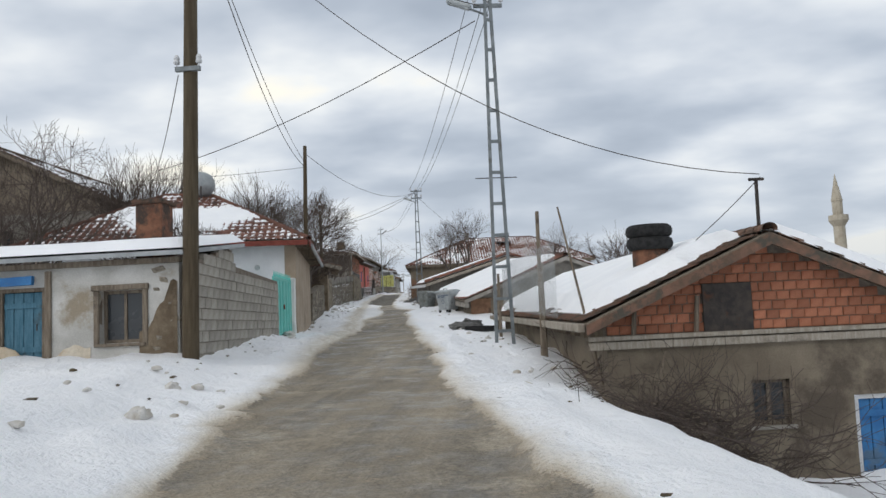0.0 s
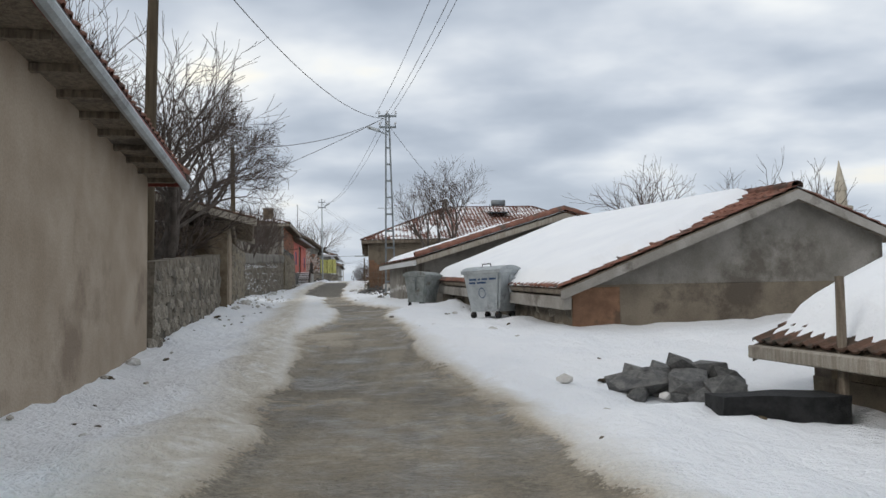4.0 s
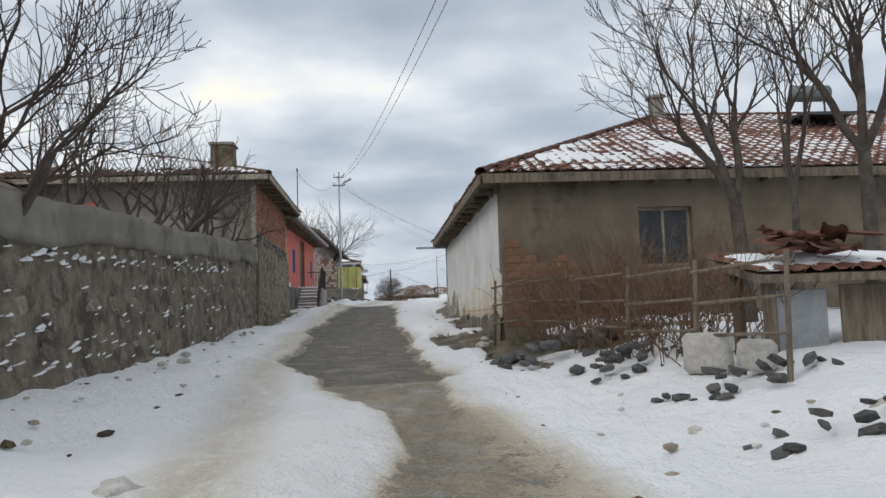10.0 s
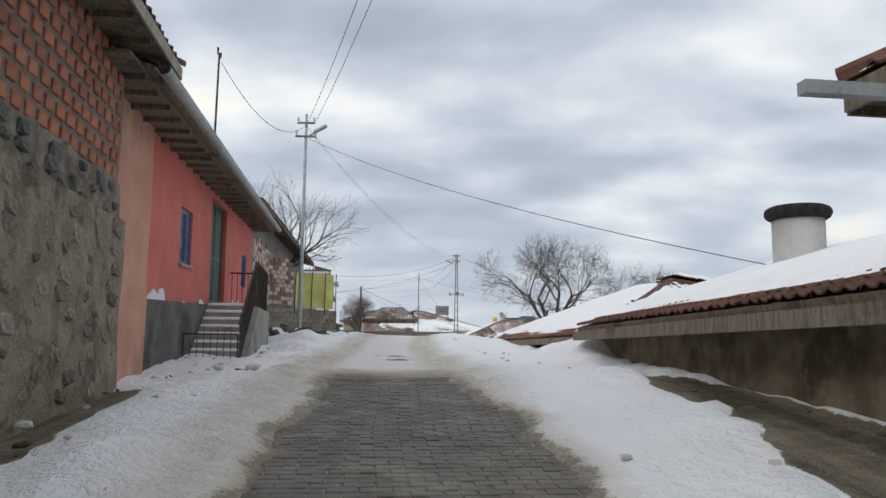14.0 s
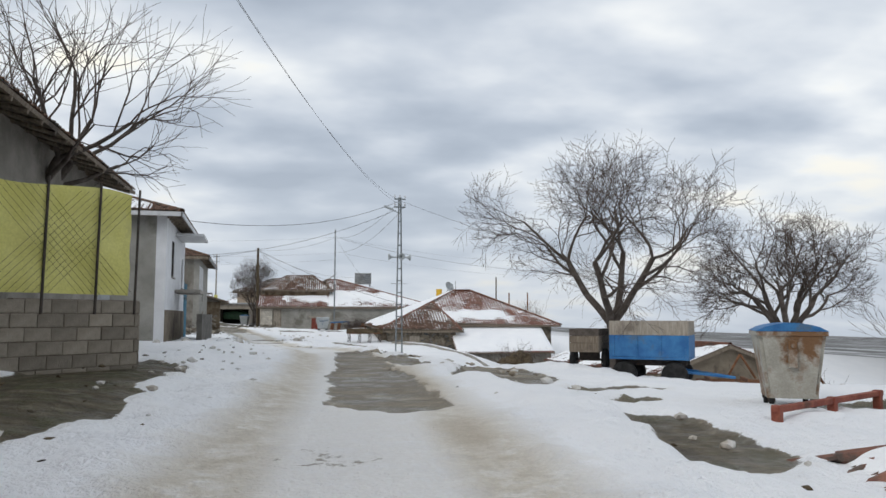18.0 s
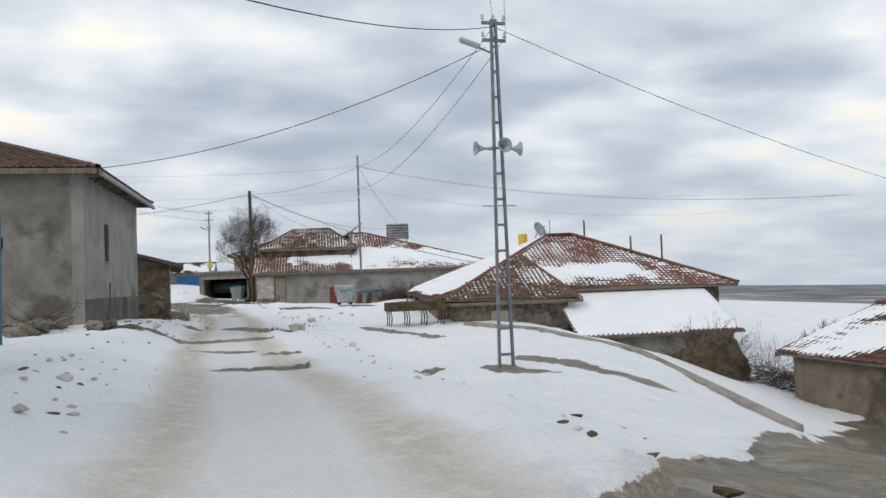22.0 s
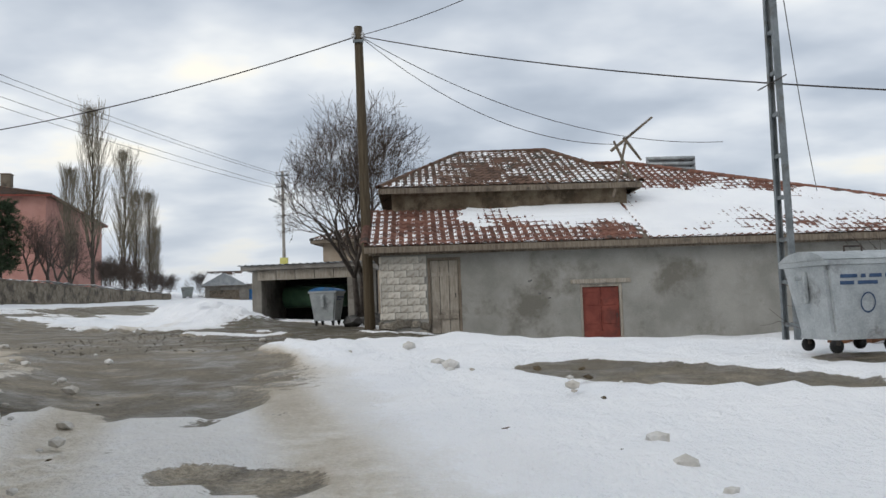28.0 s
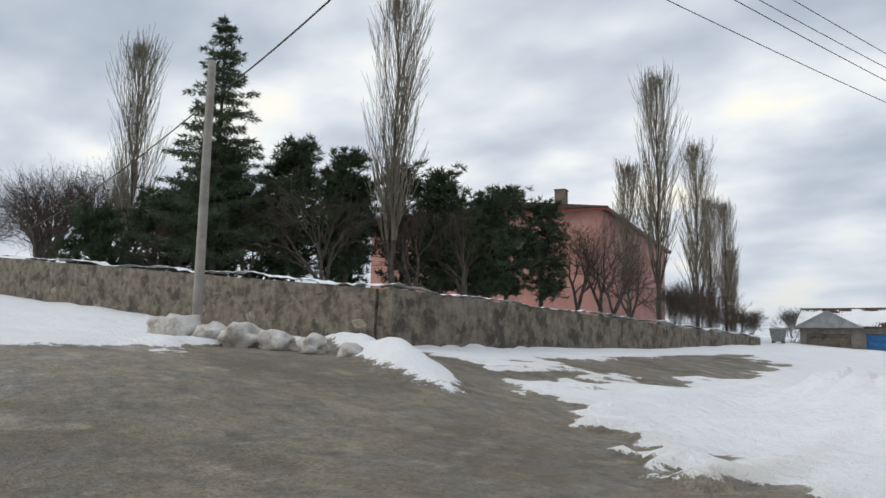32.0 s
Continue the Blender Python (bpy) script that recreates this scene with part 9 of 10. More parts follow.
container(4.2, 24.9, gz(4.2, 24.9) + 0.02, -40, s=0.86)
container(2.6, 30.8, gz(2.6, 30.8) + 0.02, 60, "old_bin", "old_bin", "battered grey waste container with torn lower rim", 3, False, 0.8)
container(-0.2, 96.6, gz(-0.2, 96.6), 65, "bin_worn", "blue", "pale rust-stained waste container with a dented blue lid", 0, True, 0.86)
container(-6.0, 162.4, gz(-6.0, 162.4) + 0.05, 8)
container(-14.75, 178.4, gz(-14.75, 178.4) + 0.05, 82, "galvanised", "blue", "grey waste container with a blue lid beside the open shed")
container(-38.3, 237.0, gz(-38.3, 237.0), 0, "old_bin", "old_bin", "old grey waste container by the wall's end", 0, False)


def wheel(t, x, y, r=0.4, w=0.09):
    bm = bmesh.new()
    lathe(bm, [(r * 0.55, -w), (r * 0.9, -w), (r, -w * 0.55), (r, w * 0.55), (r * 0.9, w), (r * 0.55, w)], 18)
    bmesh.ops.transform(bm, matrix=Matrix.Translation((x, y, r)) @ Matrix.Rotation(radians(90), 4, "X"), verts=bm.verts[:])
    tyre = part("tyre", bm, "rubber", t, "", True)
    bm = bmesh.new()
    lathe(bm, [(0.05, -w * 0.65), (r * 0.55, -w * 0.65), (r * 0.57, 0.0), (r * 0.55, w * 0.65), (0.05, w * 0.65)], 14)
    bmesh.ops.transform(bm, matrix=Matrix.Translation((x, y, r)) @ Matrix.Rotation(radians(90), 4, "X"), verts=bm.verts[:])
    part("rim", bm, "rust", tyre)


def trailer():
    t = thing("farm_trailer", "blue tipping farm trailer with raised pale side boards, parked on snow", "trailer", 3.3, 108.6, gz(3.3, 108.6) + 0.3, -32)
    hx, hy = 1.08, 0.85
    for z0, z1, mat, nm in ((0.85, 1.45, "blue", "side_panel"), (1.452, 1.85, "wood_pale", "raised_board")):
        for x0, y0, x1, y1 in ((-hx, -hy, hx, -hy + 0.05), (-hx, hy - 0.05, hx, hy), (-hx, -hy + 0.05, -hx + 0.05, hy - 0.05), (hx - 0.05, -hy + 0.05, hx, hy - 0.05)):
            bm = bmesh.new()
            box(bm, x0, y0, z0, x1, y1, z1, 0.008)
            pn = part(nm, bm, mat, t)
            if x1 - x0 > 1:
                for k in range(4):
                    c = x0 + 0.12 + k * 0.64
                    bm = bmesh.new()
                    box(bm, c - 0.03, y0 - 0.022 if y0 < 0 else y1 + 0.002, z0, c + 0.03, y0 - 0.002 if y0 < 0 else y1 + 0.022, z1)
                    part("rib", bm, mat, pn)
    bm = bmesh.new()
    box(bm, -hx, -hy, 0.78, hx, hy, 0.845)
    part("bed", bm, "blue", t)
    bm = bmesh.new()
    for y in (-0.42, 0.42):
        box(bm, -hx + 0.1, y - 0.05, 0.6, hx - 0.1, y + 0.05, 0.775)
    for x in (-0.68, 0.68):
        box(bm, x - 0.05, -0.72, 0.36, x + 0.05, 0.72, 0.46)
        for y in (-0.42, 0.42):
            box(bm, x - 0.04, y - 0.04, 0.44, x + 0.04, y + 0.04, 0.62)
    part("chassis", bm, "iron", t)
    bm = bmesh.new()
    tube(bm, (0.85, -0.5, 0.45), (2.2, 0, 0.3), 0.04, 0.04, 6)
    tube(bm, (0.85, 0.5, 0.45), (2.2, 0, 0.3), 0.04, 0.04, 6)
    part("drawbar", bm, "blue", t)
    for x in (-0.68, 0.68):
        for y in (-0.76, 0.76):
            wheel(t, x, y, 0.36)
    c = thing("wooden_cart", "small dark wooden two-wheeled cart by the walnut tree", "cart", 1.62, 109.2, gz(1.62, 109.2) + 0.28, -32)
    for x0, y0, x1, y1 in ((-0.42, -0.75, 0.42, -0.7), (-0.42, 0.7, 0.42, 0.75), (-0.42, -0.7, -0.37, 0.7), (0.37, -0.7, 0.42, 0.7)):
        for k in range(3):
            bm = bmesh.new()
            box(bm, x0, y0, 0.62 + k * 0.2, x1, y1, 0.81 + k * 0.2, 0.006)
            part("board", bm, "wood" if k < 2 else "bark", c)
    bm = bmesh.new()
    box(bm, -0.42, -0.75, 0.56, 0.42, 0.75, 0.615)
    part("bed", bm, "wood", c)
    bm = bmesh.new()
    tube(bm, (-0.5, 0, 0.32), (0.5, 0, 0.32), 0.035, 0.035, 8)
    box(bm, -0.3, -0.04, 0.33, 0.3, 0.04, 0.56)
    part("axle", bm, "iron", c)
    for x in (-0.46, 0.46):
        bm = bmesh.new()
        lathe(bm, [(0.17, -0.07), (0.29, -0.07), (0.32, -0.04), (0.32, 0.04), (0.29, 0.07), (0.17, 0.07)], 16)
        bmesh.ops.transform(bm, matrix=Matrix.Translation((x, 0, 0.32)) @ Matrix.Rotation(radians(90), 4, "Y"), verts=bm.verts[:])
        part("tyre", bm, "rubber", c, "", True)


trailer()


def harrow(x, y, turn, seed):
    h = thing("farm_implement", "rusty tined farm implement parked in the snow", "farm implement", x, y, gz(x, y) + (0.36 if x > 0 else 0.0), turn)
    bm = bmesh.new()
    for y2 in (-0.5, 0.0, 0.5):
        box(bm, -1.3, y2 - 0.04, 0.7, 1.3, y2 + 0.04, 0.78)
    for x2 in (-1.0, 0.0, 1.0):
        box(bm, x2 - 0.04, -0.6, 0.785, x2 + 0.04, 0.6, 0.86)
    part("frame", bm, "rust", h)
    for k in range(12):
        x2, y2 = -1.2 + (k % 4) * 0.8, (-0.5, 0.0, 0.5)[k // 4]
        bm = bmesh.new()
        pts = [Vector((x2, y2, 0.7)), Vector((x2, y2 - 0.25, 0.45)), Vector((x2, y2 - 0.15, 0.2)), Vector((x2, y2 + 0.1, 0.0))]
        for a, b in zip(pts, pts[1:]):
            tube(bm, a, b, 0.03, 0.025, 5)
        part("tine", bm, "iron", h)
    bm = bmesh.new()
    tube(bm, (-0.4, 0.6, 0.8), (0, 0.7, 1.5), 0.035, 0.035, 6)
    tube(bm, (0.4, 0.6, 0.8), (0, 0.7, 1.5), 0.035, 0.035, 6)
    part("hitch", bm, "rust", h)


harrow(5.9, 108.2, -20, 1)
harrow(8.3, 107.8, 10, 2)
harrow(-2.8, 148.4, 8, 3)
bar = thing("iron_bar", "rusty red iron bar on short feet lying in the snow", "iron bar", -1.4, 95.0, gz(-1.4, 95.0) + 0.06, 32)
bm = bmesh.new()
box(bm, 0, -0.035, 0.05, 2.9, 0.035, 0.12, 0.01)
part("beam", bm, "red_iron", bar)
for k in range(3):
    bm = bmesh.new()
    box(bm, 0.02 + k * 1.36, -0.05, -0.12, 0.11 + k * 1.36, 0.05, 0.13, 0.01)
    part("foot", bm, "red_iron", bar)
bm = bmesh.new()
box(bm, -1.3, -0.6, 0.0, 1.3, 0.6, 0.35)
rough_up(bm, 0.14, 0.12, 4)
st = part("straw_mound", bm, "hay", None, "flattened brown straw heap on the implement")
st.matrix_world = pose(-2.8, 148.4, gz(-2.8, 148.4) + 0.75, 0, 0, 8)
tagged(st, category="straw")


def posts_and_mesh():
    f = thing("wire_fence", "sagging wire-mesh fence on rough wooden posts", "fence", 0, 0, 0)
    spots = [(7.62, 4.3, 1.9), (7.56, 4.3, 2.95), (6.7, 11.1, 1.85), (6.55, 15.6, 1.2)]
    for k, (x, y, h) in enumerate(spots):
        z = gz(x, y)
        bm = bmesh.new()
        tube(bm, (x, y, z - 0.4), (x + 0.04 * (k % 2), y, z + h), 0.05, 0.038, 7)
        part("post", bm, "wood", f)
    bm = bmesh.new()
    a, b = Vector((6.82, 11.4, 1.0)), Vector((7.75, 2.0, 0.7))
    hh, step = 1.3, 0.085
    ln = (b - a).length
    d = (b - a) / ln
    for k in range(int(-hh / step), int(ln / step)):
        for s in (1, -1):
            x0 = k * step if s > 0 else k * step + hh
            x1 = x0 + s * hh
            q0, q1 = min(max(x0, 0), ln), min(max(x1, 0), ln)
            z0, z1 = abs(q0 - x0), abs(q1 - x0)
            if abs(q1 - q0) > 0.02:
                tube(bm, a + d * q0 + Vector((0, 0, z0)), a + d * q1 + Vector((0, 0, z1)), 0.0016, 0.0016, 3)
    part("mesh", bm, "galvanised", f, "thin diamond wire mesh")


posts_and_mesh()


def heap(name, label, category, x, y, n, spread, size, material, seed, flat=0.6):
    """A heap of loose stones, each a part."""
    t = thing(name, label, category, x, y, gz(x, y))
    rng = random.Random(seed)
    for k in range(n):
        s = size * rng.uniform(0.5, 1.3)
        a, d = rng.uniform(0, 6.28), spread * math.sqrt(rng.random())
        ob = new("stone", STONE_MESH[material][rng.randrange(7)])
        ob.parent = t
        px, py = d * math.cos(a), d * 0.6 * math.sin(a)
        ob.matrix_local = Matrix.Translation((px, py, gz(x + px, y + py) - gz(x, y) + s * 0.2 + max(0, 0.25 * (1 - d / spread)))) @ Euler((rng.uniform(-0.5, 0.5), rng.uniform(-0.5, 0.5), rng.uniform(0, 6))).to_matrix().to_4x4() @ Matrix.Diagonal((s * 1.4, s, s * flat, 1))
    return t


heap("stone_heap", "heap of dark stones and rubble in the snow by the lane", "stones", 5.55, 16.6, 16, 0.55, 0.4, "dark_stone", 1)
heap("stone_heap", "scattered dark stones along the fence foot", "stones", -0.05, 49.4, 30, 0.8, 0.11, "dark_stone", 2)
heap("stone_heap", "dark field stones in the snow below the garden", "stones", 0.5, 47.4, 26, 0.8, 0.1, "dark_stone", 12)
heap("stone_heap", "low broken stone edging in the snow", "stones", -0.5, 51.3, 26, 1.0, 0.18, "dark_stone", 3)
heap("stone_heap", "loose stones on the snowy bank below the fence", "stones", 0.5, 45.5, 16, 0.7, 0.13, "dark_stone", 9, 0.5)
heap("stone_heap", "row of half-buried stones at the foot of the lattice pole", "stones", 0.95, 42.0, 22, 0.75, 0.13, "stone", 13, 0.6)
heap("boulder_heap", "rounded dark boulders lying in snow by the wall's end", "boulders", -8.6, 46.2, 16, 1.25, 0.5, "stone", 10, 0.75)
heap("stone_heap", "snowy rubble heap below the old house", "stones", -9.6, 87.5, 20, 1.8, 0.5, "dark_stone", 4)
heap("stone_heap", "rubble and dry sticks by the house corner", "stones", -13.9, 135.4, 26, 1.7, 0.4, "stone", 5)
heap("stone_heap", "pile of grey rubble stones by the shed", "stones", -19.8, 185.0, 18, 1.0, 0.4, "dark_stone", 6)
heap("stone_heap", "stones at the foot of the barn wall", "stones", -13.0, 178.6, 12, 1.2, 0.45, "dark_stone", 8)


def pergola():
    p = thing("pergola", "rough log pergola over the yard behind the stone wall", "pergola", 0, 0, 0)
    for x, y, hh, mat, r in ((-7.0, 48.65, 2.15, "concrete", 0.1), (-9.4, 48.4, 2.2, "wood", 0.07), (-9.9, 51.4, 2.2, "wood", 0.07), (-8.0, 52.0, 2.2, "wood", 0.07)):
        z = gz(x, y)
        bm = bmesh.new()
        if mat == "concrete":
            box(bm, x - r, y - r, z - 0.3, x + r, y + r, z + hh, 0.012)
        else:
            tube(bm, (x, y, z - 0.3), (x + 0.05, y, z + hh), r, r * 0.8, 8)
        part("post", bm, mat, p)
    for a, b in (((-6.9, 48.6, 4.62), (-10.6, 48.3, 4.9)), ((-7.6, 52.0, 4.75), (-10.8, 51.4, 4.95)), ((-7.0, 48.2, 4.75), (-8.0, 52.4, 4.9)), ((-8.4, 48.0, 4.8), (-9.0, 52.2, 4.95)), ((-9.5, 48.0, 4.85), (-10.0, 51.9, 4.95)), ((-7.3, 48.5, 3.75), (-10.4, 48.25, 3.6))):
        bm = bmesh.new()
        tube(bm, a, b, 0.06, 0.045, 7)
        part("beam", bm, "wood", p)
    f = thing("yard_fence", "red-brown painted plank fence at the yard's edge", "fence", 0, 0, 0)
    for k in range(22):
        x, y = -9.3 - k * 0.16, 50.2 + 0.05 * k
        bm = bmesh.new()
        box(bm, x - 0.06, y - 0.012, gz(x, y) + 0.35, x + 0.06, y + 0.012, gz(x, y) + 1.05 + 0.04 * math.sin(k * 2.1), 0.004)
        part("plank", bm, "maroon", f)
    for z in (0.5, 0.9):
        bm = bmesh.new()
        tube(bm, (-9.1, 50.25, gz(-9.1, 50.2) + z), (-12.8, 51.35, gz(-12.8, 51.3) + z), 0.035, 0.03, 6)
        part("rail", bm, "wood", f)


pergola()


M["sack"] = surface("sack", (0.42, 0.40, 0.36), (0.58, 0.56, 0.52), (0.30, 0.27, 0.22), 3.0, 0.8, 0.4, 25, 0.4)


def garden_fence():
    f = thing("garden_fence", "rickety pole fence hung with dry vines before the brown house", "fence", 0, 0, 0)
    pts = [(-1.3, 54.1), (-0.75, 53.2), (-0.3, 51.2), (0.02, 49.7), (0.4, 48.4), (0.8, 47.2)]
    for x, y in pts:
        z = gz(x, y)
        bm = bmesh.new()
        tube(bm, (x, y, z - 0.3), (x + 0.06, y, z + 1.1), 0.028, 0.022, 7)
        part("post", bm, "wood", f)
    for (x0, y0), (x1, y1) in zip(pts, pts[1:]):
        for h in (0.35, 0.66, 0.97):
            bm = bmesh.new()
            tube(bm, (x0, y0 - 0.05, gz(x0, y0) + h), (x1, y1 - 0.05, gz(x1, y1) + h + 0.05), 0.019, 0.014, 6)
            part("rail", bm, "wood", f)
    rng = random.Random(8)
    segs = []
    for k in range(330):
        q = rng.random()
        x, y = -0.75 + 1.2 * q + rng.uniform(-0.15, 0.9), 53.3 - 4.9 * q + rng.uniform(-0.3, 0.5)
        grow(rng, Vector((x, y, gz(x, y))), Vector((rng.uniform(-0.6, 0.6), rng.uniform(-0.3, 0.3), 1)).normalized(), rng.uniform(0.55, 1.0), 0.008, 1, segs, 0.9, -0.02, 0.3, 2, 0.7, 0.005)
    v = branch_mesh(segs, "vine", "dry_vines", f)
    tagged(v, "tangle of dry brown vines")
    # a small shelter, a pale sack and crates behind it
    s = thing("small_shelter", "tiny garden shelter with a snowy tiled roof", "shelter", 1.85, 48.7, gz(1.85, 48.7) - 0.45, 4)
    for x in (-0.75, 0.75):
        for y, zt in ((-0.35, 1.15), (0.35, 1.3)):
            bm = bmesh.new()
            box(bm, x - 0.05, y - 0.05, -0.2, x + 0.05, y + 0.05, zt)
            part("post", bm, "wood", s)
    slope(s, (-0.95, -0.6, 1.15), (0.95, -0.6, 1.15), (0.95, 0.6, 1.4), (-0.95, 0.6, 1.4), "tile", 0, None, patchy(0.0, 1.0, 4, 0.05, 0.1))
    for x, y, w, hh, turn in ((0.45, 48.15, 0.23, 0.4, -24), (0.78, 47.75, 0.16, 0.3, -38)):
        b = thing("sack", "pale crumpled feed sack leaning on the fence", "sack", x, y, gz(x, y), turn, "feed sacks")
        bm = bmesh.new()
        box(bm, -w, -0.1, 0, w, 0.1, hh, 0.05)
        bmesh.ops.subdivide_edges(bm, edges=bm.edges[:], cuts=2, use_grid_fill=True)
        rough_up(bm, 0.05, 0.15, 6 + x)
        part("sack_body", bm, "sack", b, "", True)
    for x, y, w, hh, mat in ((1.45, 48.35, 0.26, 0.6, "sheet"), (2.1, 48.4, 0.26, 0.62, "wood")):
        b = thing("board", "upright grey weathered board below the shelter roof", "board", x, y, gz(x, y), 6, "boards")
        bm = bmesh.new()
        box(bm, -w, -0.02, -0.1, w, 0.02, hh, 0.008)
        rough_up(bm, 0.012, 0.2, x)
        part("panel", bm, mat, b)
    rng = random.Random(19)
    for k in range(16):
        ob = new("loose_tile", TILE_MESH["tile"])
        ob.matrix_world = Matrix.Translation((1.6 + rng.uniform(-0.35, 0.5), 48.6 + rng.uniform(-0.35, 0.3), gz(1.85, 48.7) + 0.93 + 0.03 * k * 0.35)) @ Euler((rng.uniform(-0.2, 0.5), rng.uniform(-0.3, 0.3), rng.uniform(0, 6))).to_matrix().to_4x4()
        tagged(ob, "loose red clay roof tile lying on the garden shelter", "roof tile", "loose roof tiles")


garden_fence()


def brush_heap(x, y, n, w, seed, ln=1.0, label="heap of cut dry branches"):
    t = thing("brush_heap", label, "branches", x, y, gz(x, y))
    rng = random.Random(seed)
    segs = []
    for k in range(n):
        a = rng.uniform(0, 6.28)
        p = Vector((rng.gauss(0, w * 0.4), rng.gauss(0, w * 0.3), rng.uniform(0.0, 0.5)))
        grow(rng, p, Vector((math.cos(a), math.sin(a), rng.uniform(-0.1, 0.5))).normalized(), ln * rng.uniform(0.6, 1.2), 0.014, 2, segs, 0.7, 0.0, 0.15, 1, 0.65, 0.005)
    tagged(branch_mesh(segs, "twig", "brush", t), kind="stuff")


brush_heap(9.0, -0.3, 110, 1.7, 1, 0.8)
brush_heap(9.7, -0.2, 60, 1.3, 8, 0.7)
brush_heap(8.2, 1.1, 14, 0.5, 2, 0.5)
brush_heap(12.4, 139.6, 50, 1.2, 3)
brush_heap(-3.3, 164.6, 50, 0.9, 4, 0.9)
brush_heap(-2.0, 164.2, 190, 1.5, 14, 1.1)
brush_heap(-0.6, 163.8, 230, 1.7, 24, 1.2)
brush_heap(9.5, 139.4, 150, 1.9, 34, 1.2, "tangled heap of cut branches beside the hay")
brush_heap(2.5, 160.5, 30, 1.6, 5, 1.2)
brush_heap(7.5, 108.0, 40, 2.2, 6, 1.3)
brush_heap(-14.2, 135.6, 16, 0.8, 7, 0.8)
for k, (x, y, a, ln) in enumerate(((8.45, 1.4, -11, 3.3), (8.85, 0.6, 20, 1.2))):
    t = thing("leaning_pole", "rough leaning wooden pole", "pole", x, y, gz(x, y), group="leaning poles")
    bm = bmesh.new()
    tube(bm, (0, 0, -0.2), (math.sin(radians(a)) * ln, 0.2, math.cos(radians(a)) * ln), 0.03, 0.016, 7)
    part("shaft", bm, "wood", t)


def snow_boulder(x, y, s, seed):
    bm = bmesh.new()
    bmesh.ops.create_icosphere(bm, subdivisions=3, radius=s)
    for v in bm.verts:
        v.co *= 1 + 0.45 * noise.fractal(v.co * 1.6 / s + Vector((seed, 0, 0)), 1.0, 2.0, 4)
        v.co.z *= 0.7
    b = part("snow_clod", bm, "snow_dirty", None, "dirty frozen snow clod on the lane's edge", True)
    b.matrix_world = Matrix.Translation((x, y, gz(x, y) + s * 0.35))
    tagged(b, category="snow", group="snow clods")


M["snow_dirty"] = surface("snow_dirty", (0.50, 0.46, 0.40), (0.74, 0.73, 0.71), (0.35, 0.30, 0.23), 2.5, 0.85, 0.6, 30, 0.4)
for k, (x, y, s) in enumerate(((-7.6, 152.5, 0.2), (-7.2, 154.7, 0.13), (-6.2, 156.6, 0.12), (-5.6, 155.2, 0.12), (-6.8, 153.4, 0.1), (3.0, -3.4, 0.12), (2.4, -1.2, 0.10), (0.6, 10.8, 0.16), (0.9, 9.9, 0.10), (-3.3, 34.5, 0.13), (-3.6, 36.0, 0.12), (-4.0, 45.4, 0.13), (-11.6, 114.8, 0.12), (-11.0, 117.0, 0.14), (-7.8, 144.5, 0.3), (-21.0, 186.8, 0.35), (-22.5, 184.9, 0.3), (-36.4, 181.9, 0.42), (-35.6, 181.8, 0.5), (-34.7, 182.0, 0.4), (-33.9, 182.2, 0.46), (-33.0, 182.4, 0.36), (-32.2, 182.7, 0.32), (-31.3, 182.9, 0.26))):
    snow_boulder(x, y, s, k)


def hay_mound(x, y, seed):
    t = thing("hay_mound", "brown weathered hay mound with sticks below the tiled house", "hay", x, y, gz(x, y))
    bm = bmesh.new()
    bmesh.ops.create_icosphere(bm, subdivisions=4, radius=1.0)
    for v in bm.verts:
        v.co.x *= 1.5
        v.co.z *= 1.25
        v.co *= 1 + 0.3 * noise.fractal(v.co * 1.3 + Vector((seed, 0, 0)), 1.0, 2.0, 5)
    part("mound", bm, "hay", t, "", True)
    rng = random.Random(seed)
    segs = []
    for k in range(90):
        a, b = rng.uniform(0, 6.28), rng.uniform(0.2, 1.2)
        p = Vector((1.4 * math.cos(a) * math.cos(b), math.sin(a) * math.cos(b), 1.2 * math.sin(b)))
        grow(rng, p, (p + Vector((0, 0, 0.4))).normalized(), rng.uniform(0.3, 0.7), 0.012, 1, segs, 0.8, 0, 0.2, 1, 0.7, 0.006)
    tagged(branch_mesh(segs, "twig", "brush", t), kind="stuff")


hay_mound(7.3, 140.4, 3)


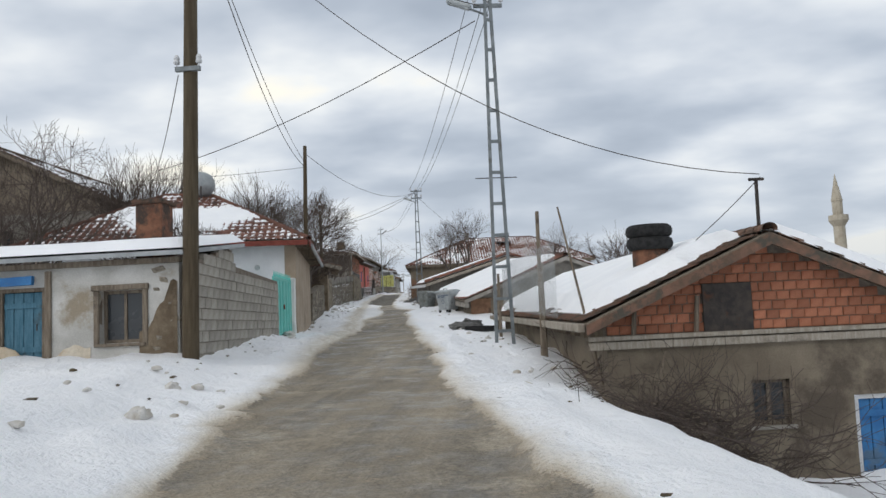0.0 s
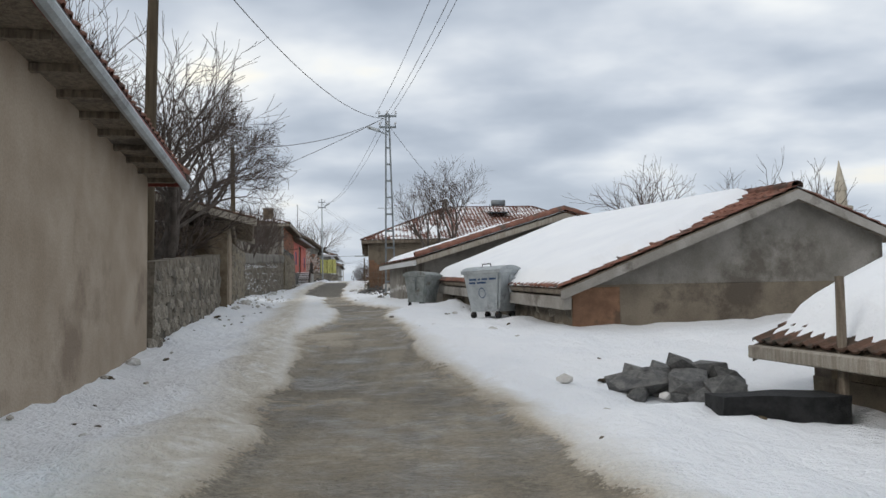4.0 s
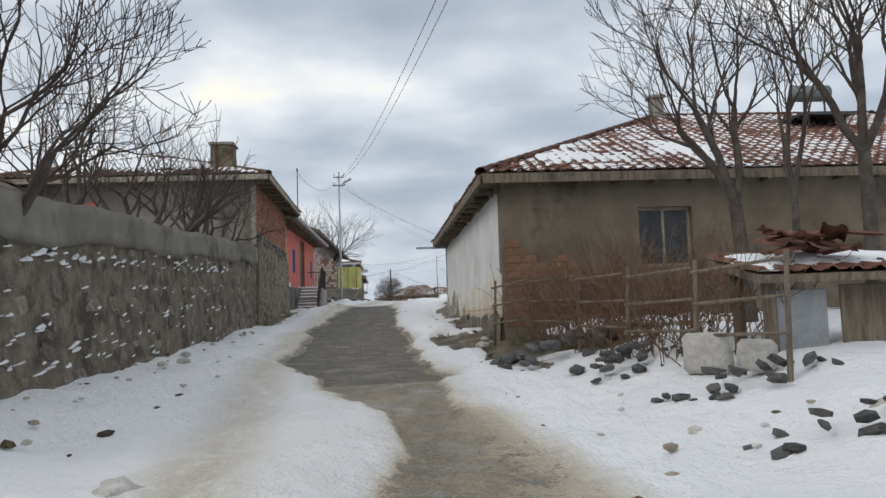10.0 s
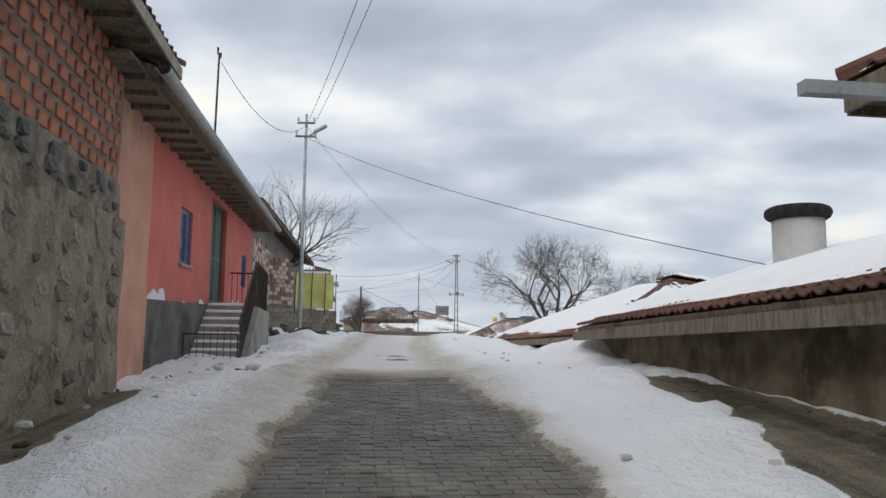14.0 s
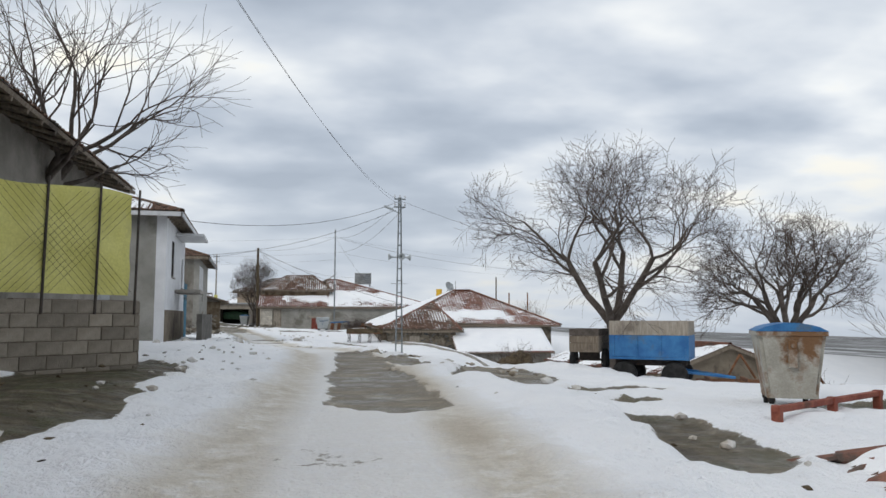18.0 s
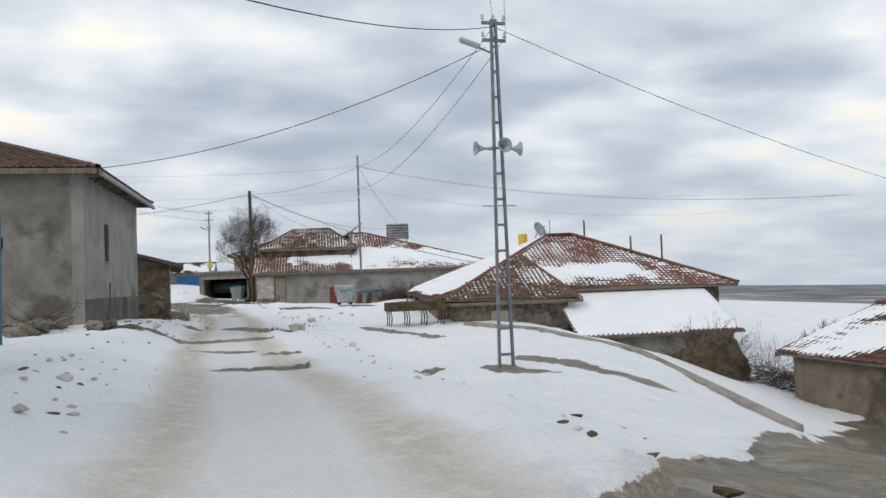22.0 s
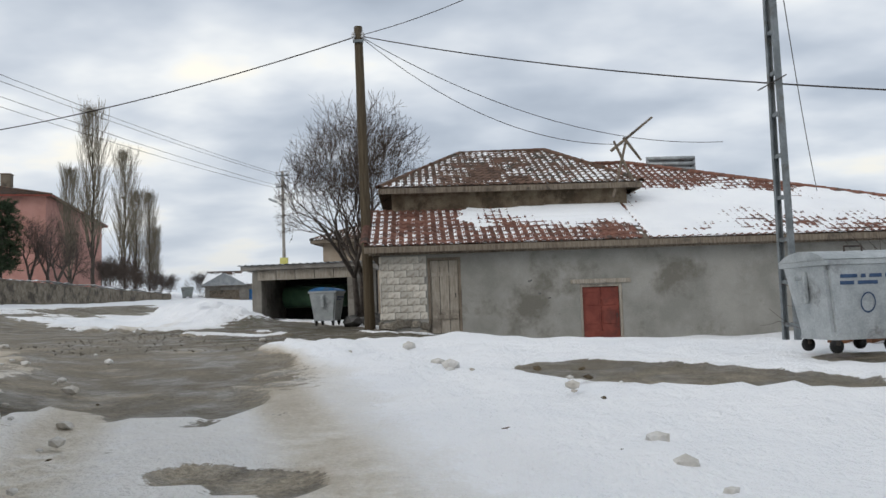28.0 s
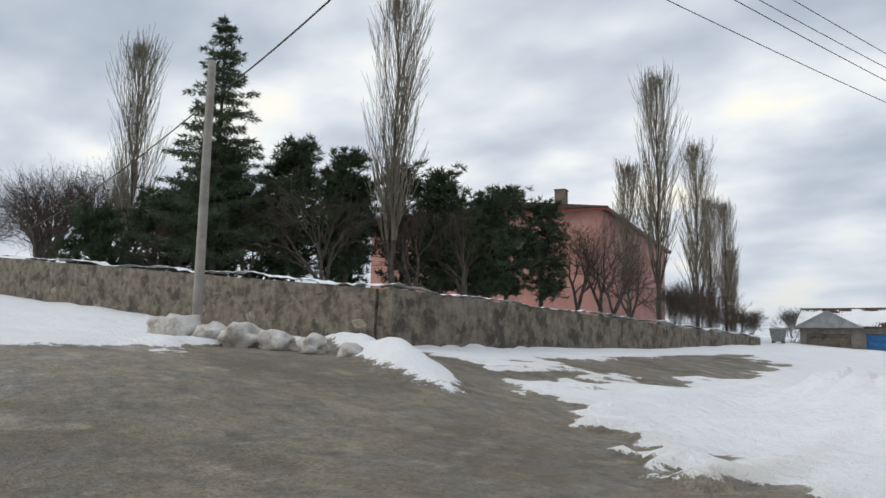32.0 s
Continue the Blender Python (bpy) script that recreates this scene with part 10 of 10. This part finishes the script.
def small_details():
    # concrete pipe edging before the sunken house
    p = thing("pipe_edging", "long grey concrete kerb pipe half under snow", "kerb", 0, 0, 0, kind="structure")
    pts = [(-2.0, 90.4), (-1.7, 87.6), (-1.3, 84.4)]
    for (x0, y0), (x1, y1) in zip(pts, pts[1:]):
        bm = bmesh.new()
        tube(bm, (x0, y0, gz(x0, y0) + 0.08), (x1, y1, gz(x1, y1) + 0.08), 0.09, 0.09, 10)
        part("pipe", bm, "plinth", p, "", True)
    # kerb ramp down to the lower house
    k = thing("ramp_edge", "low concrete ramp edge leading down to the tiled house", "kerb", 0, 0, 0, kind="structure")
    pts = [(-0.6, 147.5), (1.6, 143.5), (3.6, 138.0), (5.0, 131.0)]
    for (x0, y0), (x1, y1) in zip(pts, pts[1:]):
        bm = bmesh.new()
        m = Matrix.Translation((x0, y0, gz(x0, y0))) @ Matrix.Rotation(math.atan2(y1 - y0, x1 - x0), 4, "Z")
        ln = math.hypot(x1 - x0, y1 - y0)
        vs = box(bm, 0, -0.15, -0.4, ln, 0.15, 0.16, 0.02)
        for v in bm.verts:
            v.co.z += (gz(x1, y1) - gz(x0, y0)) * v.co.x / ln
        bmesh.ops.transform(bm, matrix=m, verts=bm.verts[:])
        part("kerb", bm, "concrete", k)
    # a fallen tile edge and dark tarpaulin by the first houses
    t = thing("tarpaulin", "dark crumpled tarpaulin half under snow", "tarpaulin", 6.0, 15.6, gz(6.0, 15.6))
    bm = bmesh.new()
    box(bm, -0.5, -0.25, -0.05, 0.5, 0.25, 0.2)
    rough_up(bm, 0.09, 0.14, 2)
    part("tarpaulin_sheet", bm, "rubber", t)
    # blue plough by the container
    q = thing("plough", "small blue and rust farm plough behind the container", "plough", -4.4, 164.6, gz(-4.4, 164.6), 20)
    bm = bmesh.new()
    tube(bm, (-0.9, 0, 0.75), (0.9, 0, 0.85), 0.06, 0.06, 8)
    tube(bm, (0.9, 0, 0.85), (1.2, 0, 0.2), 0.06, 0.05, 8)
    part("beam", bm, "blue", q)
    for x in (-0.8, -0.1):
        bm = bmesh.new()
        prism(bm, [(x, 0.75), (x + 0.3, 0.65), (x + 0.2, 0.05), (x - 0.15, 0.0)], -0.1, 0.06)
        part("share", bm, "rust", q)
    # yellow rubber boots on the barn's wall foot
    for k in range(2):
        b = thing("yellow_container", "small yellow plastic jug standing by the barn", "jug", 9.9 - 0.1 * k, 129.0 + k * 1.1, gz(9.9, 129.5), group="yellow jugs")
        bm = bmesh.new()
        lathe(bm, [(0.12, 0), (0.14, 0.03), (0.14, 0.22), (0.05, 0.32), (0.05, 0.36)], 12)
        part("jug_body", bm, "yellow_can", b, "", True)


small_details()




# ---------- pavers of the bare stretch of the lane ----------
def pavers():
    w, d, gap = 0.205, 0.105, 0.006
    bm = bmesh.new()
    box(bm, -w / 2 + gap, -d / 2 + gap, -0.06, w / 2 - gap, d / 2 - gap, 0.0, 0.006)
    me = bpy.data.meshes.new("paver")
    bm.to_mesh(me)
    bm.free()
    me.materials.append(M["paver"])
    base = [v.co.copy() for v in me.vertices]
    quads = [tuple(p.vertices) for p in me.polygons]
    pav = thing("paving", "worn grey interlocking pavers where the lane is bare", "paving", 0, 0, 0, kind="structure")
    rng = random.Random(77)
    verts, faces, singles = [], [], 0
    y, row = 50.6, 0
    while y < 75.2:
        cx, ang = float(road_x(y)), math.atan2(float(road_x(y + 1) - road_x(y - 1)), 2.0)
        pitch = math.atan2(gz(cx, y + 1) - gz(cx, y - 1), 2.0)
        x = -1.45 + (0.5 * w if row % 2 else 0.0)
        while x < 1.85:
            px, py = cx + x * math.cos(ang), y - x * math.sin(ang)
            m = Matrix.Translation((px, py, gz(px, py) - 0.03 + rng.uniform(0.006, 0.013))) @ Matrix.Rotation(-ang + rng.gauss(0, 0.012), 4, "Z") @ Matrix.Rotation(pitch + rng.gauss(0, 0.012), 4, "X") @ Matrix.Rotation(rng.gauss(0, 0.012), 4, "Y")
            if 58.0 < y < 62.2 and -0.8 < x < 1.2 and singles < 300 and (row + int(x / w)) % 1 == 0:
                ob = new("paver", me)
                ob.parent = pav
                ob.matrix_local = m
                singles += 1
            else:
                k = len(verts)
                verts += [tuple(m @ c) for c in base]
                faces += [tuple(i + k for i in q) for q in quads]
            x += w
        y += d
        row += 1
    ob = mesh_part("far_pavers", verts, faces, "paver", pav)
    tagged(ob, kind="stuff")


pavers()


# ---------- loose lumps of old snow along the lane ----------
def snow_lumps():
    rng = random.Random(5)
    bm = bmesh.new()
    bmesh.ops.create_icosphere(bm, subdivisions=1, radius=1.0)
    base = [v.co.copy() for v in bm.verts]
    tris = [tuple(v.index for v in f.verts) for f in bm.faces]
    bm.free()
    verts, faces = [], []
    for k in range(620):
        y = rng.uniform(-6, 168)
        side = -1 if rng.random() < 0.62 else 1
        x = float(road_x(y)) + side * rng.uniform(1.55, 3.3) + (0.3 if side > 0 else 0.1)
        r = 0.025 + 0.07 * rng.random() ** 3
        if abs(x - float(road_x(y))) > 2.9 and 50 < y < 92:
            continue
        i, z = len(verts), gz(x, y) + 0.07
        q = Matrix.Rotation(rng.uniform(0, 6.28), 3, "Z")
        for c in base:
            d = q @ (c * rng.uniform(0.7, 1.2))
            verts.append((x + d.x * r * 1.4, y + d.y * r, z + d.z * r * 0.75))
        faces += [tuple(i + a for a in t) for t in tris]
    ob = mesh_part("snow_lumps", verts, faces, "snow_dirty", None, "loose crumbs of old dirty snow along the lane")
    tagged(ob, category="snow", kind="stuff")


snow_lumps()


def scatter(name, label, category, material, seed, count, place, size, flat=0.6):
    """Small angular pieces too many to pick apart, strewn where place(rng) says."""
    rng = random.Random(seed)
    bm = bmesh.new()
    bmesh.ops.create_icosphere(bm, subdivisions=1, radius=1.0)
    base = [v.co.copy() for v in bm.verts]
    tris = [tuple(v.index for v in f.verts) for f in bm.faces]
    bm.free()
    verts, faces = [], []
    for _ in range(count):
        spot = place(rng)
        if spot is None:
            continue
        x, y, up = spot
        r = size * (0.35 + rng.random() ** 2.5)
        i, z = len(verts), gz(x, y) + up
        q = Euler((rng.uniform(-0.3, 0.3), rng.uniform(-0.3, 0.3), rng.uniform(0, 6.28))).to_matrix()
        for c in base:
            d = q @ Vector((c.x * 1.5, c.y, c.z * flat)) * (r * rng.uniform(0.6, 1.25))
            verts.append((x + d.x, y + d.y, z + d.z))
        faces += [tuple(i + a for a in t) for t in tris]
    tagged(mesh_part(name, verts, faces, material, None, label), category=category, kind="stuff")


def lane_side(rng):
    y = rng.uniform(-8, 162)
    side = -1 if rng.random() < 0.65 else 1
    return float(road_x(y)) + side * (1.5 + 2.4 * rng.random()), y, 0.045


def gravel_yard(rng):
    x, y = rng.uniform(-19.5, -9.5), rng.uniform(166.5, 178.5)
    return (x, y, -0.015) if y < 173.2 or x < -13.4 else None


scatter("soil_clods", "dark frozen clods of soil thrown on the snow banks", "clods", "hay", 91, 700, lane_side, 0.05, 0.5)
scatter("gravel", "loose brown gravel before the barn and the shed", "gravel", "stone", 92, 2600, gravel_yard, 0.018, 0.7)
